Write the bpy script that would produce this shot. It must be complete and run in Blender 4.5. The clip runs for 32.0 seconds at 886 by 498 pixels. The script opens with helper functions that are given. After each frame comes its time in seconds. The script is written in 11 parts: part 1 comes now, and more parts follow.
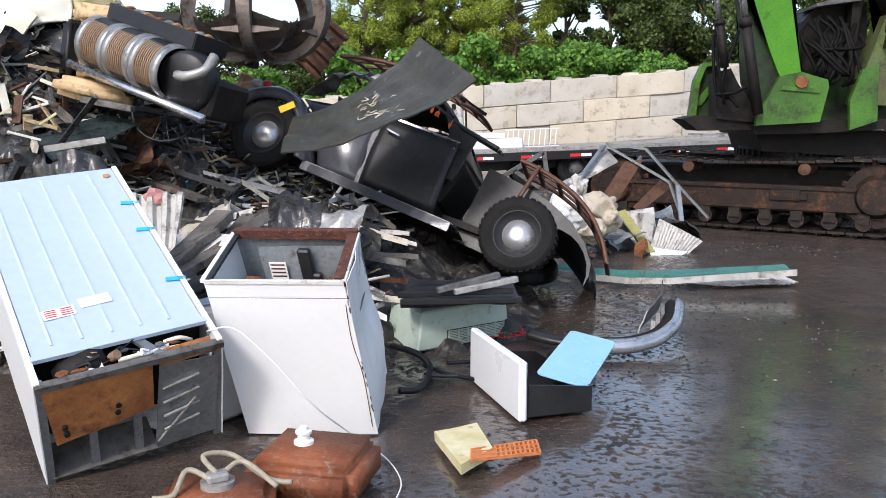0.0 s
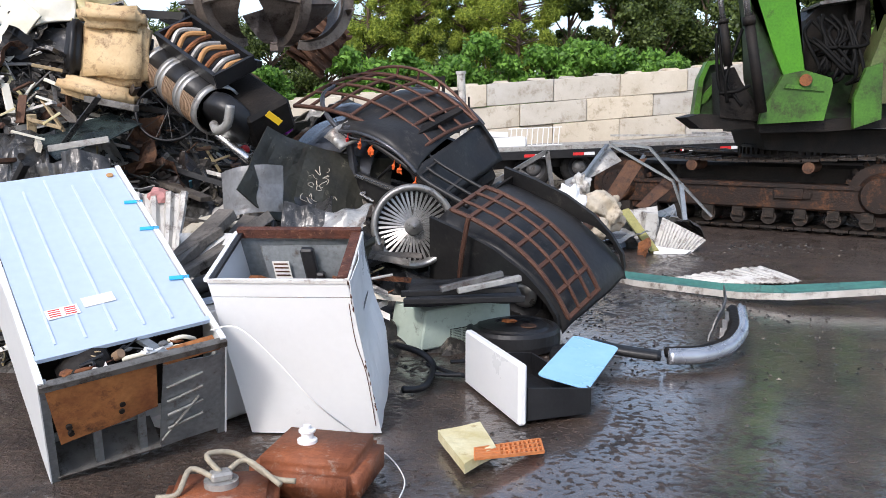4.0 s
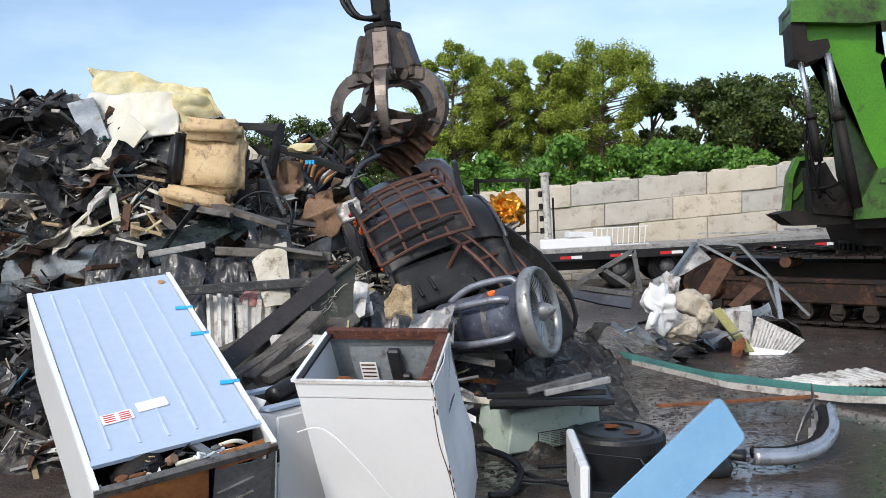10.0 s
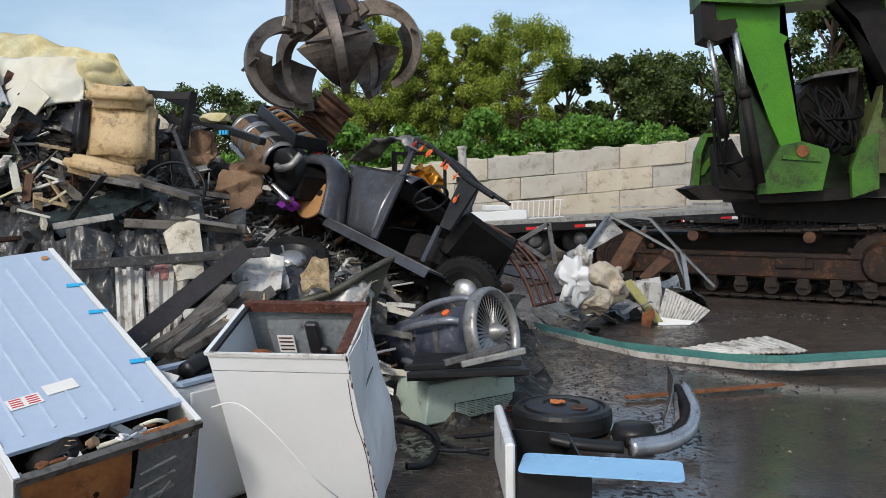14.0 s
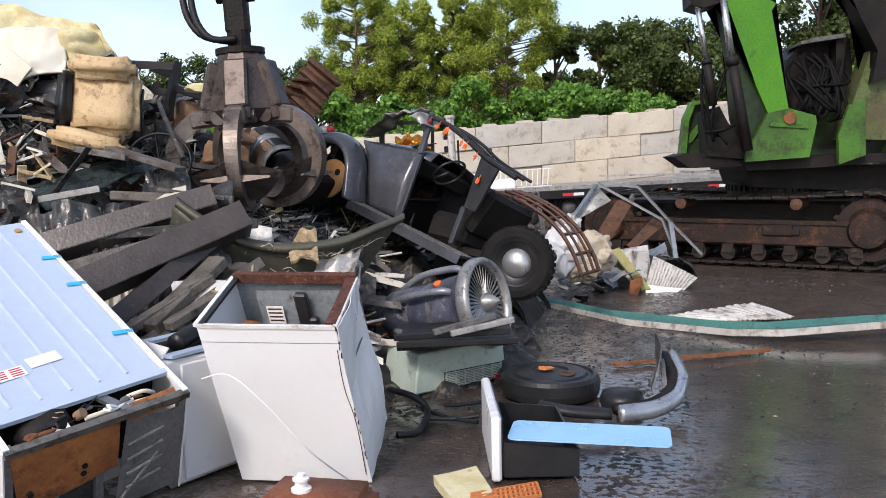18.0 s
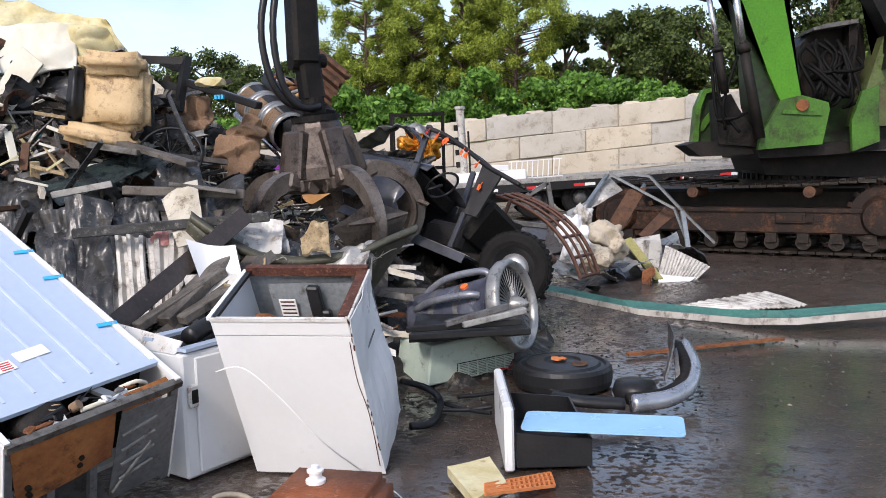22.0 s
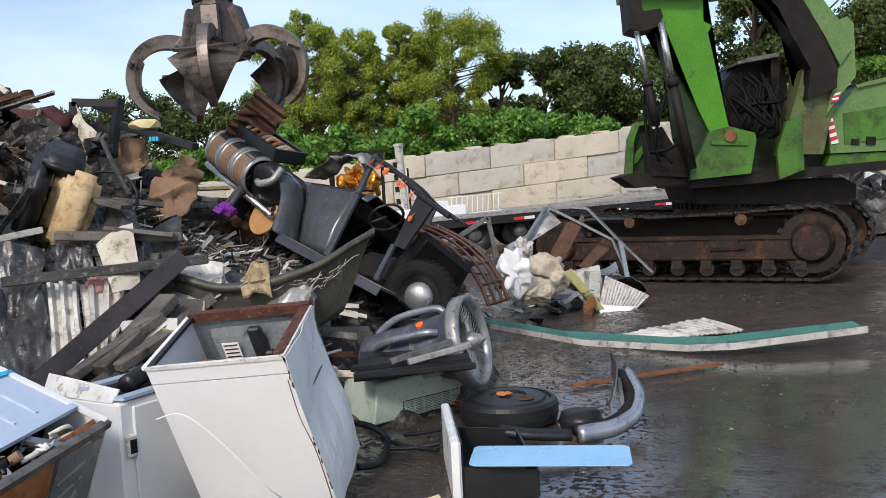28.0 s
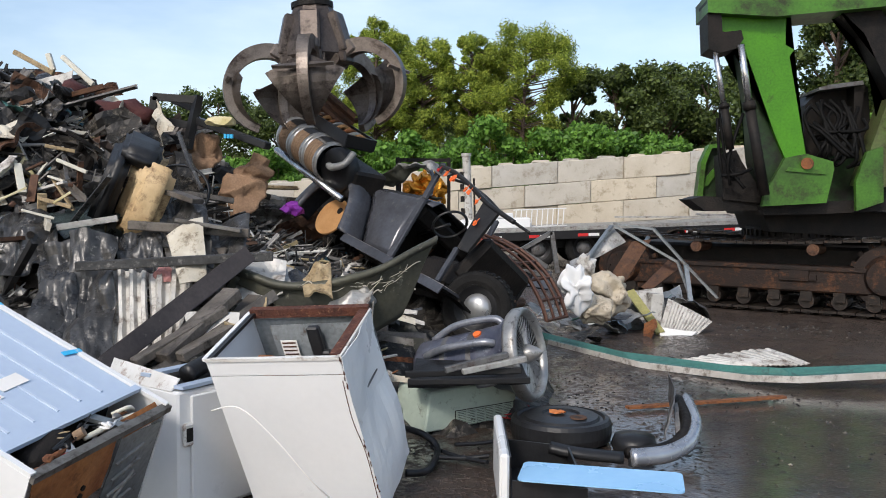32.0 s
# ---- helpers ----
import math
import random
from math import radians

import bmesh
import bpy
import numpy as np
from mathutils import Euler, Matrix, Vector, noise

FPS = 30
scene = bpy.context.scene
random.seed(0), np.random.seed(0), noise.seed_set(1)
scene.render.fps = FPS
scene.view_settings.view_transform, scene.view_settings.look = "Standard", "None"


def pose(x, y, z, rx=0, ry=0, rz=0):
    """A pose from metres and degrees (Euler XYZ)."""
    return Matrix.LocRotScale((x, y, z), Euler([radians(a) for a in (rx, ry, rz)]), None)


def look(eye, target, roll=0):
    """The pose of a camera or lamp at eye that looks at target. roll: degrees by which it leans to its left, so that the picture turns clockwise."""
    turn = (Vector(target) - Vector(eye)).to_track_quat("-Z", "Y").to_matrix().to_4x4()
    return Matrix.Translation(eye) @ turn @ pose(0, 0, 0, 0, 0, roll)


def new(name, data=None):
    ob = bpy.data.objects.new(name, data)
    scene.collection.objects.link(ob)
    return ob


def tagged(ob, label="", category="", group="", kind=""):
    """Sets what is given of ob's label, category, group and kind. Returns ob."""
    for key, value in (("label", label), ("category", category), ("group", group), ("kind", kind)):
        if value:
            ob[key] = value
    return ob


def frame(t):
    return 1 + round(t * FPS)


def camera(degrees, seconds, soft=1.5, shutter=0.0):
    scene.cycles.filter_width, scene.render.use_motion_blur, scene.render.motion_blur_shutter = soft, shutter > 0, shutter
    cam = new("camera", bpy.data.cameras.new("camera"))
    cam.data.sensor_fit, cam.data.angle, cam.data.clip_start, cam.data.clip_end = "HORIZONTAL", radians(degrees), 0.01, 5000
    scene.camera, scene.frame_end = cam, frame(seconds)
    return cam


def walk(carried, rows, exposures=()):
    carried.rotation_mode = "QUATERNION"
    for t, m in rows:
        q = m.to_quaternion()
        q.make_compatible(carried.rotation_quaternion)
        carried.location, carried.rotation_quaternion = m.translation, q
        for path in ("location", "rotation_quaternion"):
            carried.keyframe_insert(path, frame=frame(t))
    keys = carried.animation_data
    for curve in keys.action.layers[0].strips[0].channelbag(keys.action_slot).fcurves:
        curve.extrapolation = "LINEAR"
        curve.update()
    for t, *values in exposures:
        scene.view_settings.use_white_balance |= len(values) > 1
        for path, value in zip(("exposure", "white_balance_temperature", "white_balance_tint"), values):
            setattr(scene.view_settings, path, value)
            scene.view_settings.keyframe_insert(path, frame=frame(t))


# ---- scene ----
EYE = (0.0, 0.0, 1.62)
cam = camera(55.0, 32.0, soft=0.7, shutter=0.3)
PATH = [
    (0, look(EYE, (0.0374, 9.8893, 0.1365), 0.08)),
    (0.5, look(EYE, (0.0972, 9.8847, 0.1093), 0.23)),
    (1, look(EYE, (0.1115, 9.8839, 0.1046), -0.01)),
    (1.5, look(EYE, (0.0052, 9.8816, 0.0854), -0.23)),
    (2, look(EYE, (-0.0425, 9.8834, 0.0981), 0.04)),
    (2.5, look(EYE, (-0.1380, 9.9046, 0.2490), -0.06)),
    (3, look(EYE, (-0.1368, 9.9036, 0.2416), 0.00)),
    (3.5, look(EYE, (-0.0861, 9.9032, 0.2346), 0.08)),
    (4, look(EYE, (-0.0000, 9.8876, 0.1246), 0.00)),
    (4.5, look(EYE, (-0.0042, 9.8854, 0.1103), -0.19)),
    (6.5, look(EYE, (0.1405, 9.8845, 0.1112), -0.83)),
    (7, look(EYE, (0.0831, 9.8866, 0.1209), -0.76)),
    (7.5, look(EYE, (0.0501, 9.8867, 0.1195), -0.90)),
    (8, look(EYE, (-0.0132, 9.8919, 0.1539), -0.77)),
    (8.5, look(EYE, (-0.0554, 9.8953, 0.1778), -0.74)),
    (9, look(EYE, (-0.0311, 9.8907, 0.1459), -0.89)),
    (9.5, look(EYE, (-0.6007, 9.9589, 0.9428), -2.39)),
    (10, look(EYE, (-0.9905, 9.9460, 1.3102), -0.97)),
    (10.5, look(EYE, (-0.6694, 9.9704, 1.2428), -1.10)),
    (11, look(EYE, (-0.5208, 9.9794, 1.2462), -1.38)),
    (11.5, look(EYE, (-0.6117, 9.9774, 1.3415), -0.89)),
    (12, look(EYE, (-0.6741, 9.9727, 1.3180), -0.01)),
    (12.5, look(EYE, (-0.6826, 9.9709, 1.2816), 0.10)),
    (13, look(EYE, (-0.5114, 9.9788, 1.2175), 0.14)),
    (13.5, look(EYE, (-0.2238, 9.9825, 1.0721), -0.23)),
    (14, look(EYE, (-0.0280, 9.9793, 0.9780), -0.63)),
    (14.5, look(EYE, (0.0238, 9.9716, 0.8670), -0.64)),
    (16.5, look(EYE, (0.1591, 9.9474, 0.6085), -1.34)),
    (17, look(EYE, (0.1240, 9.9429, 0.5605), -1.34)),
    (17.5, look(EYE, (0.0916, 9.9496, 0.6211), -0.88)),
    (18, look(EYE, (0.1014, 9.9496, 0.6229), -1.05)),
    (18.5, look(EYE, (0.0089, 9.9520, 0.6417), -0.86)),
    (19, look(EYE, (0.0772, 9.9460, 0.5854), -0.87)),
    (19.5, look(EYE, (0.0502, 9.9480, 0.6027), -0.64)),
    (20, look(EYE, (-0.0018, 9.9442, 0.5655), -0.51)),
    (20.5, look(EYE, (0.0349, 9.9480, 0.6019), -0.80)),
    (21, look(EYE, (-0.0829, 9.9449, 0.5749), -1.48)),
    (21.5, look(EYE, (-0.0668, 9.9376, 0.5070), -1.92)),
    (22, look(EYE, (-0.0348, 9.9399, 0.5261), -1.70)),
    (22.5, look(EYE, (0.1007, 9.9382, 0.5141), -2.05)),
    (23, look(EYE, (0.1504, 9.9412, 0.5473), -2.21)),
    (23.5, look(EYE, (0.1369, 9.9357, 0.4963), -1.84)),
    (24, look(EYE, (0.2640, 9.9541, 0.7001), -2.83)),
    (24.5, look(EYE, (0.5299, 9.9655, 0.9820), -3.63)),
    (25, look(EYE, (0.7046, 9.9637, 1.1422), -3.68)),
    (25.5, look(EYE, (0.6366, 9.9619, 1.0239), -2.82)),
    (27.5, look(EYE, (0.6123, 9.9614, 0.9918), -3.13)),
    (28, look(EYE, (0.6612, 9.9537, 0.9225), -3.03)),
    (28.5, look(EYE, (0.5996, 9.9575, 0.9211), -2.97)),
    (29, look(EYE, (0.6005, 9.9559, 0.8999), -2.90)),
    (29.5, look(EYE, (0.6487, 9.9489, 0.8459), -2.86)),
    (30, look(EYE, (0.5898, 9.9543, 0.8695), -2.87)),
    (30.5, look(EYE, (0.3787, 9.9771, 1.0597), -2.11)),
    (31, look(EYE, (0.3107, 9.9807, 1.0825), -1.62)),
    (31.5, look(EYE, (0.1823, 9.9893, 1.1944), -1.16)),
    (32, look(EYE, (-0.0609, 9.9840, 1.0587), 0.25)),
]
walk(cam, PATH, exposures=[(0.0, 0.70, 6150, 14), (9.3, 0.70, 6150, 14), (10.0, 0.38, 6150, 10), (11.0, 0.02, 6100, 8), (13.5, 0.0, 6250, 8), (16.5, 0.44, 6350, 16), (23.0, 0.52, 6330, 16), (24.0, 0.58, 6330, 17), (25.0, 0.36, 6330, 12), (28.0, 0.29, 6330, 12), (32.0, 0.29, 6350, 11)])

# ---- world and sun ----
world = bpy.data.worlds.new("sky")
scene.world = world
world.use_nodes = True
wn = world.node_tree
sky = wn.nodes.new("ShaderNodeTexSky")
sky.sky_type = "NISHITA"
sky.sun_disc = False
sky.sun_elevation, sky.sun_rotation = radians(38), radians(205)
sky.dust_density, sky.air_density, sky.ozone_density = 2.0, 1.0, 0.9
coord = wn.nodes.new("ShaderNodeTexCoord")
stretch = wn.nodes.new("ShaderNodeMapping")
stretch.inputs["Scale"].default_value = (1.6, 1.6, 5.0)
cloud = wn.nodes.new("ShaderNodeTexNoise")
cloud.inputs["Scale"].default_value, cloud.inputs["Detail"].default_value, cloud.inputs["Roughness"].default_value = 1.3, 6, 0.55
veil = wn.nodes.new("ShaderNodeMapRange")
veil.inputs[1].default_value, veil.inputs[2].default_value, veil.inputs[3].default_value, veil.inputs[4].default_value = 0.42, 0.74, 0.04, 0.62
haze = wn.nodes.new("ShaderNodeMix")
haze.data_type = "RGBA"
haze.inputs[7].default_value = (5.8, 6.6, 7.2, 1)
wn.links.new(coord.outputs["Generated"], stretch.inputs["Vector"])
wn.links.new(stretch.outputs[0], cloud.inputs["Vector"])
wn.links.new(cloud.outputs["Fac"], veil.inputs[0])
wn.links.new(veil.outputs[0], haze.inputs[0])
wn.links.new(sky.outputs[0], haze.inputs[6])
wn.links.new(haze.outputs[2], wn.nodes["Background"].inputs[0])
wn.nodes["Background"].inputs[1].default_value = 0.15
sun = new("sun", bpy.data.lights.new("sun", "SUN"))
sun.data.energy, sun.data.angle, sun.data.color = 1.7, radians(9), (1.0, 0.94, 0.86)
sun.matrix_world = look((-3.0, -6.5, 6.0), (0, 0, 0))


# ---- materials ----
def mat(name, col, col2=None, rough=0.6, metal=0.0, scale=6.0, bump=0.15, fine=60.0, dirt=None, dirt_amt=0.35, spec=0.35):
    """A surface with two scales of variation: patches of col2, fine grain, and stains of dirt."""
    m = bpy.data.materials.new(name)
    m.use_nodes = True
    nt = m.node_tree
    n, l = nt.nodes, nt.links
    b = n["Principled BSDF"]
    tc = n.new("ShaderNodeTexCoord")
    info = n.new("ShaderNodeObjectInfo")
    shift = n.new("ShaderNodeVectorMath")
    shift.operation = "ADD"
    l.new(tc.outputs["Object"], shift.inputs[0])
    l.new(info.outputs["Random"], shift.inputs[1])
    big = n.new("ShaderNodeTexNoise")
    big.inputs["Scale"].default_value, big.inputs["Detail"].default_value, big.inputs["Roughness"].default_value = scale, 6, 0.65
    small = n.new("ShaderNodeTexNoise")
    small.inputs["Scale"].default_value, small.inputs["Detail"].default_value = fine, 4
    l.new(shift.outputs[0], big.inputs["Vector"])
    l.new(shift.outputs[0], small.inputs["Vector"])
    ramp = n.new("ShaderNodeValToRGB")
    ramp.color_ramp.elements[0].position, ramp.color_ramp.elements[1].position = 0.38, 0.66
    ramp.color_ramp.elements[0].color = (*col, 1)
    ramp.color_ramp.elements[1].color = (*(col2 or [c * 0.7 for c in col]), 1)
    l.new(big.outputs["Fac"], ramp.inputs[0])
    out = ramp.outputs[0]
    if dirt:
        st = n.new("ShaderNodeTexNoise")
        st.inputs["Scale"].default_value, st.inputs["Detail"].default_value, st.inputs["Roughness"].default_value = scale * 2.3, 8, 0.75
        l.new(shift.outputs[0], st.inputs["Vector"])
        r2 = n.new("ShaderNodeValToRGB")
        r2.color_ramp.elements[0].position, r2.color_ramp.elements[1].position = 0.62 - dirt_amt * 0.3, 0.74 - dirt_amt * 0.2
        r2.color_ramp.elements[0].color, r2.color_ramp.elements[1].color = (0, 0, 0, 1), (1, 1, 1, 1)
        l.new(st.outputs["Fac"], r2.inputs[0])
        mx = n.new("ShaderNodeMix")
        mx.data_type = "RGBA"
        l.new(r2.outputs[0], mx.inputs[0])
        l.new(out, mx.inputs[6])
        mx.inputs[7].default_value = (*dirt, 1)
        out = mx.outputs[2]
    g = n.new("ShaderNodeMix")
    g.data_type, g.blend_type = "RGBA", "OVERLAY"
    g.inputs[0].default_value = 0.35 if max(col) < 0.45 else 0.08
    l.new(out, g.inputs[6])
    l.new(small.outputs["Fac"], g.inputs[7])
    l.new(g.outputs[2], b.inputs["Base Color"])
    rr = n.new("ShaderNodeMapRange")
    rr.inputs[3].default_value, rr.inputs[4].default_value = max(0.04, rough - 0.15), min(1, rough + 0.15)
    l.new(big.outputs["Fac"], rr.inputs[0])
    l.new(rr.outputs[0], b.inputs["Roughness"])
    b.inputs["Metallic"].default_value = metal
    b.inputs["Specular IOR Level"].default_value = spec
    if bump:
        bp = n.new("ShaderNodeBump")
        bp.inputs["Strength"].default_value, bp.inputs["Distance"].default_value = bump, 0.02
        l.new(small.outputs["Fac"], bp.inputs["Height"])
        l.new(bp.outputs[0], b.inputs["Normal"])
    return m


def ground_material():
    """Wet, dirty concrete with dark oily puddles."""
    m = bpy.data.materials.new("wet_yard")
    m.use_nodes = True
    n, l = m.node_tree.nodes, m.node_tree.links
    b = n["Principled BSDF"]
    tc = n.new("ShaderNodeTexCoord")
    big = n.new("ShaderNodeTexNoise")
    big.inputs["Scale"].default_value, big.inputs["Detail"].default_value, big.inputs["Roughness"].default_value = 0.45, 7, 0.6
    mid = n.new("ShaderNodeTexNoise")
    mid.inputs["Scale"].default_value, mid.inputs["Detail"].default_value, mid.inputs["Roughness"].default_value = 3.2, 9, 0.7
    fine = n.new("ShaderNodeTexNoise")
    fine.inputs["Scale"].default_value, fine.inputs["Detail"].default_value = 45, 6
    for t in (big, mid, fine):
        l.new(tc.outputs["Object"], t.inputs["Vector"])
    ramp = n.new("ShaderNodeValToRGB")
    e = ramp.color_ramp.elements
    e[0].position, e[1].position = 0.3, 0.75
    e[0].color, e[1].color = (0.016, 0.0115, 0.0095, 1), (0.112, 0.078, 0.058, 1)
    l.new(mid.outputs["Fac"], ramp.inputs[0])
    mx = n.new("ShaderNodeMix")
    mx.data_type, mx.blend_type = "RGBA", "OVERLAY"
    mx.inputs[0].default_value = 0.6
    l.new(ramp.outputs[0], mx.inputs[6])
    l.new(fine.outputs["Fac"], mx.inputs[7])
    l.new(mx.outputs[2], b.inputs["Base Color"])
    add = n.new("ShaderNodeMath")
    add.operation = "MULTIPLY_ADD"
    l.new(mid.outputs["Fac"], add.inputs[0])
    add.inputs[1].default_value = 0.75
    l.new(big.outputs["Fac"], add.inputs[2])
    # a shallow basin in the yard where most of the water stands
    dist = n.new("ShaderNodeVectorMath")
    dist.operation = "DISTANCE"
    l.new(tc.outputs["Object"], dist.inputs[0])
    dist.inputs[1].default_value = (1.9, 5.0, 0.0)
    basin = n.new("ShaderNodeMapRange")
    basin.inputs[1].default_value, basin.inputs[2].default_value = 0.5, 4.5
    basin.inputs[3].default_value, basin.inputs[4].default_value = 0.19, -0.06
    l.new(dist.outputs["Value"], basin.inputs[0])
    lvl = n.new("ShaderNodeMath")
    speck = n.new("ShaderNodeTexNoise")
    speck.inputs["Scale"].default_value, speck.inputs["Detail"].default_value = 24, 6
    l.new(tc.outputs["Object"], speck.inputs["Vector"])
    sp = n.new("ShaderNodeMath")
    sp.operation = "MULTIPLY_ADD"
    l.new(speck.outputs["Fac"], sp.inputs[0])
    sp.inputs[1].default_value = 1.7
    l.new(add.outputs[0], sp.inputs[2])
    off = n.new("ShaderNodeMath")
    off.operation = "SUBTRACT"
    l.new(sp.outputs[0], off.inputs[0])
    off.inputs[1].default_value = 0.86
    l.new(off.outputs[0], lvl.inputs[0])
    l.new(basin.outputs[0], lvl.inputs[1])
    wet = n.new("ShaderNodeMapRange")
    wet.inputs[1].default_value, wet.inputs[2].default_value = 0.80, 0.91
    wet.inputs[3].default_value, wet.inputs[4].default_value = 0.60, 0.30
    l.new(lvl.outputs[0], wet.inputs[0])
    b.inputs["Specular IOR Level"].default_value = 0.42
    l.new(wet.outputs[0], b.inputs["Roughness"])
    film_w = n.new("ShaderNodeMapRange")
    film_w.inputs[1].default_value, film_w.inputs[2].default_value = 0.86, 0.89
    l.new(lvl.outputs[0], film_w.inputs[0])
    l.new(film_w.outputs[0], b.inputs["Coat Weight"])
    b.inputs["Coat Roughness"].default_value, b.inputs["Coat IOR"].default_value = 0.05, 1.5
    amp = n.new("ShaderNodeMath")
    l.new(wet.outputs[0], amp.inputs[0])
    amp.inputs[1].default_value = 0.08
    hgt = n.new("ShaderNodeMath")
    hgt.operation = "MULTIPLY"
    l.new(fine.outputs["Fac"], hgt.inputs[0])
    l.new(amp.outputs[0], hgt.inputs[1])
    bp = n.new("ShaderNodeBump")
    bp.inputs["Strength"].default_value, bp.inputs["Distance"].default_value = 0.85, 0.025
    l.new(hgt.outputs[0], bp.inputs["Height"])
    l.new(bp.outputs[0], b.inputs["Normal"])
    ripple = n.new("ShaderNodeBump")
    ripple.inputs["Strength"].default_value, ripple.inputs["Distance"].default_value = 0.22, 0.010
    l.new(speck.outputs["Fac"], ripple.inputs["Height"])
    l.new(ripple.outputs[0], b.inputs["Coat Normal"])
    return m


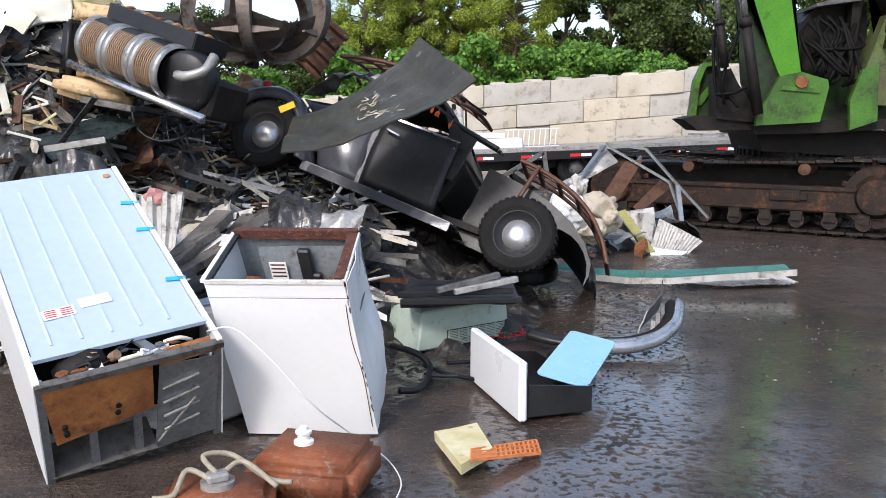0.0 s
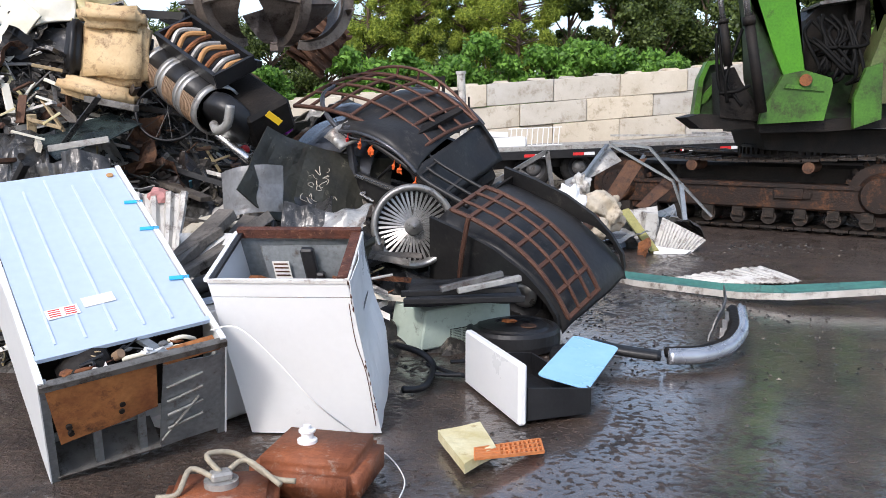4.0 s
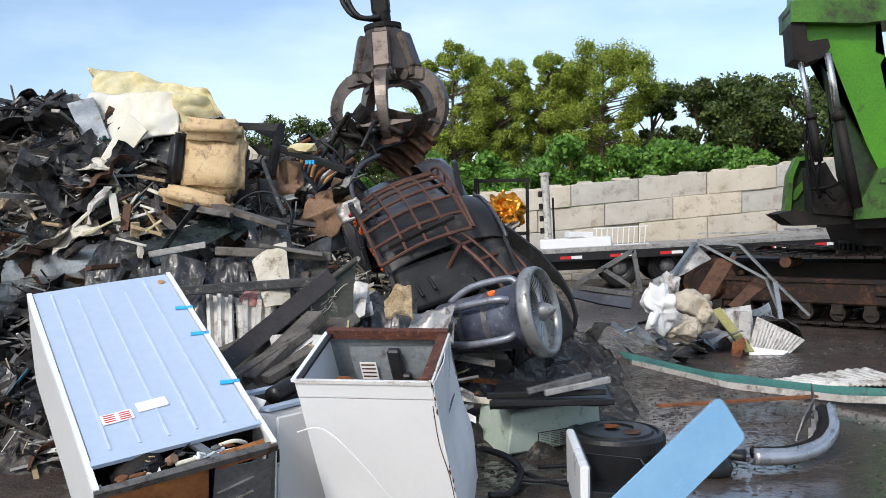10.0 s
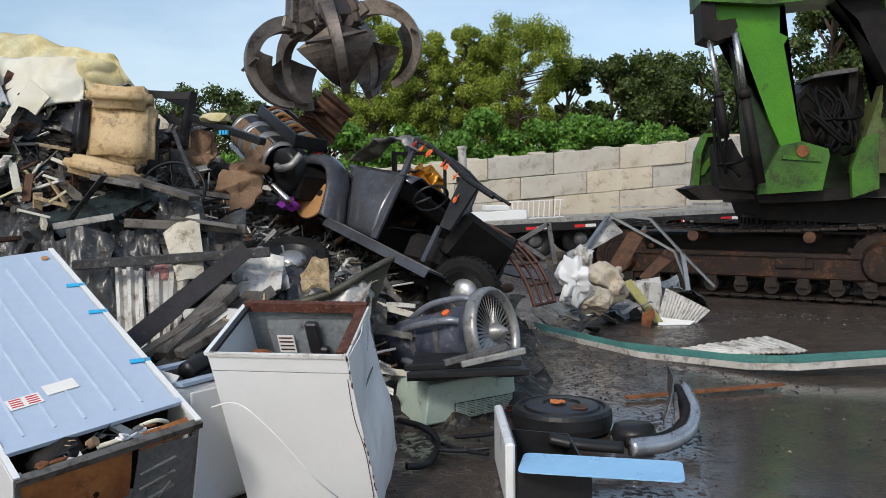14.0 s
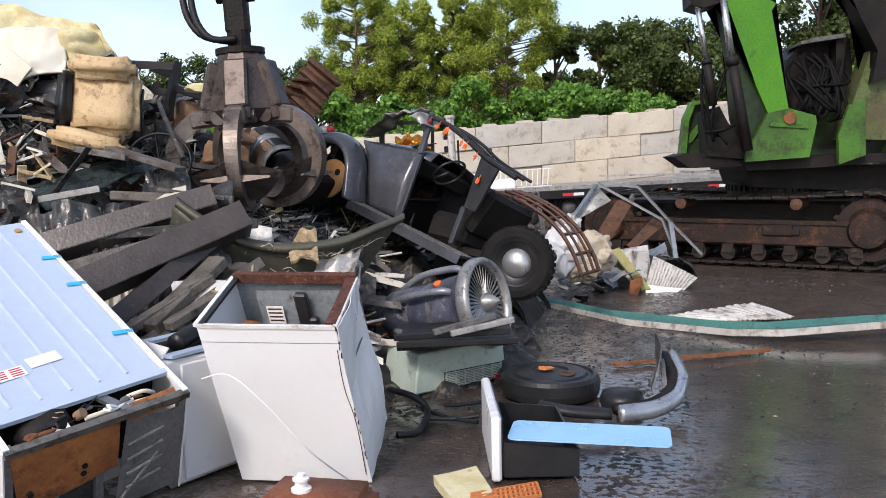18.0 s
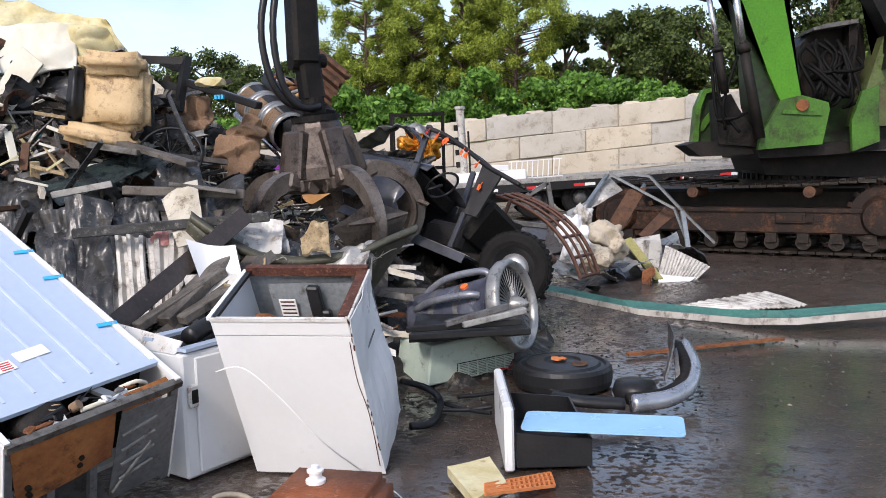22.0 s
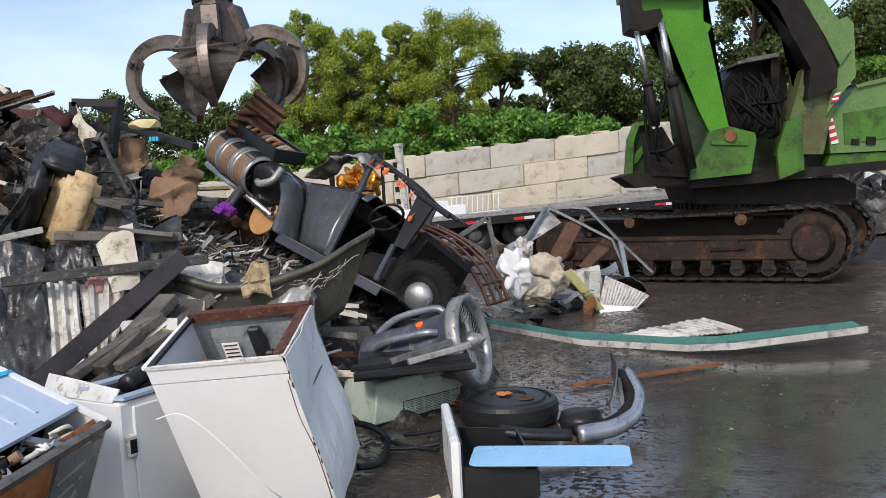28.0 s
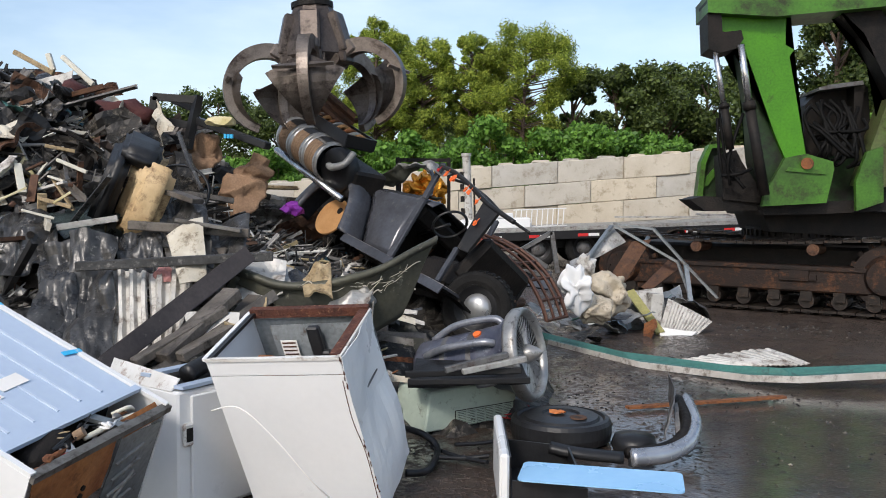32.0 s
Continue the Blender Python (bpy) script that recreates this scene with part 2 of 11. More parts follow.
M = {
    "ground": ground_material(),
    "concrete": mat("block_concrete", (0.53, 0.495, 0.43), (0.45, 0.41, 0.34), 0.9, 0, 1.3, 0.25, 40, (0.30, 0.26, 0.20), 0.32),
    "white": mat("white_enamel", (0.76, 0.76, 0.75), (0.72, 0.725, 0.72), 0.32, 0, 1.2, 0.015, 30, (0.50, 0.46, 0.40), -0.12),
    "whiterust": mat("chipped_white_enamel", (0.72, 0.71, 0.68), (0.60, 0.58, 0.54), 0.45, 0, 5, 0.06, 30, (0.20, 0.10, 0.05), 0.3),
    "bluefilm": mat("pale_blue_panel", (0.43, 0.515, 0.64), (0.415, 0.50, 0.625), 0.33, 0, 1.5, 0.03, 20, (0.40, 0.43, 0.47), -0.05),
    "bluesheet": mat("blue_film_sheet", (0.30, 0.55, 0.80), (0.26, 0.50, 0.76), 0.25, 0, 2, 0.03, 20),
    "rust": mat("rusted_steel", (0.17, 0.065, 0.028), (0.28, 0.11, 0.04), 0.8, 0.1, 5, 0.4, 50, (0.06, 0.03, 0.02), 0.4),
    "rustdark": mat("dark_rusted_steel", (0.085, 0.045, 0.03), (0.15, 0.075, 0.04), 0.75, 0.3, 4, 0.4, 50, (0.04, 0.03, 0.025), 0.4),
    "copper": mat("brown_rack_steel", (0.085, 0.042, 0.030), (0.125, 0.062, 0.042), 0.55, 0.4, 6, 0.25, 60),
    "galv": mat("galvanised_steel", (0.30, 0.32, 0.33), (0.22, 0.24, 0.25), 0.45, 0.7, 4, 0.1, 40, (0.12, 0.09, 0.07), 0.2),
    "grey": mat("grey_painted_metal", (0.11, 0.11, 0.11), (0.19, 0.185, 0.18), 0.45, 0.4, 4, 0.2, 30, (0.07, 0.05, 0.04), 0.4),
    "lightmetal": mat("pale_sheet_metal", (0.42, 0.41, 0.385), (0.26, 0.255, 0.24), 0.45, 0.4, 4, 0.15, 30, (0.14, 0.11, 0.09), 0.35),
    "olive": mat("olive_panel", (0.085, 0.082, 0.058), (0.055, 0.055, 0.045), 0.5, 0.2, 3, 0.15, 30, (0.42, 0.40, 0.30), 0.12),
    "black": mat("black_car_paint", (0.014, 0.014, 0.015), (0.026, 0.025, 0.024), 0.42, 0.0, 3, 0.12, 25, (0.07, 0.062, 0.055), 0.16, spec=0.28),
    "carbody": mat("grey_black_car_paint", (0.082, 0.085, 0.097), (0.045, 0.047, 0.053), 0.20, 0.2, 2.5, 0.05, 40, (0.13, 0.12, 0.11), 0.1),
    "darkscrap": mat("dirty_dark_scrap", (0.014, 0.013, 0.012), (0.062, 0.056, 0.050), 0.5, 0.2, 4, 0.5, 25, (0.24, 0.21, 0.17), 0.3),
    "rubber": mat("tyre_rubber", (0.011, 0.0108, 0.0105), (0.020, 0.019, 0.018), 0.8, 0, 8, 0.25, 60, spec=0.12),
    "chrome": mat("hub_metal", (0.62, 0.62, 0.62), (0.45, 0.45, 0.46), 0.25, 0.9, 4, 0.03, 40),
    "silver": mat("silver_nacelle_paint", (0.30, 0.31, 0.34), (0.20, 0.21, 0.24), 0.35, 0.5, 4, 0.05, 40, (0.05, 0.05, 0.05), 0.15),
    "green": mat("excavator_green", (0.072, 0.250, 0.010), (0.054, 0.19, 0.010), 0.42, 0, 1.2, 0.05, 30, (0.035, 0.05, 0.015), 0.12),
    "greendirty": mat("dirty_green_paint", (0.072, 0.200, 0.022), (0.040, 0.085, 0.018), 0.45, 0, 1.1, 0.06, 30, (0.028, 0.022, 0.014), 0.40),
    # greendark: deeper green that carries the boom side's shade, with oil stains
    "greendark": mat("shaded_oily_green", (0.022, 0.050, 0.016), (0.012, 0.018, 0.009), 0.5, 0, 1.6, 0.1, 30, (0.014, 0.012, 0.010), 0.5),
    "greenpale": mat("faded_green_paint", (0.125, 0.22, 0.07), (0.095, 0.165, 0.05), 0.5, 0, 1.5, 0.08, 30, (0.09, 0.10, 0.06), 0.22),
    "hose": mat("black_hose_rubber", (0.005, 0.005, 0.005), (0.010, 0.0095, 0.009), 0.6, 0, 5, 0.05, 50, spec=0.1),
    "grease": mat("greasy_black_steel", (0.009, 0.008, 0.0075), (0.022, 0.018, 0.015), 0.6, 0.0, 4, 0.3, 40, spec=0.2),
    "trackmud": mat("muddy_track_steel", (0.018, 0.015, 0.013), (0.034, 0.027, 0.022), 0.5, 0.4, 5, 0.4, 40, (0.09, 0.055, 0.035), 0.3),
    "trackframe": mat("rusty_track_frame", (0.024, 0.014, 0.010), (0.014, 0.010, 0.008), 0.6, 0.2, 2.5, 0.3, 40, (0.11, 0.045, 0.018), 0.34),
    "grab": mat("worn_grapple_steel", (0.125, 0.102, 0.086), (0.235, 0.200, 0.172), 0.38, 0.5, 2.5, 0.12, 70, (0.035, 0.022, 0.017), 0.4),
    "foam": mat("yellowed_insulation_foam", (0.66, 0.60, 0.38), (0.50, 0.42, 0.20), 0.85, 0, 5, 0.3, 25, (0.36, 0.27, 0.12), 0.15),
    "cream": mat("cream_liner", (0.66, 0.64, 0.55), (0.60, 0.56, 0.44), 0.55, 0, 2.5, 0.2, 25, (0.50, 0.44, 0.28), 0.12),
    "leather": mat("stained_tan_upholstery", (0.58, 0.43, 0.24), (0.47, 0.32, 0.165), 0.6, 0, 3.5, 0.3, 35, (0.17, 0.10, 0.05), 0.40),
    "brownbag": mat("brown_cloth", (0.30, 0.19, 0.115), (0.23, 0.14, 0.085), 0.85, 0, 5, 0.3, 60),
    "teal": mat("green_coated_sheet", (0.055, 0.17, 0.14), (0.045, 0.12, 0.11), 0.35, 0, 2.5, 0.1, 30, (0.03, 0.03, 0.03), 0.2),
    "mint": mat("pale_green_casing", (0.43, 0.50, 0.42), (0.36, 0.43, 0.36), 0.5, 0, 3, 0.1, 30, (0.12, 0.12, 0.09), 0.2),
    "orange": mat("orange_plastic", (0.85, 0.16, 0.03), (0.65, 0.12, 0.03), 0.5, 0, 6, 0.1, 40),
    "red": mat("red_plastic", (0.60, 0.03, 0.03), (0.5, 0.03, 0.03), 0.4, 0, 6, 0.05, 40),
    "wood": mat("bare_plywood", (0.46, 0.25, 0.10), (0.38, 0.19, 0.07), 0.7, 0, 6, 0.2, 60),
    "yellow": mat("yellow_tape", (0.75, 0.50, 0.02), (0.7, 0.45, 0.02), 0.5, 0, 6, 0.05, 40),
    "bluetape": mat("blue_tape", (0.04, 0.45, 0.75), (0.04, 0.4, 0.7), 0.4, 0, 6, 0.05, 40),
    "pink": mat("pink_insulation", (0.50, 0.24, 0.22), (0.42, 0.20, 0.18), 0.9, 0, 8, 0.5, 30),
    "purple": mat("purple_plastic", (0.25, 0.04, 0.35), (0.2, 0.03, 0.28), 0.5, 0, 6, 0.05, 40),
    "plastic": mat("black_plastic", (0.011, 0.011, 0.012), (0.018, 0.018, 0.019), 0.4, 0, 5, 0.08, 50),
    "bark": mat("pine_bark", (0.16, 0.11, 0.08), (0.10, 0.07, 0.05), 0.9, 0, 4, 0.6, 20),
    "paper": mat("paper_label", (0.82, 0.80, 0.76), (0.78, 0.75, 0.70), 0.7, 0, 6, 0.02, 40),
    "goldfoil": mat("amber_foil", (0.75, 0.32, 0.03), (0.5, 0.18, 0.02), 0.25, 0.6, 6, 0.5, 12),
}


def tinted(m, lo, hi):
    """Lets every piece of a material take a slightly different, warmer or cooler tone."""
    n, l = m.node_tree.nodes, m.node_tree.links
    b = n["Principled BSDF"]
    src = b.inputs["Base Color"].links[0].from_socket
    info = n.new("ShaderNodeObjectInfo")
    ramp = n.new("ShaderNodeValToRGB")
    ramp.color_ramp.elements[0].color, ramp.color_ramp.elements[1].color = (*lo, 1), (*hi, 1)
    l.new(info.outputs["Random"], ramp.inputs[0])
    mul = n.new("ShaderNodeMix")
    mul.data_type, mul.blend_type = "RGBA", "MULTIPLY"
    mul.inputs[0].default_value = 1.0
    l.new(src, mul.inputs[6])
    l.new(ramp.outputs[0], mul.inputs[7])
    l.new(mul.outputs[2], b.inputs["Base Color"])


tinted(M["concrete"], (0.86, 0.88, 0.92), (1.10, 1.04, 0.94))


def leaf_material(name, a, b):
    m = bpy.data.materials.new(name)
    m.use_nodes = True
    n, l = m.node_tree.nodes, m.node_tree.links
    p = n["Principled BSDF"]
    geo_in = n.new("ShaderNodeNewGeometry")
    ramp = n.new("ShaderNodeValToRGB")
    ramp.color_ramp.elements[0].color, ramp.color_ramp.elements[1].color = (*a, 1), (*b, 1)
    l.new(geo_in.outputs["Random Per Island"], ramp.inputs[0])
    l.new(ramp.outputs[0], p.inputs["Base Color"])
    p.inputs["Roughness"].default_value = 0.6
    tr = n.new("ShaderNodeBsdfTranslucent")
    l.new(ramp.outputs[0], tr.inputs["Color"])
    mx = n.new("ShaderNodeMixShader")
    mx.inputs[0].default_value = 0.35
    l.new(p.outputs[0], mx.inputs[1])
    l.new(tr.outputs[0], mx.inputs[2])
    l.new(mx.outputs[0], n["Material Output"].inputs[0])
    return m


M["bluefilmpale"] = mat("worn_pale_blue_rib", (0.55, 0.62, 0.72), (0.46, 0.54, 0.66), 0.4, 0, 9, 0.03, 40)
M["greengrime"] = mat("grimy_brown_green_paint", (0.085, 0.062, 0.036), (0.10, 0.15, 0.045), 0.5, 0, 1.6, 0.1, 30, (0.035, 0.024, 0.016), 0.35)
M["greypanel"] = mat("dull_grey_panel", (0.21, 0.212, 0.215), (0.15, 0.15, 0.152), 0.4, 0.2, 3, 0.08, 30, (0.10, 0.09, 0.08), 0.15)
M["navyworn"] = mat("worn_navy_casing", (0.045, 0.050, 0.080), (0.14, 0.15, 0.19), 0.34, 0.3, 4, 0.05, 40, (0.36, 0.37, 0.40), 0.16)
M["white2"] = mat("dirty_white_metal", (0.58, 0.56, 0.52), (0.42, 0.40, 0.36), 0.5, 0.1, 3, 0.1, 30, (0.13, 0.10, 0.08), 0.42)
M["wood2"] = mat("mottled_tan_padding", (0.42, 0.33, 0.20), (0.30, 0.22, 0.12), 0.8, 0, 9, 0.4, 40, (0.12, 0.08, 0.05), 0.35)
M["charcoal"] = mat("wet_charcoal_sheet", (0.022, 0.022, 0.023), (0.075, 0.073, 0.070), 0.28, 0.2, 5, 0.2, 35, (0.30, 0.28, 0.25), 0.10, spec=0.5)
M["charcoal2"] = mat("grimy_grey_sheet", (0.085, 0.083, 0.081), (0.028, 0.027, 0.026), 0.30, 0.35, 5, 0.2, 35, (0.34, 0.32, 0.29), 0.18, spec=0.45)
M["timber"] = mat("weathered_dark_timber", (0.15, 0.132, 0.112), (0.065, 0.055, 0.046), 0.5, 0.0, 4, 0.2, 45, (0.022, 0.018, 0.015), 0.35)
M["darkbeam"] = mat("sooty_brown_beam", (0.062, 0.050, 0.045), (0.028, 0.023, 0.021), 0.38, 0.1, 3, 0.12, 45, (0.16, 0.14, 0.12), 0.05, spec=0.45)
M["padding"] = mat("stained_pale_board", (0.58, 0.54, 0.45), (0.44, 0.39, 0.30), 0.8, 0.0, 5, 0.3, 40, (0.12, 0.09, 0.06), 0.28)
M["troughteal"] = mat("wet_green_black_panel", (0.018, 0.026, 0.027), (0.035, 0.052, 0.052), 0.30, 0.1, 9, 0.4, 60, (0.09, 0.12, 0.115), 0.22, spec=0.55)
M["rimrust"] = mat("flaking_dark_rust", (0.11, 0.038, 0.022), (0.055, 0.022, 0.016), 0.8, 0.0, 14, 0.5, 60, (0.32, 0.17, 0.10), 0.2)
M["maroon"] = mat("dark_red_fabric", (0.06, 0.02, 0.02), (0.09, 0.03, 0.028), 0.8, 0, 5, 0.3, 60)
M["grabhead"] = mat("dark_grapple_steel", (0.068, 0.053, 0.046), (0.118, 0.096, 0.082), 0.42, 0.5, 3, 0.06, 60, (0.02, 0.014, 0.011), 0.4)
M["fanmetal"] = mat("dull_cast_metal", (0.40, 0.395, 0.38), (0.24, 0.235, 0.225), 0.34, 0.6, 5, 0.1, 40, (0.05, 0.045, 0.04), 0.25)
M["brassbar"] = mat("tan_slot_lining", (0.30, 0.20, 0.125), (0.20, 0.13, 0.08), 0.65, 0.0, 6, 0.1, 40)
M["olivedark"] = mat("olive_black_panel", (0.060, 0.058, 0.045), (0.040, 0.040, 0.035), 0.42, 0.2, 3, 0.12, 30, (0.30, 0.28, 0.20), 0.07)
M["galv2"] = mat("stained_galvanised_sheet", (0.20, 0.19, 0.175), (0.10, 0.094, 0.086), 0.5, 0.4, 5, 0.15, 40, (0.05, 0.04, 0.03), 0.45)
M["hubcap"] = mat("satin_hub_cap", (0.46, 0.46, 0.45), (0.36, 0.36, 0.36), 0.32, 0.7, 4, 0.03, 40)
M["leaf_pine"] = leaf_material("pine_needles", (0.08, 0.14, 0.016), (0.50, 0.58, 0.08))
M["leaf_dark"] = leaf_material("dark_broadleaf", (0.026, 0.048, 0.013), (0.135, 0.185, 0.038))
M["leaf_vine"] = leaf_material("vine_leaves", (0.045, 0.12, 0.014), (0.22, 0.42, 0.06))


# ---- mesh helpers ----
def part(name, bm, material, parent=None, label="", smooth=False):
    me = bpy.data.meshes.new(name)
    bm.normal_update()
    bm.to_mesh(me)
    bm.free()
    if smooth:
        for p in me.polygons:
            p.use_smooth = True
    me.materials.append(M[material] if isinstance(material, str) else material)
    ob = new(name, me)
    if parent is not None:
        ob.parent = parent
    if label:
        ob["label"] = label
    return ob


def thing(name, m, label, category, group=""):
    ob = new(name)
    ob.empty_display_size = 0.1
    ob.matrix_world = m
    return tagged(ob, label, category, group)


def box(bm, c, s, rot=(0, 0, 0), bevel=0.0):
    r = bmesh.ops.create_cube(bm, size=1.0, matrix=pose(*c, *rot) @ Matrix.Diagonal((*s, 1)))
    if bevel:
        es = list({e for v in r["verts"] for e in v.link_edges})
        bmesh.ops.bevel(bm, geom=es, offset=bevel, segments=1, affect="EDGES")
    return bm


def beam(bm, p, q, w, h, up=(0, 0, 1)):
    p, q = Vector(p), Vector(q)
    z = (q - p)
    ln = z.length
    z.normalize()
    x = z.cross(Vector(up))
    if x.length < 1e-3:
        x = z.cross(Vector((1, 0, 0)))
    x.normalize()
    y = x.cross(z)
    m = Matrix((x, y, z)).transposed().to_4x4()
    m.translation = (p + q) / 2
    bmesh.ops.create_cube(bm, size=1.0, matrix=m @ Matrix.Diagonal((w, h, ln, 1)))
    return bm


def cyl(bm, p, q, r, r2=None, seg=14, cap=True):
    p, q = Vector(p), Vector(q)
    m = (q - p).to_track_quat("Z", "Y").to_matrix().to_4x4()
    m.translation = (p + q) / 2
    bmesh.ops.create_cone(bm, cap_ends=cap, segments=seg, radius1=r, radius2=r if r2 is None else r2, depth=(q - p).length, matrix=m)
    return bm


def tube(bm, pts, r, seg=8):
    """A round tube along points, smoothed by a Catmull-Rom curve."""
    pts = [Vector(p) for p in pts]
    path = []
    for i in range(len(pts) - 1):
        a, b, c, d = pts[max(i - 1, 0)], pts[i], pts[i + 1], pts[min(i + 2, len(pts) - 1)]
        for k in range(5):
            t = k / 5
            path.append(0.5 * ((2 * b) + (c - a) * t + (2 * a - 5 * b + 4 * c - d) * t * t + (3 * b - a - 3 * c + d) * t ** 3))
    path.append(pts[-1])
    rings = []
    for i, p in enumerate(path):
        d = (path[min(i + 1, len(path) - 1)] - path[max(i - 1, 0)]).normalized()
        x = d.cross(Vector((0.13, 0.21, 1))).normalized()
        y = d.cross(x)
        rings.append([bm.verts.new(p + r * (math.cos(6.2832 * k / seg) * x + math.sin(6.2832 * k / seg) * y)) for k in range(seg)])
    for a, b in zip(rings, rings[1:]):
        for k in range(seg):
            bm.faces.new((a[k], a[(k + 1) % seg], b[(k + 1) % seg], b[k]))
    bm.faces.new(rings[0][::-1])
    bm.faces.new(rings[-1])
    return bm


def lathe(bm, prof, seg=32, m=None):
    """Turns a profile of (radius, height) about z."""
    m = m or Matrix.Identity(4)
    rings = []
    for r, z in prof:
        rings.append([bm.verts.new(m @ Vector((r * math.cos(6.28319 * k / seg), r * math.sin(6.28319 * k / seg), z))) for k in range(seg)])
    for a, b in zip(rings, rings[1:]):
        for k in range(seg):
            bm.faces.new((a[k], a[(k + 1) % seg], b[(k + 1) % seg], b[k]))
    return bm


def prism(bm, poly, thick, m=None):
    """A flat polygon in x, z, with thickness along y."""
    m = m or Matrix.Identity(4)
    a = [bm.verts.new(m @ Vector((x, -thick / 2, z))) for x, z in poly]
    b = [bm.verts.new(m @ Vector((x, thick / 2, z))) for x, z in poly]
    n = len(poly)
    fa, fb = bm.faces.new(a), bm.faces.new(b[::-1])
    for i in range(n):
        bm.faces.new((a[i], b[i], b[(i + 1) % n], a[(i + 1) % n]))
    fa.normal_update()
    fb.normal_update()
    bmesh.ops.triangulate(bm, faces=[fa, fb])
    bmesh.ops.recalc_face_normals(bm, faces=bm.faces[:])
    return bm


def quad_sheet(bm, a, b, c, d, nu=8, nv=6, thick=0.006, crumple=0.0, freq=3.0, ribs=0, rib=0.0, sag=0.0, seed=0.0):
    """A sheet of metal between four corners, crumpled, ribbed or bowed, with thickness."""
    a, b, c, d = (Vector(p) for p in (a, b, c, d))
    nrm = (b - a).cross(d - a).normalized()
    top, bot = [], []
    for j in range(nv + 1):
        v = j / nv
        for i in range(nu + 1):
            u = i / nu
            p = (a * (1 - u) + b * u) * (1 - v) + (d * (1 - u) + c * u) * v
            k = noise.noise(p * freq + Vector((seed, seed * 1.7, 0))) * crumple + noise.noise(p * freq * 2.7 + Vector((seed, 0, seed))) * crumple * 0.4
            if ribs:
                k += rib * max(-1, min(1, 2.2 * math.sin(6.2832 * ribs * u)))
            k += sag * 4 * u * (1 - u)
            top.append(bm.verts.new(p + nrm * (k + thick / 2)))
            bot.append(bm.verts.new(p + nrm * (k - thick / 2)))
    w = nu + 1
    for j in range(nv):
        for i in range(nu):
            q = (j * w + i, j * w + i + 1, (j + 1) * w + i + 1, (j + 1) * w + i)
            bm.faces.new([top[k] for k in q])
            bm.faces.new([bot[k] for k in q[::-1]])
    rim = [i for i in range(w)] + [j * w + nu for j in range(1, nv + 1)] + [nv * w + i for i in range(nu - 1, -1, -1)] + [j * w for j in range(nv - 1, 0, -1)]
    for i, k in enumerate(rim):
        k2 = rim[(i + 1) % len(rim)]
        bm.faces.new((top[k2], top[k], bot[k], bot[k2]))
    return bm


def lump(bm, c, s, rough=0.25, sub=2, freq=2.0, seed=0.0, rot=(0, 0, 0)):
    """An uneven lump of stuff."""
    r = bmesh.ops.create_icosphere(bm, subdivisions=sub, radius=0.5)
    m = pose(*c, *rot) @ Matrix.Diagonal((*s, 1))
    for v in r["verts"]:
        v.co *= 1 + rough * 2 * noise.noise(v.co * freq * 2 + Vector((seed, seed * 0.7, seed * 1.3)))
        v.co = m @ v.co
    return bm


def axis_pose(p, q, roll=0.0):
    """A pose at p whose x points at q, z as upright as it can be, turned by roll about x."""
    p, q = Vector(p), Vector(q)
    x = (q - p).normalized()
    y = Vector((0, 0, 1)).cross(x).normalized()
    z = x.cross(y)
    m = Matrix((x, y, z)).transposed().to_4x4()
    m = m @ Matrix.Rotation(radians(roll), 4, "X")
    m.translation = p
    return m


MOVES = []


def moves(ob, rows):
    """Notes the keys of a moving thing."""
    MOVES.append((ob, rows))


def motions():
    for ob, rows in MOVES:
        if rows[0][0] > 0:
            rows = [(0.0, rows[0][1])] + rows
        if rows[-1][0] < 32:
            rows = rows + [(32.0, rows[-1][1])]
        walk(ob, rows)


# ---- ground ----
def build_ground():
    bm = bmesh.new()
    xs = [-400, -60, -20] + [-10 + 0.5 * i for i in range(53)] + [24, 60, 400]
    ys = [-400, -40, -8] + [0.5 * i for i in range(61)] + [40, 80, 600]
    grid = []
    for y in ys:
        row = []
        for x in xs:
            z = 0.012 * noise.noise(Vector((x * 0.9, y * 0.9, 0))) if abs(x) < 25 and -5 < y < 31 else 0
            row.append(bm.verts.new((x, y, z - 0.012)))
        grid.append(row)
    for j in range(len(ys) - 1):
        for i in range(len(xs) - 1):
            bm.faces.new((grid[j][i], grid[j][i + 1], grid[j + 1][i + 1], grid[j + 1][i]))
    g = part("ground", bm, "ground", smooth=True)
    tagged(g, "wet dirty concrete yard with dark oily puddles", "ground", kind="structure")


# ---- concrete block wall ----
WALL_Y, SLOPE = 24.0, 0.080


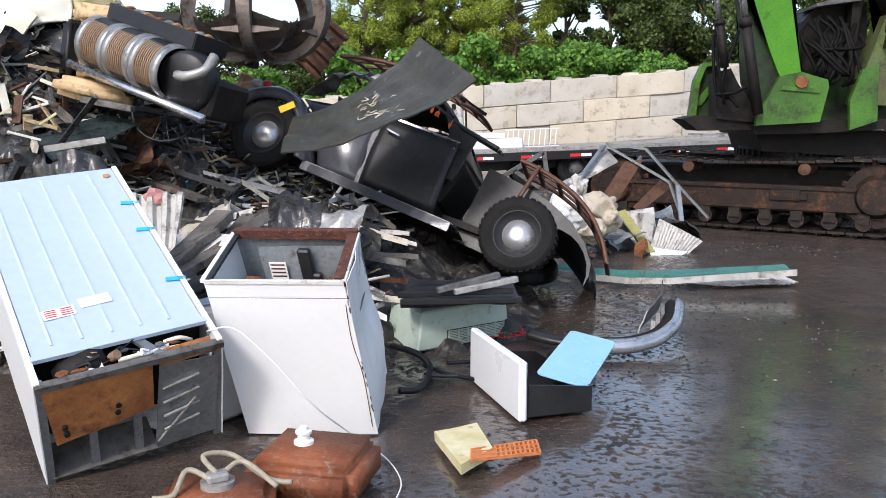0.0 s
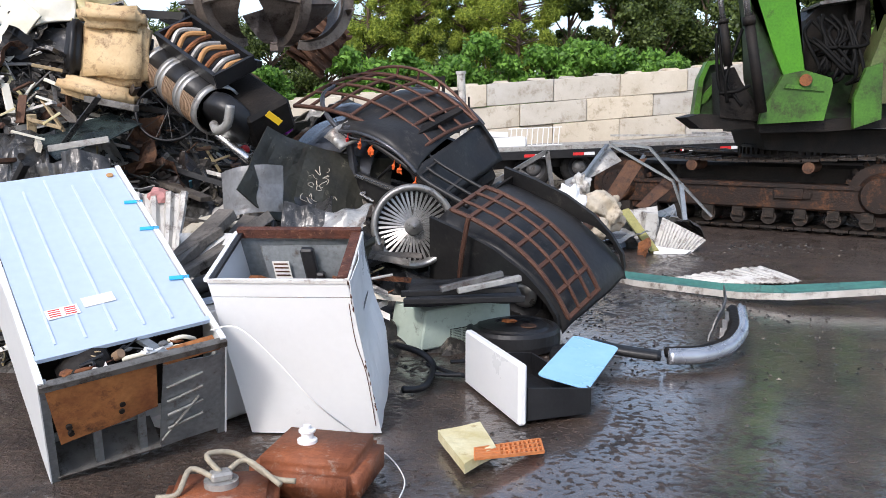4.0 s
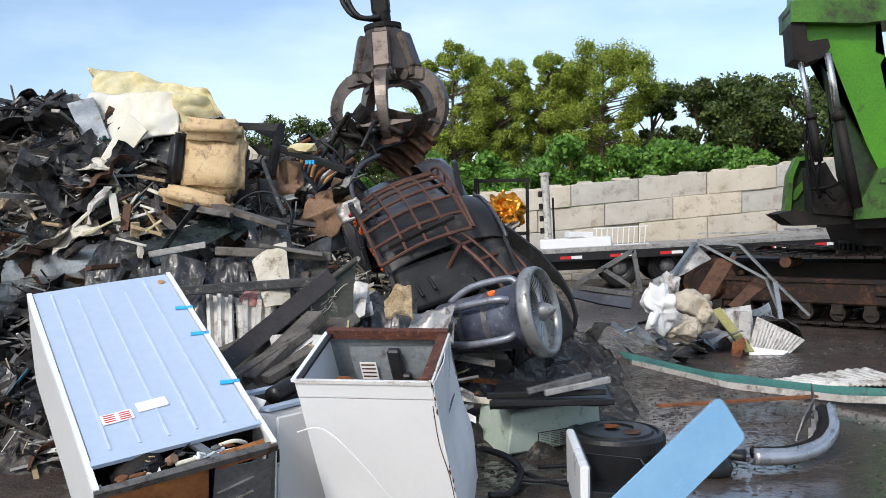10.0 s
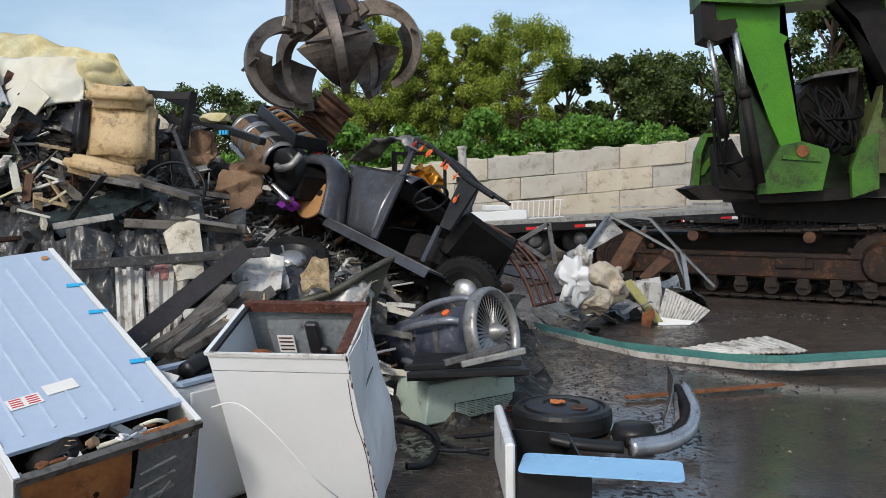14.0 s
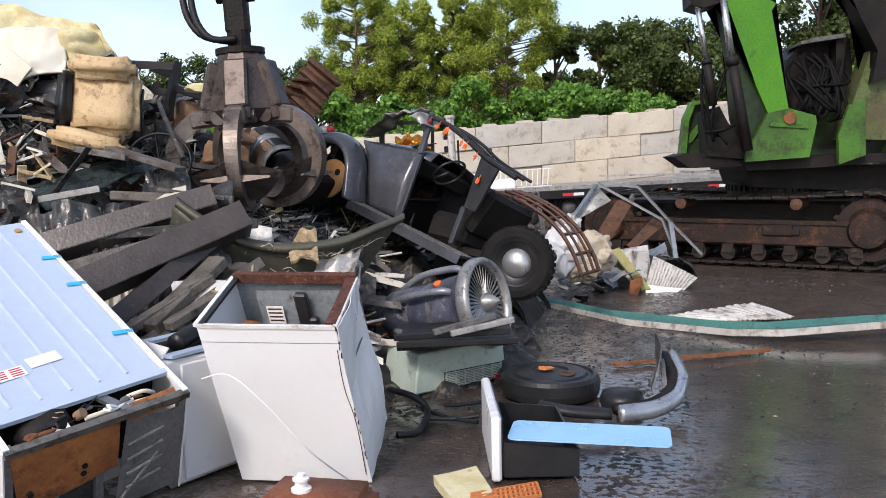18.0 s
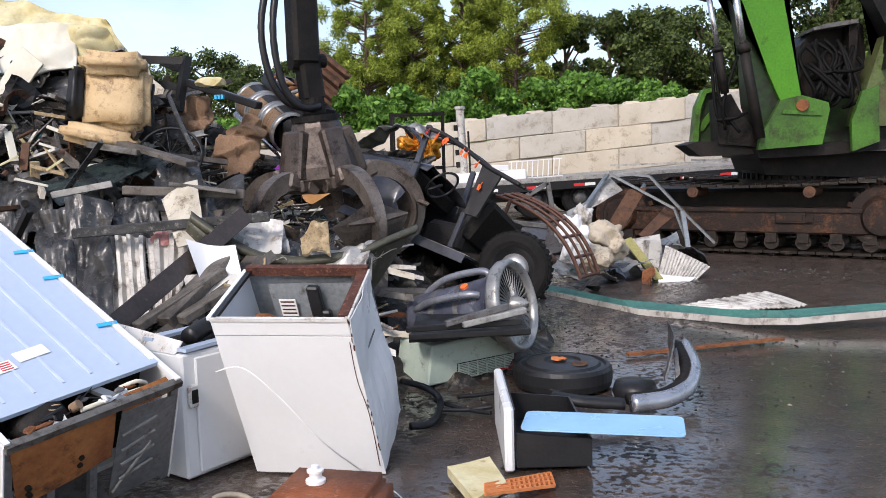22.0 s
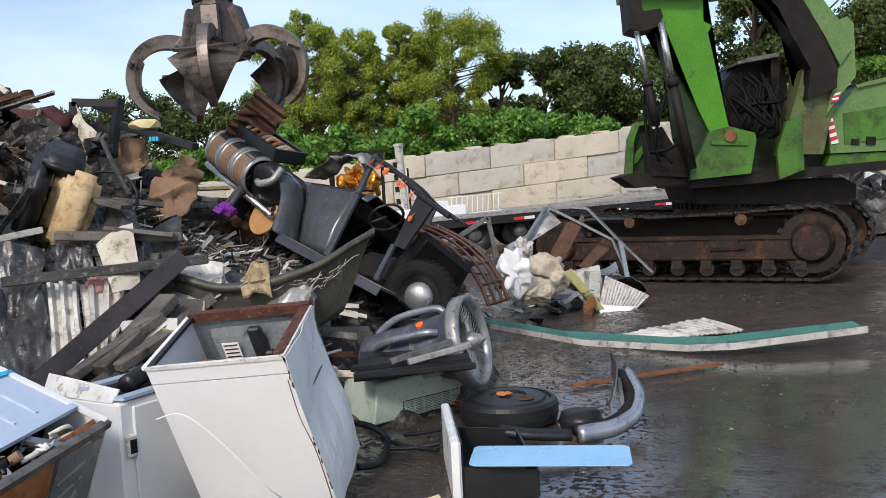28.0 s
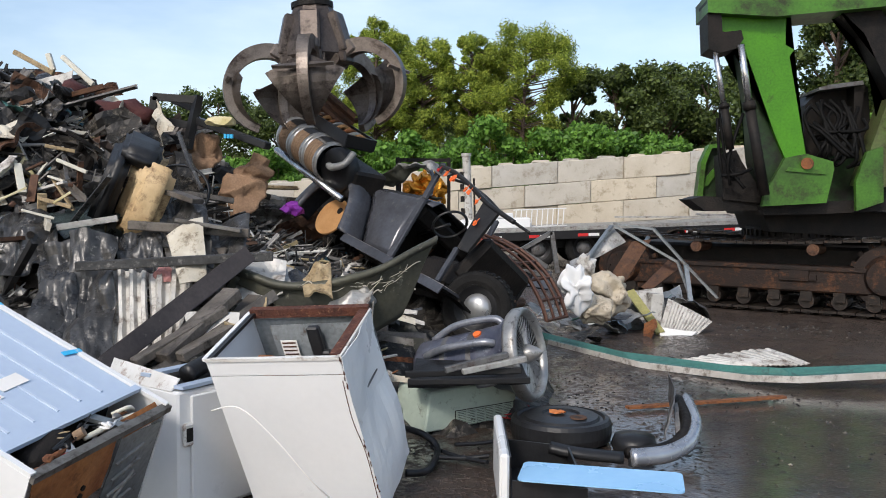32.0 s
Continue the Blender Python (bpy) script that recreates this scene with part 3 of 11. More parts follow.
def build_wall():
    wall = thing("wall_north", Matrix.Identity(4), "retaining wall of pale weathered concrete blocks", "wall")
    tagged(wall, kind="structure")
    meshes = []
    for k in range(5):
        bm = bmesh.new()
        box(bm, (0, 0, 0), (1.822, 0.6, 0.604), bevel=0.016)
        bmesh.ops.subdivide_edges(bm, edges=[e for e in bm.edges if e.calc_length() > 0.5], cuts=3, use_grid_fill=True)
        for v in bm.verts:
            v.co += 0.011 * Vector((0, noise.noise(v.co * 2.3 + Vector((k * 7, 0, 0))), noise.noise(v.co * 1.9 + Vector((0, k * 5, 0)))))
            v.co.z += v.co.x * SLOPE
        me = bpy.data.meshes.new("block")
        bm.to_mesh(me)
        bm.free()
        me.materials.append(M["concrete"])
        meshes.append(me)
    n = 0
    keys = []
    for k in range(3):
        bm = bmesh.new()
        for x, w in ((-0.52, 0.46), (0.46, 0.52)):
            m = Matrix.Translation((x, 0, 0.325 + x * SLOPE))
            prism(bm, [(-w / 2, -0.03), (w / 2, -0.03), (w / 2 - 0.06, 0.032 + 0.006 * k), (-w / 2 + 0.05, 0.03)], 0.34, m)
        me = bpy.data.meshes.new("top_key")
        bm.to_mesh(me)
        bm.free()
        me.materials.append(M["concrete"])
        keys.append(me)
    for row in range(6):
        zc = 2.435 - 0.61 * row
        off = 3.945 if row % 2 == 0 else 3.03
        for k in range(-6, 7):
            x = off + 1.83 * k
            z = zc + (x - 3.03) * SLOPE
            if z < -0.25:
                continue
            b = new("block", meshes[n % 5])
            n += 1
            b.parent = wall
            top = 0.03 * noise.noise(Vector((k * 1.3, row * 2.1, 0.5)))
            if row == 0:
                c = new("top_key", keys[k % 3])
                c.parent = wall
                c.matrix_world = pose(x, WALL_Y - 0.06, z + top)
            b.matrix_world = pose(x, WALL_Y + 0.02 * ((n * 7) % 5 - 2), z + top * (row == 0))


# ---- trees ----
def leaves_mesh(name, clumps, per, size, material, parent, seed, needle=False):
    """Many small leaf blades gathered in clumps, as one mesh."""
    rng = np.random.default_rng(seed)
    cl = np.array(clumps)
    n = per * len(cl)
    idx = np.repeat(np.arange(len(cl)), per)
    d = rng.normal(size=(n, 3))
    d /= np.linalg.norm(d, axis=1)[:, None]
    rad = rng.random(n) ** 0.5 * (0.75 + 0.5 * rng.random(n))
    c = cl[idx, :3] + d * rad[:, None] * cl[idx, 3:6]
    a = rng.normal(size=(n, 3))
    a /= np.linalg.norm(a, axis=1)[:, None]
    b = np.cross(a, d + rng.normal(size=(n, 3)) * 0.6)
    b /= np.linalg.norm(b, axis=1)[:, None] + 1e-9
    s = size * (0.6 + 0.8 * rng.random(n))[:, None]
    w = 0.35 if needle else 0.6
    v = np.stack([c - a * s, c + b * s * w, c + a * s, c - b * s * w], 1).reshape(-1, 3)
    me = bpy.data.meshes.new(name)
    f = np.arange(4 * n).reshape(-1, 4)
    me.from_pydata(v.tolist(), [], f.tolist())
    me.materials.append(M[material])
    ob = new(name, me)
    ob.parent = parent
    return ob


def tree(base, height, width, kind, seed, label, dens=1.0):
    rng = random.Random(seed)
    name = {"pine": "pine_tree", "oak": "broadleaf_tree", "bush": "vine_covered_bush"}[kind]
    t = thing(name, pose(*base), label, "tree" if kind != "bush" else "bush")
    bm = bmesh.new()
    lean = rng.uniform(-0.04, 0.04) * height
    pts = [(0, 0, -0.1), (lean * 0.3, 0.1, height * 0.35), (lean, 0, height * (0.93 if kind != "bush" else 0.6))]
    r = 0.018 * height if kind != "bush" else 0.05
    segs = 10
    prev = None
    for i in range(segs):
        u0, u1 = i / segs, (i + 1) / segs
        cyl(bm, (lean * u0, 0, pts[2][2] * u0 - 0.1), (lean * u1, 0, pts[2][2] * u1 - 0.1), r * (1 - 0.8 * u0), r * (1 - 0.8 * u1), 8)
    clumps = []
    if kind == "pine":
        for k in range(84):
            u = rng.uniform(0.44, 1.0)
            ang = rng.uniform(0, 6.283)
            reach = width * 0.5 * (0.3 + 0.75 * math.sin(math.pi * min(1, (1.05 - u) / 0.66) ** 0.8)) * rng.uniform(0.45, 1)
            c = Vector((lean * u + reach * math.cos(ang), reach * math.sin(ang), height * u + rng.uniform(-0.2, 0.3)))
            cyl(bm, (lean * u, 0, height * (u - 0.05)), c, 0.032, 0.012, 5)
            s = rng.uniform(0.32, 0.78) * width / 6.5
            clumps.append((*c, s * 1.1, s * 1.1, s * 1.05))
        clumps.append((lean, 0, height * 0.97, width * 0.14, width * 0.14, width * 0.11))
    elif kind == "oak":
        for k in range(44):
            u = rng.uniform(0.15, 0.95)
            ang = rng.uniform(0, 6.283)
            reach = width * 0.5 * math.sin(math.pi * (0.12 + 0.82 * u)) ** 0.6 * rng.uniform(0.3, 1.0)
            c = Vector((lean * u + reach * math.cos(ang), reach * math.sin(ang), height * u))
            cyl(bm, (lean * u, 0, height * max(0.05, u - 0.15)), c, 0.06, 0.02, 5)
            s = rng.uniform(0.5, 1.0) * width / 6
            clumps.append((*c, s, s, s * 0.8))
    else:
        for k in range(40):
            u = rng.uniform(0.0, 1.0)
            ang = rng.uniform(0, 6.283)
            reach = width * 0.5 * rng.uniform(0.0, 1.0)
            c = Vector((reach * math.cos(ang), 0.6 * reach * math.sin(ang), height * (0.1 + 0.8 * u * (1 - 0.35 * (2 * reach / width) ** 2))))
            cyl(bm, (0, 0, height * 0.1), c, 0.03, 0.012, 4)
            s = rng.uniform(0.4, 0.8) * width / 6
            clumps.append((*c, s * 1.1, s * 1.1, s * 0.75))
    part("trunk", bm, "bark", t)
    per = int({"pine": 820, "oak": 700, "bush": 720}[kind] * dens)
    leaves_mesh("crown", clumps, per, {"pine": 0.058, "oak": 0.086, "bush": 0.088}[kind], {"pine": "leaf_pine", "oak": "leaf_dark", "bush": "leaf_vine"}[kind], t, seed, kind == "pine")
    return t


def build_trees():
    k = 100
    for x, y, h, w in ((-3.2, 37, 9.0, 3.8), (-1.0, 37.5, 8.5, 2.8), (0.7, 38, 8.8, 2.6), (3.0, 37, 8.9, 4.6), (1.9, 39, 8.3, 3.0), (-2.2, 39.5, 7.8, 2.8)):
        k += 1
        tree((x, y, 0), h, w, "pine", k, "tall pine with a yellow-green crown behind the wall")
    for x, y, h, w in ((5.9, 40, 8.1, 2.4), (7.6, 38, 7.7, 4.0), (9.6, 38, 7.9, 4.6), (11.8, 40, 8.0, 4.6), (14.2, 32, 9.4, 5.4), (12.0, 33, 7.4, 4.6), (17.4, 33, 10.5, 6.0), (21.0, 34, 12.0, 6.5), (25, 36, 13, 7),
                       (-6.0, 44, 7.6, 4.5), (-9.0, 46, 7.0, 5.5), (-12.5, 46, 7.6, 5.5), (-16.5, 46, 6.8, 5.5), (-20.5, 46, 6.5, 5.5), (-24.5, 46, 6.5, 5.5),
                       (-3.0, 46, 6.4, 5.0), (2, 47, 7.0, 6.0), (6.2, 46, 6.5, 5.0), (12.0, 46, 6.8, 6)):
        k += 1
        tree((x, y, 0), h, w, "oak", k, "dark green broadleaf tree at the yard's edge")
    for x, y, h, w in ((-6.4, 31, 4.1, 4.4), (-3.4, 30, 4.3, 4.4), (-0.6, 30, 4.6, 4.4), (1.8, 29, 4.9, 4.4), (4.3, 28.5, 4.9, 4.4), (6.8, 29, 4.6, 4.4), (9.4, 29.5, 3.9, 4.0), (12.2, 30, 4.9, 4.4), (14.8, 29, 6.0, 4.6), (17.5, 29, 7.0, 5), (-9.6, 32, 4.0, 4.6), (-13, 33, 4.0, 5), (21, 29, 7.5, 5.5)):
        k += 1
        tree((x, y, 0), h, w, "bush", k, "dense bright green bush overgrown with vines")


# ---- flatbed trailer along the wall ----
def build_trailer():
    t = thing("flatbed_trailer", Matrix.Translation((0, 21.5, 0)) @ Matrix.Rotation(radians(-2.4), 4, "Y"), "black flatbed trailer with red and white reflective strips", "trailer")
    z = 0.86
    bm = bmesh.new()
    box(bm, (2.9, 0, z), (9.6, 2.4, 0.09))
    part("deck", bm, "lightmetal", t, "pale worn deck")
    bm = bmesh.new()
    box(bm, (2.8, -1.18, z - 0.15), (9.6, 0.10, 0.20), bevel=0.01)
    part("side_rail", bm, "plastic", t)
    bm = bmesh.new()
    box(bm, (2.8, 1.18, z - 0.15), (9.6, 0.10, 0.20), bevel=0.01)
    part("side_rail", bm, "plastic", t)
    bm = bmesh.new()
    box(bm, (2.8, 0, z - 0.32), (9.4, 0.9, 0.36), bevel=0.02)
    part("chassis_beam", bm, "plastic", t)
    for i in range(8):
        for j, mm in enumerate(("red", "white")):
            bm = bmesh.new()
            box(bm, (-1.4 + 1.16 * i + 0.26 * j, -1.235, z - 0.16), (0.25, 0.006, 0.07))
            part("reflective_strip", bm, mm, t)
    for x in (2.2, 3.3):
        for y in (-0.9, 0.9):
            wheel_parts(t, (x, y, 0.38 + (x * 0.0)), 0.45, 0.28, "y", hub="grey")
    bm = bmesh.new()
    for i in range(10):
        box(bm, (1.7 + 0.13 * i, -0.6, z + 0.26), (0.022, 0.022, 0.44), (0, 6, 0))
    for k in (0, 3):
        box(bm, (2.3, -0.6, z + 0.06 + 0.14 * k), (1.3, 0.022, 0.025))
    part("white_rack", bm, "white", t, "white metal side rack")
    bm = bmesh.new()
    box(bm, (1.2, -0.3, z + 0.16), (1.7, 0.9, 0.24), bevel=0.02)
    box(bm, (1.3, -0.5, z + 0.36), (0.6, 0.5, 0.14), (0, 4, 10), bevel=0.02)
    part("load", bm, "white", t, "pile of white frames on the deck")
    bm = bmesh.new()
    cyl(bm, (0.55, -0.4, z), (0.55, -0.4, z + 1.85), 0.10, seg=16)
    cyl(bm, (0.55, -0.4, z + 1.85), (0.55, -0.4, z + 1.92), 0.125, seg=16)
    post = part("white_post", bm, "white2", t, "upright white steel post")
    bm = bmesh.new()
    for dz in (0.5, 0.8, 1.1, 1.4):
        box(bm, (0.42, -0.42, z + dz), (0.10, 0.12, 0.14), bevel=0.01)
    beam(bm, (0.70, -0.4, z), (0.72, -0.4, z + 1.3), 0.05, 0.05)
    part("post_bracket", bm, "grease", post, "dark brackets and bar on the post")
    bm = bmesh.new()
    beam(bm, (7.2, -0.6, z + 0.12), (6.0, -1.0, z + 0.22), 0.06, 0.05)
    beam(bm, (7.2, -0.3, z + 0.1), (4.3, 0.3, z + 0.2), 0.06, 0.05)
    part("loose_bar", bm, "lightmetal", t, "pale bars lying on the deck")


def wheel_parts(parent, c, r, w, axis="y", hub="hubcap", rim="plastic", big_hub=False):
    """A tyre with tread blocks, a rim and a hub cap, as parts; the outer face looks at -y."""
    rot = Matrix.Rotation(radians(90), 4, "X")
    base = Matrix.Translation(c) @ rot
    wheel = new("wheel")
    wheel.empty_display_size = 0.05
    wheel.parent = parent
    wheel.matrix_parent_inverse = Matrix.Identity(4)
    wheel.matrix_local = base
    prof = [(r * 0.62, -w * 0.42), (r * 0.74, -w * 0.5), (r * 0.90, -w * 0.49), (r * 0.975, -w * 0.38), (r, -w * 0.2), (r, w * 0.2), (r * 0.975, w * 0.38), (r * 0.90, w * 0.49), (r * 0.74, w * 0.5), (r * 0.62, w * 0.42)]
    bm = bmesh.new()
    lathe(bm, prof, 36)
    for k in range(36):
        a = 6.2832 * k / 36
        for s in (-1, 1):
            box(bm, (r * math.cos(a), r * math.sin(a), s * w * 0.22), (r * 0.03, r * 0.11, w * 0.30), (0, 0, math.degrees(a) + s * 6))
    part("tyre", bm, "rubber", wheel)
    bm = bmesh.new()
    lathe(bm, [(0.001, w * 0.10), (r * 0.30, w * 0.12), (r * 0.50, w * 0.16), (r * 0.58, w * 0.36), (r * 0.65, w * 0.44), (r * 0.66, w * 0.34), (r * 0.66, -w * 0.44)], 32)
    part("rim", bm, rim, wheel, smooth=True)
    bm = bmesh.new()
    lathe(bm, [(0.001, w * 0.48), (r * 0.14, w * 0.46), (r * 0.26, w * 0.40), (r * 0.36, w * 0.26), (r * 0.40, w * 0.16), (r * 0.41, w * 0.10)], 32)
    part("hub_cap", bm, hub, wheel, smooth=True)
    return wheel


build_ground()
build_wall()
build_trees()
build_trailer()

# ---- material handler on tracks ----
def slab(bm, pts, thick):
    """A plate or box with a polygon outline given in world points, thickened away from the viewer."""
    a = [bm.verts.new(Vector(p)) for p in pts]
    b = [bm.verts.new(Vector(p) + Vector((0.10 * thick, thick, 0))) for p in pts]
    n = len(pts)
    fa, fb = bm.faces.new(a), bm.faces.new(b[::-1])
    for i in range(n):
        bm.faces.new((a[i], b[i], b[(i + 1) % n], a[(i + 1) % n]))
    bmesh.ops.triangulate(bm, faces=[fa, fb])
    bmesh.ops.recalc_face_normals(bm, faces=bm.faces[:])
    return bm


def track_unit(parent, m, length, height, width, with_detail=True):
    """A crawler track: chain of ribbed shoes round a frame with rollers, in the space of m (x along the track)."""
    r = height / 2
    half = length / 2 - r
    path = []
    n = 46
    total = 4 * half + 2 * math.pi * r
    for k in range(n):
        s = total * k / n
        if s < 2 * half:
            p, a = (-half + s, height - 0.045 * math.sin(math.pi * s / (2 * half)) * 2.0), 0
        elif s < 2 * half + math.pi * r:
            u = (s - 2 * half) / r
            p, a = (half + r * math.sin(u), r + r * math.cos(u)), u
        elif s < 4 * half + math.pi * r:
            p, a = (half - (s - 2 * half - math.pi * r), 0), math.pi
        else:
            u = (s - 4 * half - math.pi * r) / r
            p, a = (-half - r * math.sin(u), r - r * math.cos(u)), math.pi + u
        path.append((p, a))
    shoe = None
    bm = bmesh.new()
    box(bm, (0, 0, -0.03), (total / n * 0.93, width, 0.035))
    for x in (-0.035, 0.0, 0.035):
        box(bm, (x, 0, -0.002), (0.012, width, 0.03))
    me = bpy.data.meshes.new("track_shoe")
    bm.to_mesh(me)
    bm.free()
    me.materials.append(M["trackmud"])
    for (x, z), a in path:
        o = new("track_shoe", me)
        o.parent = parent
        o.matrix_local = m @ pose(x, 0, z, 0, math.degrees(a), 0)
    bm = bmesh.new()
    box(bm, (-0.05, 0.0, r * 0.86), (2 * half + 0.1, width * 0.72, height * 0.34), bevel=0.03)
    box(bm, (-0.05, -width * 0.37, r * 1.16), (2 * half + 0.0, 0.05, 0.06))
    box(bm, (0.72, -width * 0.385, r * 0.95), (0.42, 0.05, 0.16), bevel=0.01)
    box(bm, (0.72, -width * 0.40, r * 0.95), (0.34, 0.05, 0.08))
    box(bm, (0.98, -width * 0.385, r * 0.92), (0.10, 0.06, 0.08))
    o = part("track_frame", bm, "trackframe", parent, "rust-streaked steel track frame")
    o.matrix_local = m
    for x in (-0.72, 0.98):
        bm = bmesh.new()
        cyl(bm, (x, -width * 0.48, height - 0.20), (x, width * 0.4, height - 0.20), 0.085, seg=20)
        cyl(bm, (x, -width * 0.50, height - 0.20), (x, -width * 0.48, height - 0.20), 0.055, seg=20)
        o = part("carrier_roller", bm, "rustdark", parent)
        o.matrix_local = m
    for k in range(9):
        x = -half + 0.15 + (2 * half - 0.3) * k / 8
        bm = bmesh.new()
        cyl(bm, (x, -width * 0.36, 0.17), (x, width * 0.36, 0.17), 0.11, seg=16)
        box(bm, (x, -width * 0.34, 0.24), (0.16, 0.10, 0.14))
        o = part("track_roller", bm, "trackmud", parent)
        o.matrix_local = m
    for s in (-1, 1):
        bm = bmesh.new()
        cyl(bm, (s * half, -width * 0.30, r), (s * half, width * 0.30, r), r * 0.80, seg=26)
        for k in range(18):
            a = 6.2832 * k / 18
            box(bm, (s * half + r * 0.84 * math.cos(a), 0, r + r * 0.84 * math.sin(a)), (0.09, 0.1, 0.07), (0, -math.degrees(a), 0))
        cyl(bm, (s * half, -width * 0.52, r), (s * half, -width * 0.30, r), r * 0.44, r * 0.56, seg=24)
        for k in range(12):
            a = 6.2832 * k / 12
            cyl(bm, (s * half + r * 0.36 * math.cos(a), -width * 0.545, r + r * 0.36 * math.sin(a)), (s * half + r * 0.36 * math.cos(a), -width * 0.5, r + r * 0.36 * math.sin(a)), 0.025, seg=8)
        o = part("drive_sprocket", bm, "trackframe", parent, "dusty brown drive hub")
        o.matrix_local = m


def build_excavator():
    e = thing("tracked_excavator", Matrix.Identity(4), "green tracked excavator with greasy black boom cylinders", "excavator")
    near = Matrix.Translation((4.62, 13.10, 0.02)) @ Matrix.Rotation(radians(-34), 4, "Z")
    track_unit(e, near, 5.0, 1.12, 0.62)
    far = near @ Matrix.Translation((0.1, 2.6, 0))
    track_unit(e, far, 5.0, 1.12, 0.62)
    bm = bmesh.new()
    box(bm, (0.0, 1.3, 0.66), (4.0, 2.0, 0.56), bevel=0.05)
    cyl(bm, (0.35, 1.3, 0.85), (0.35, 1.3, 1.22), 0.72, seg=36)
    for k in range(44):
        a = 6.2832 * k / 44
        box(bm, (0.35 + 0.76 * math.cos(a), 1.3 + 0.76 * math.sin(a), 1.12), (0.05, 0.04, 0.10), (0, 0, math.degrees(a)))
    o = part("slew_ring", bm, "grease", e, "black greasy slewing ring")
    o.matrix_local = near
    # house
    bm = bmesh.new()
    slab(bm, [(4.644, 12.700, 1.582), (6.243, 12.700, 1.664), (6.763, 12.700, 1.663), (8.881, 12.700, 1.748), (8.880, 12.700, 1.591), (6.760, 12.700, 1.525), (5.614, 12.700, 1.454), (4.683, 12.700, 1.434)], 2.4)
    part("house_base", bm, "grease", e, "grease-black slewing platform")
    bm = bmesh.new()
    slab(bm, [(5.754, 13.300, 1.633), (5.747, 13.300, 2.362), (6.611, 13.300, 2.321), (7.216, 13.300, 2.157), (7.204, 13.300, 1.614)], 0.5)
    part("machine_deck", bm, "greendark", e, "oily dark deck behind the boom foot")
    bm = bmesh.new()
    slab(bm, [(5.998, 12.550, 1.501), (5.974, 12.550, 1.929), (6.126, 12.550, 2.371), (6.357, 12.550, 2.445), (6.390, 12.550, 1.635)], 0.1)
    part("side_plate", bm, "greendirty", e)
    bm = bmesh.new()
    slab(bm, [(4.914, 12.500, 2.273), (5.219, 12.500, 2.334), (5.608, 12.500, 2.223), (5.631, 12.500, 2.121), (5.530, 12.500, 1.618), (4.596, 12.500, 1.564), (4.619, 12.500, 1.732)], 0.12)
    part("boom_bracket", bm, "greendirty", e, "green boom foot bracket smeared with grease")
    bm = bmesh.new()
    slab(bm, [(5.209, 13.250, 2.312), (5.532, 13.250, 2.377), (5.944, 13.250, 2.259), (5.969, 13.250, 2.151), (5.861, 13.250, 1.618), (4.872, 13.250, 1.561), (4.896, 13.250, 1.739)], 0.12)
    part("boom_bracket", bm, "greendirty", e)
    bm = bmesh.new()
    cyl(bm, (5.199, 12.420, 2.189), (5.717, 13.500, 2.236), 0.085, seg=20)
    part("boom_pin", bm, "rust", e)
    bm = bmesh.new()
    slab(bm, [(4.922, 12.470, 2.078), (4.950, 12.470, 2.135), (5.478, 12.470, 2.093), (5.502, 12.470, 2.032)], 0.03)
    part("bracket_rim", bm, "greendirty", e)
    # boom
    bm = bmesh.new()
    slab(bm, [(3.817, 12.620, 4.852), (4.920, 12.620, 4.815), (4.918, 12.620, 3.920), (5.046, 12.620, 3.857), (4.981, 12.620, 3.751), (5.260, 12.620, 2.325), (4.960, 12.620, 2.262), (4.789, 12.620, 2.634), (4.312, 12.620, 3.894), (3.995, 12.620, 4.130), (3.790, 12.620, 4.138)], 0.55)
    part("boom", bm, "green", e, "bright green steel boom")
    # side turned from the light: its shade is put into the darker green
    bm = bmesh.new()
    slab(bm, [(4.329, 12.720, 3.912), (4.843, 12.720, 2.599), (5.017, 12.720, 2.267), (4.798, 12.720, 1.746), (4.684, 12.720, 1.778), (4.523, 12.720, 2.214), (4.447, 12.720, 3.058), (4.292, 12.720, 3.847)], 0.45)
    part("boom_web", bm, "greendark", e, "oil-stained boom side, its green darkened for shade")
    bm = bmesh.new()
    slab(bm, [(6.530, 12.800, 2.917), (7.078, 12.800, 2.892), (6.821, 12.800, 1.855), (6.163, 12.800, 1.879), (6.303, 12.800, 2.436), (6.536, 12.800, 3.174)], 0.45)
    part("rear_post", bm, "greengrime", e, "green rear post streaked with brown grime")
    bm = bmesh.new()
    slab(bm, [(7.102, 12.740, 3.875), (7.210, 12.740, 3.931), (7.315, 12.740, 3.816), (7.336, 12.740, 3.020), (7.041, 12.740, 2.698), (6.847, 12.740, 2.439), (6.925, 12.740, 2.746), (7.069, 12.740, 3.169)], 0.3)
    part("rear_plate", bm, "greenpale", e, "green side plate with a round eye")
    bm = bmesh.new()
    slab(bm, [(6.408, 12.680, 4.780), (6.769, 12.680, 4.768), (6.809, 12.680, 4.179), (7.068, 12.680, 3.848), (7.238, 12.680, 3.425), (7.054, 12.680, 3.186), (6.823, 12.680, 3.637), (6.499, 12.680, 4.190)], 0.4)
    part("rear_strut", bm, "greenpale", e, "green rear strut")
    bm = bmesh.new()
    slab(bm, [(5.621, 12.640, 4.506), (6.284, 12.640, 4.482), (6.479, 12.640, 4.182), (6.784, 12.640, 3.623), (6.995, 12.640, 3.123), (6.971, 12.640, 2.843), (6.496, 12.640, 2.686), (6.569, 12.640, 3.150), (6.265, 12.640, 3.703), (6.073, 12.640, 4.097)], 0.4)
    part("brace", bm, "grease", e, "oily black brace")
    bm = bmesh.new()
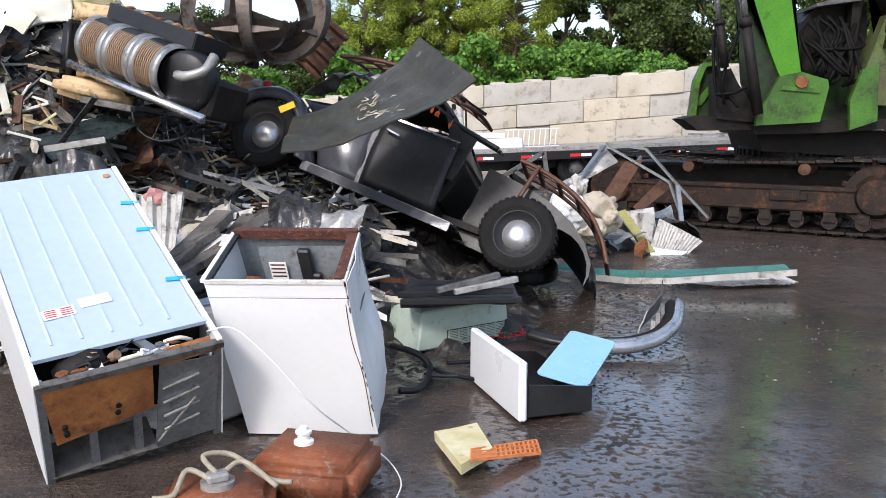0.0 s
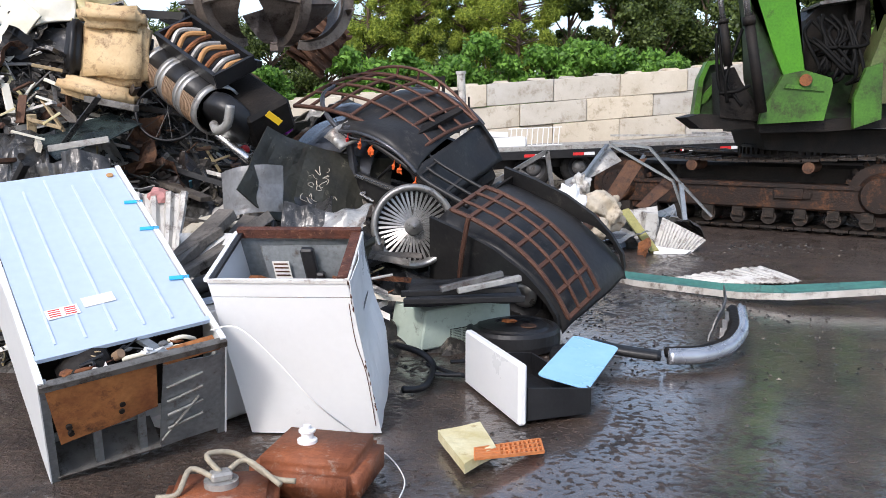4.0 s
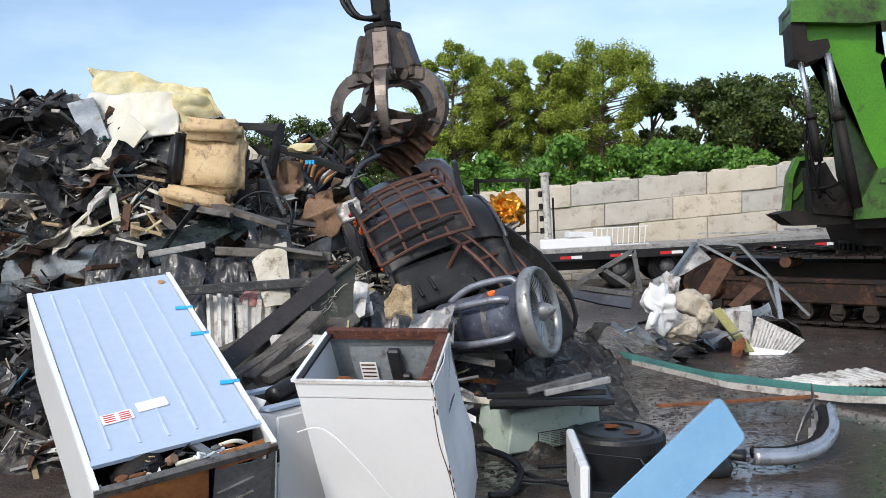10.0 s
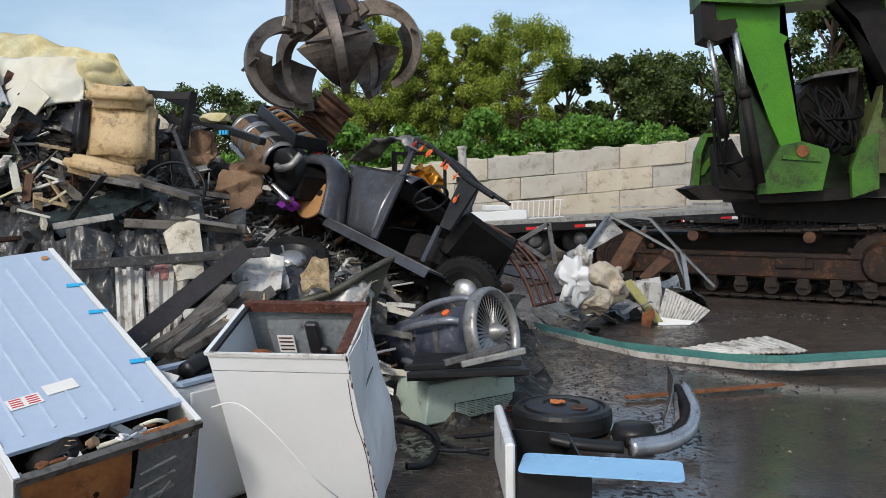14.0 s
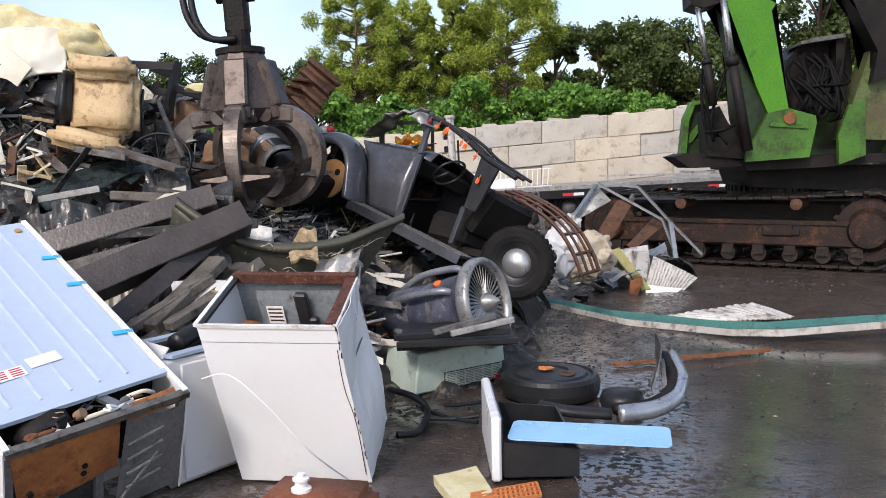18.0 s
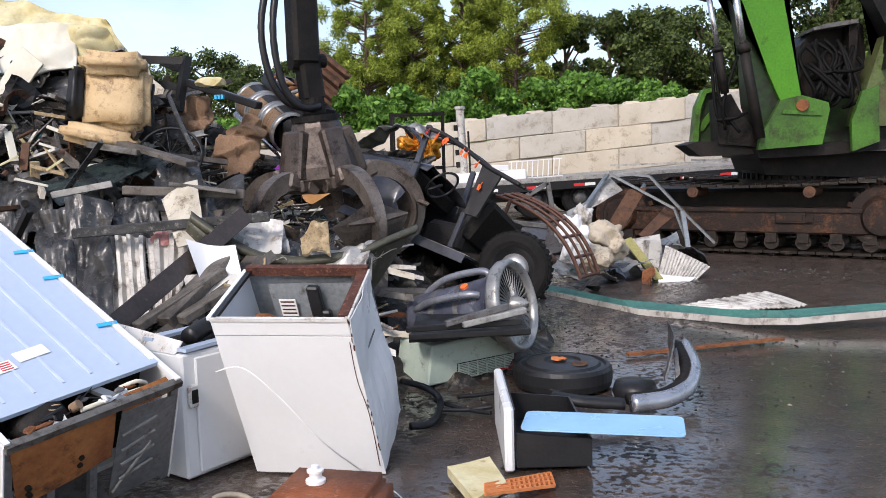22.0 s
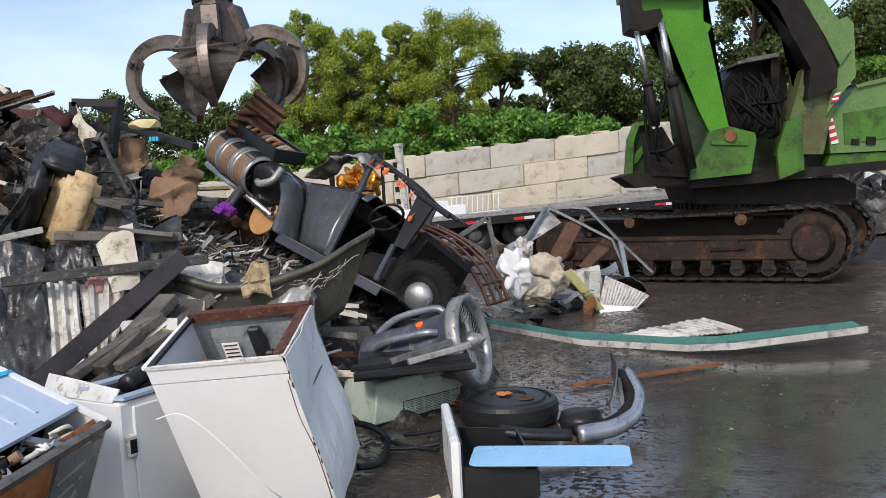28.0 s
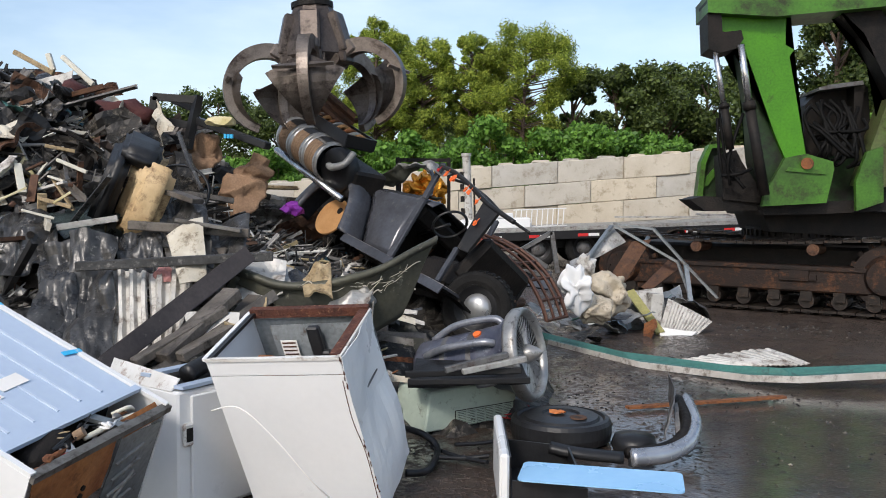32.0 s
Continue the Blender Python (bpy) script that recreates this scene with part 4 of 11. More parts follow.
    slab(bm, [(3.696, 12.400, 4.611), (4.283, 12.400, 4.731), (6.608, 12.400, 4.800), (6.617, 12.400, 4.471), (4.683, 12.400, 4.285), (3.708, 12.400, 4.341)], 0.9)
    part("upper_beam", bm, "greendirty", e, "green upper beam with a dark underside")
    bm = bmesh.new()
    slab(bm, [(3.704, 12.450, 4.528), (3.745, 12.450, 3.834), (3.929, 12.450, 3.778), (4.152, 12.450, 3.843), (4.250, 12.450, 3.978), (4.212, 12.450, 4.102), (3.940, 12.450, 4.071), (3.906, 12.450, 4.520)], 0.6)
    part("cylinder_lug", bm, "grease", e)
    bm = bmesh.new()
    cyl(bm, (3.858, 12.500, 3.796), (3.999, 12.500, 3.047), 0.040, seg=16)
    part("piston_rod", bm, "chrome", e, "polished piston rod", smooth=True)
    bm = bmesh.new()
    cyl(bm, (3.999, 12.500, 3.047), (4.104, 12.500, 2.389), 0.060, seg=18)
    part("cylinder_barrel", bm, "grease", e, "oily black cylinder barrel", smooth=True)
    bm = bmesh.new()
    cyl(bm, (3.999, 12.500, 3.047), (4.008, 12.500, 2.988), 0.075, seg=18)
    part("cylinder_gland", bm, "grease", e, smooth=True)
    bm = bmesh.new()
    cyl(bm, (4.177, 12.350, 3.874), (4.306, 12.350, 3.071), 0.050, seg=16)
    part("piston_rod", bm, "chrome", e, "polished piston rod", smooth=True)
    bm = bmesh.new()
    cyl(bm, (4.306, 12.350, 3.071), (4.567, 12.350, 1.727), 0.075, seg=18)
    part("cylinder_barrel", bm, "grease", e, "oily black cylinder barrel", smooth=True)
    bm = bmesh.new()
    cyl(bm, (4.306, 12.350, 3.071), (4.329, 12.350, 2.951), 0.094, seg=18)
    part("cylinder_gland", bm, "grease", e, smooth=True)
    # cab front and step
    bm = bmesh.new()
    slab(bm, [(3.927, 13.500, 1.714), (3.985, 13.500, 2.262), (4.106, 13.500, 2.527), (4.310, 13.500, 2.553), (4.326, 13.500, 2.490), (4.150, 13.500, 2.471), (4.058, 13.500, 2.232), (4.020, 13.500, 1.718)], 0.3)
    part("front_guard", bm, "greendirty", e, "dented green front guard")
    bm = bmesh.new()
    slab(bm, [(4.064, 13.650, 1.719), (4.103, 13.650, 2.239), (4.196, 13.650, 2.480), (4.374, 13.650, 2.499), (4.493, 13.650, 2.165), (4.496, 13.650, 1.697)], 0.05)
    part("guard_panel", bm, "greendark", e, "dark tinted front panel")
    bm = bmesh.new()
    slab(bm, [(4.055, 13.600, 1.864), (4.098, 13.600, 2.026), (4.401, 13.600, 2.376), (4.426, 13.600, 2.311), (4.131, 13.600, 1.888)], 0.04)
    part("guard_strip", bm, "greendirty", e)
    bm = bmesh.new()
    slab(bm, [(3.644, 12.900, 1.663), (3.841, 12.900, 1.714), (4.765, 12.900, 1.684), (4.759, 12.900, 1.501), (3.886, 12.900, 1.485)], 1)
    part("front_step", bm, "grease", e)
    bm = bmesh.new()
    slab(bm, [(6.979, 12.950, 2.478), (7.237, 12.950, 2.615), (7.454, 12.950, 2.894), (7.932, 12.950, 2.978), (9.883, 12.950, 3.079), (9.874, 12.950, 1.862), (7.020, 12.950, 1.861)], 1.8)
    part("engine_house", bm, "greenpale", e, "faded green engine housing")
    bm = bmesh.new()
    slab(bm, [(7.047, 13.000, 1.844), (9.912, 13.000, 1.845), (9.911, 13.000, 1.657), (6.950, 13.000, 1.636)], 1.8)
    part("house_skirt", bm, "greendirty", e)
    bm = bmesh.new()
    slab(bm, [(7.425, 12.900, 2.907), (7.902, 12.900, 2.999), (9.845, 12.900, 3.117), (9.845, 12.900, 3.056), (7.901, 12.900, 2.930), (7.442, 12.900, 2.854)], 1.9)
    part("house_top", bm, "greenpale", e)
    bm = bmesh.new()
    slab(bm, [(7.233, 12.930, 2.473), (7.867, 12.930, 2.549), (8.504, 12.930, 2.591), (8.497, 12.930, 2.114), (7.241, 12.930, 1.990)], 0.03)
    part("side_hatch", bm, "greendirty", e)
    bm = bmesh.new()
    slab(bm, [(7.341, 12.910, 2.072), (7.470, 12.910, 2.066), (7.468, 12.910, 1.978), (7.340, 12.910, 1.984)], 0.03)
    part("latch", bm, "grease", e)
    bm = bmesh.new()
    slab(bm, [(7.589, 12.910, 2.095), (7.736, 12.910, 2.088), (7.734, 12.910, 1.965), (7.587, 12.910, 1.972)], 0.03)
    part("latch", bm, "grease", e)
    bm = bmesh.new()
    slab(bm, [(6.942, 12.920, 2.390), (7.052, 12.920, 2.411), (7.060, 12.920, 2.358), (6.950, 12.920, 2.337)], 0.015)
    part("warning_stripe", bm, "white", e)
    bm = bmesh.new()
    slab(bm, [(6.959, 12.920, 2.328), (7.060, 12.920, 2.358), (7.068, 12.920, 2.305), (6.967, 12.920, 2.284)], 0.015)
    part("warning_stripe", bm, "red", e)
    bm = bmesh.new()
    slab(bm, [(6.967, 12.920, 2.275), (7.077, 12.920, 2.296), (7.085, 12.920, 2.252), (6.975, 12.920, 2.222)], 0.015)
    part("warning_stripe", bm, "white", e)
    bm = bmesh.new()
    slab(bm, [(6.984, 12.920, 2.221), (7.085, 12.920, 2.243), (7.093, 12.920, 2.190), (6.992, 12.920, 2.168)], 0.015)
    part("warning_stripe", bm, "red", e)
    bm = bmesh.new()
    slab(bm, [(6.992, 12.920, 2.160), (7.102, 12.920, 2.189), (7.110, 12.920, 2.136), (7.000, 12.920, 2.107)], 0.015)
    part("warning_stripe", bm, "white", e)
    bm = bmesh.new()
    slab(bm, [(7.000, 12.920, 2.107), (7.110, 12.920, 2.128), (7.118, 12.920, 2.075), (7.017, 12.920, 2.053)], 0.015)
    part("warning_stripe", bm, "red", e)
    bm = bmesh.new()
    slab(bm, [(7.017, 12.920, 2.044), (7.127, 12.920, 2.074), (7.135, 12.920, 2.021), (7.025, 12.920, 2.000)], 0.015)
    part("warning_stripe", bm, "white", e)
    bm = bmesh.new()
    slab(bm, [(6.978, 12.720, 2.767), (7.077, 12.720, 2.788), (7.058, 12.720, 2.755), (6.968, 12.720, 2.733)], 0.015)
    part("warning_stripe", bm, "white", e)
    bm = bmesh.new()
    slab(bm, [(6.968, 12.720, 2.733), (7.067, 12.720, 2.754), (7.048, 12.720, 2.712), (6.949, 12.720, 2.699)], 0.015)
    part("warning_stripe", bm, "red", e)
    bm = bmesh.new()
    slab(bm, [(6.949, 12.720, 2.699), (7.048, 12.720, 2.712), (7.039, 12.720, 2.678), (6.931, 12.720, 2.666)], 0.015)
    part("warning_stripe", bm, "white", e)
    bm = bmesh.new()
    slab(bm, [(6.931, 12.720, 2.666), (7.039, 12.720, 2.678), (7.029, 12.720, 2.644), (6.912, 12.720, 2.632)], 0.015)
    part("warning_stripe", bm, "red", e)
    bm = bmesh.new()
    slab(bm, [(5.535, 13.400, 2.262), (5.553, 13.400, 3.141), (5.764, 13.400, 3.374), (6.418, 13.400, 3.498), (6.519, 13.400, 3.413), (6.608, 13.400, 2.473), (6.424, 13.400, 1.902), (6.033, 13.400, 2.021), (6.012, 13.400, 2.266)], 0.9)
    part("valve_block", bm, "grease", e, "black hydraulic valve block")
    bm = bmesh.new()
    slab(bm, [(5.584, 13.000, 3.356), (5.747, 13.000, 3.401), (6.246, 13.000, 3.467), (6.262, 13.000, 3.406), (5.772, 13.000, 3.340), (5.591, 13.000, 3.313)], 0.9)
    part("cover_plate", bm, "grey", e)
    bm = bmesh.new()
    slab(bm, [(6.165, 13.100, 3.461), (6.320, 13.100, 3.428), (6.253, 13.100, 2.614), (6.171, 13.100, 2.618)], 0.4)
    part("valve_housing", bm, "grease", e)
    bm = bmesh.new()
    slab(bm, [(4.860, 13.200, 1.463), (5.835, 13.200, 1.475), (7.353, 13.200, 1.477), (7.567, 13.200, 1.357), (7.562, 13.200, 1.122), (7.401, 13.200, 1.040), (4.969, 13.200, 1.171)], 1.9)
    part("turret_base", bm, "grease", e, "grease-black turret base above the tracks")
    rng = random.Random(5)
    ends = (((5.483, 13.100, 3.105), (5.508, 13.000, 2.307)), ((5.620, 13.100, 3.143), (5.687, 13.000, 2.254)), ((5.757, 13.100, 3.181), (5.823, 13.000, 2.248)), ((5.891, 13.100, 3.087), (5.914, 12.900, 2.280)), ((6.030, 13.100, 3.169), (5.929, 12.900, 2.148)), ((6.164, 13.100, 3.075), (5.821, 12.900, 2.154)), ((5.478, 13.000, 2.831), (6.114, 12.900, 2.314)), ((5.515, 13.000, 2.568), (6.203, 13.000, 2.886)))
    for a, b in ends:
        for s in range(2):
            bm = bmesh.new()
            a2, b2 = Vector(a) + Vector((rng.uniform(-.08, .08), 0, 0)), Vector(b) + Vector((rng.uniform(-.08, .08), 0, 0))
            tube(bm, [a2, a2.lerp(b2, 0.3) + Vector((rng.uniform(-.2, .2), -0.15, 0)), a2.lerp(b2, 0.75) + Vector((rng.uniform(-.2, .2), -0.2, -0.1)), b2], 0.028, 7)
            part("hydraulic_hose", bm, "hose", e, smooth=True)
    for a, b, c in (((4.005, 12.700, 3.033), (4.075, 12.600, 2.261), (4.328, 12.500, 1.823)), ((3.973, 12.700, 2.866), (4.025, 12.600, 2.078), (4.281, 12.600, 1.956)), ((4.315, 12.600, 2.923), (4.085, 12.500, 2.254), (4.148, 12.600, 1.878)), ((4.022, 12.600, 2.011), (4.250, 12.500, 2.037), (4.460, 12.600, 2.116))):
        bm = bmesh.new()
        tube(bm, [a, b, c], 0.025, 7)
        part("hydraulic_hose", bm, "hose", e, smooth=True)
    bm = bmesh.new()
    slab(bm, [(4.079, 12.850, 2.338), (4.310, 12.850, 2.404), (4.435, 12.850, 2.175), (4.749, 12.850, 1.753), (4.744, 12.850, 1.605), (4.134, 12.850, 1.663)], 0.5)
    part("swivel_block", bm, "grease", e)


build_excavator()

# ---- scrap heap ----
def heap_z(x, y):
    """Height of the heap's core."""
    h = float(np.interp(x, (-9.5, -4.0, -2.9, -2.5, -2.0, -0.9, -0.3, 0.4, 1.1), (3.05, 3.05, 2.5, 1.9, 1.3, 1.15, 0.85, 0.40, 0.0)))
    u = max(0.0, min(1.0, (y - 5.0) / 3.4))
    v = max(0.0, min(1.0, (12.5 - y) / 2.5))
    return max(0.0, h * (u * u * (3 - 2 * u)) * v) * (0.86 + 0.22 * noise.noise(Vector((x * 0.7, y * 0.7, 3)))) - 0.05


def build_heap():
    bm = bmesh.new()
    nx, ny = 130, 100
    grid = []
    for j in range(ny + 1):
        row = []
        for i in range(nx + 1):
            x, y = -9.5 + 11.5 * i / nx, 4.9 + 7.8 * j / ny
            z = heap_z(x, y)
            p = Vector((x, y, z))
            k = 0.16 * noise.noise(p * 3.1) + 0.10 * noise.noise(p * 7.3) + 0.05 * noise.noise(p * 15)
            row.append(bm.verts.new((x, y, z + (k if z > 0.03 else -0.05))))
        grid.append(row)
    for j in range(ny):
        for i in range(nx):
            bm.faces.new((grid[j][i], grid[j][i + 1], grid[j + 1][i + 1], grid[j + 1][i]))
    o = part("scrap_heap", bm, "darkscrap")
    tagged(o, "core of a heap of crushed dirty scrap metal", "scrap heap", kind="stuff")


build_heap()


# ---- appliances ----
def frame_pose(o, px, pz):
    """A pose at o with x towards px and z nearly towards pz."""
    o = Vector(o)
    x = (Vector(px) - o).normalized()
    z = Vector(pz) - o
    z = (z - x * z.dot(x)).normalized()
    y = z.cross(x)
    m = Matrix((x, y, z)).transposed().to_4x4()
    m.translation = o
    return m


def build_washer():
    w, d, h = 0.68, 0.62, 0.88
    base = frame_pose((-1.001, 4.278, 0.000), (-0.334, 4.261, 0.000), (-1.097, 4.060, 0.842))
    t = thing("washing_machine", base, "white enamelled washer cabinet, open on top, rusty rim", "washing machine")
    bm = bmesh.new()
    quad_sheet(bm, (0, 0, 0), (w, 0, 0), (w, 0, h - 0.09), (0, 0, h - 0.09), 10, 10, 0.004, 0.006, 2.2)
    part("front_panel", bm, "white", t, smooth=False)
    bm = bmesh.new()
    box(bm, (w / 2, 0.002, h - 0.045), (w + 0.004, 0.012, 0.085), bevel=0.004)
    part("front_strip", bm, "white", t)
    bm = bmesh.new()
    quad_sheet(bm, (w, 0, 0), (w, d, 0), (w, d, h), (w, 0, h), 12, 12, 0.004, 0.03, 2.6)
    part("side_panel", bm, "white", t, "dented white side panel")
    bm = bmesh.new()
    quad_sheet(bm, (0, d, 0), (0, 0, 0), (0, 0, h), (0, d, h), 8, 8, 0.004, 0.01, 2.6)
    part("side_panel", bm, "white", t)
    bm = bmesh.new()
    quad_sheet(bm, (w, d, 0), (0, d, 0), (0, d, h), (w, d, h), 8, 8, 0.004, 0.01, 2.6)
    part("back_panel", bm, "galv", t)
    for a, b, mm in (((0, d, h), (w, d, h), "rimrust"), ((w, d, h), (w, 0.0, h), "whiterust"), ((0.02, 0, h), (0.02, d, h), "plastic"), ((-0.008, 0, h), (-0.008, d, h), "white"), ((w - 0.025, d, h - 0.012), (w - 0.025, 0.02, h - 0.012), "rimrust"), ((0, 0.0, h), (w, 0.0, h), "whiterust")):
        bm = bmesh.new()
        beam(bm, a, b, 0.05 if mm == "rimrust" else 0.022, 0.05 if mm == "rimrust" else 0.016)
        part("rim", bm, mm, t, "rust-eaten top rim" if mm == "rimrust" else "")
    bm = bmesh.new()
    quad_sheet(bm, (0.16, d - 0.16, h - 0.24), (w - 0.05, d - 0.14, h - 0.24), (w - 0.05, d - 0.10, h - 0.03), (0.14, d - 0.12, h - 0.03), 6, 4, 0.006, 0.01)
    part("inner_bulkhead", bm, "galv", t, "grey galvanised inner panel")
    bm = bmesh.new()
    box(bm, (0.40, d - 0.17, h - 0.13), (0.07, 0.05, 0.22), bevel=0.01)
    box(bm, (0.45, d - 0.19, h - 0.2), (0.05, 0.05, 0.1), bevel=0.01)
    part("motor_bracket", bm, "plastic", t)
    bm = bmesh.new()
    box(bm, (0.24, d - 0.165, h - 0.15), (0.09, 0.004, 0.10))
    lab = part("warning_label", bm, "paper", t, "small white paper label with red print")
    for k in range(4):
        bm = bmesh.new()
        box(bm, (0.24, d - 0.168, h - 0.115 - 0.022 * k), (0.075, 0.002, 0.008))
        part("print_bar", bm, "rustdark", lab)
    bm = bmesh.new()
    box(bm, (w / 2, d / 2, h - 0.30), (w - 0.02, d - 0.02, 0.01))
    part("tub_shelf", bm, "grey", t)
    rng = random.Random(3)
    bm = bmesh.new()
    for k in range(26):
        lump(bm, (rng.uniform(0.1, w - 0.08), rng.uniform(0.08, d - 0.2), h - 0.27 + rng.uniform(0, 0.09)), (rng.uniform(.04, .13), rng.uniform(.04, .1), rng.uniform(.03, .07)), 0.3, 1, 2, k, (rng.uniform(0, 90), 0, rng.uniform(0, 180)))
    o = part("debris", bm, "rust", t, "rusty scraps and dirt inside")
    rng = random.Random(8)
    for k in range(14):
        bm = bmesh.new()
        lump(bm, (rng.uniform(0.1, w - 0.1), rng.uniform(0.12, d - 0.2), h - 0.22 + rng.uniform(0, 0.06)), (rng.uniform(.05, .16), rng.uniform(.05, .12), rng.uniform(.03, .08)), 0.4, 1, 3, k)
        part("loose_debris", bm, rng.choice(("rust", "grey", "plastic", "rustdark", "galv", "lightmetal")), t)
    for k in range(26):
        bm = bmesh.new()
        u = rng.random()
        lump(bm, (w + rng.uniform(-0.004, 0.004), rng.choice((-0.002, d * rng.random())) if u < 0.45 else -0.002, h - 0.01 if u < 0.45 else rng.uniform(0.03, h)), (rng.uniform(.003, .010), rng.uniform(.006, .02), rng.uniform(.008, .04)), 0.5, 1, 4, k)
        part("rust_flake", bm, "rimrust", t)
    for a, b, c in (((0.53, -0.005, 0.70), (0.58, -0.006, 0.35), (0.655, -0.006, 0.02)),):
        bm = bmesh.new()
        tube(bm, [(0.665, -0.003, 0.76), (0.655, -0.003, 0.55), (0.672, -0.003, 0.35), (0.66, -0.003, 0.05)], 0.0022, 5)
        part("rust_line", bm, "rimrust", t)
    lean = Matrix.Identity(4)
    lean[0][2] = -0.155
    for o in t.children_recursive:
        o.data.transform(lean)
    turned = base @ pose(0.34, 0.3, 0, 0, 0, -4) @ Matrix.Translation((-0.34, -0.3, 0))
    moves(t, [(0.0, base), (9.6, base), (10.4, base @ pose(0.34, 0.3, 0, 0, 0, -3) @ Matrix.Translation((-0.34, -0.3, 0))), (23.6, turned), (24.6, base @ pose(0.40, 0.3, 0.01, 0, -5, -7) @ Matrix.Translation((-0.34, -0.3, 0)))])
    return t


build_washer()


def build_second_washer():
    base = pose(-1.352, 4.206, 0.0, 0, 0, 54)
    t = thing("washing_machine", base, "white washer cabinet with open top, wedged behind the refrigerator", "washing machine")
    w, d, h = 0.66, 0.62, 0.655
    bm = bmesh.new()
    box(bm, (w / 2, d / 2, h / 2), (w, d, h), bevel=0.012)
    part("cabinet", bm, "white", t)
    bm = bmesh.new()
    box(bm, (w / 2 + 0.03, -0.012, h / 2), (w - 0.08, 0.02, h - 0.05), bevel=0.006)
    part("front_panel", bm, "white", t)
    bm = bmesh.new()
    box(bm, (0.05, -0.013, h - 0.22), (0.06, 0.03, 0.12), bevel=0.01)
    part("handle_recess", bm, "whiterust", t, "rust-stained handle recess")
    # near-black sheet laid over the closed box for the opening's dark inside
    bm = bmesh.new()
    quad_sheet(bm, (0.05, 0.06, h + 0.004), (w - 0.03, 0.06, h + 0.004), (w - 0.03, d - 0.04, h + 0.004), (0.05, d - 0.04, h + 0.004), 8, 8, 0.005, 0.004)
    part("open_top", bm, "grease", t, "dark sheet standing in for the open top")
    for y0, tilt in ((0.02, 0.0), (0.30, 0.03)):
        bm = bmesh.new()
        beam(bm, (0.02, y0, h + 0.02 + tilt), (w - 0.06, y0 + 0.05, h + 0.02 + tilt), 0.07, 0.018)
        part("fascia_rail", bm, "bluefilm", t, "pale bluish plastic rail")
    bm = bmesh.new()
    quad_sheet(bm, (0.0, 0.05, h), (0.05, 0.05, h + 0.06), (0.05, d, h + 0.10), (0.0, d, h), 3, 10, 0.006, 0.01)
    part("bent_flange", bm, "whiterust", t)
    bm = bmesh.new()
    tube(bm, [(0.16, 0.14, h + 0.05), (0.34, 0.19, h + 0.08), (0.56, 0.24, h + 0.06)], 0.05, 12)
    part("rubber_seal", bm, "plastic", t, "black rubber door seal", smooth=True)
    bm = bmesh.new()
    box(bm, (0.05, -0.024, h - 0.22), (0.04, 0.01, 0.07))
    part("latch_slot", bm, "grease", t)
    return t


build_second_washer()


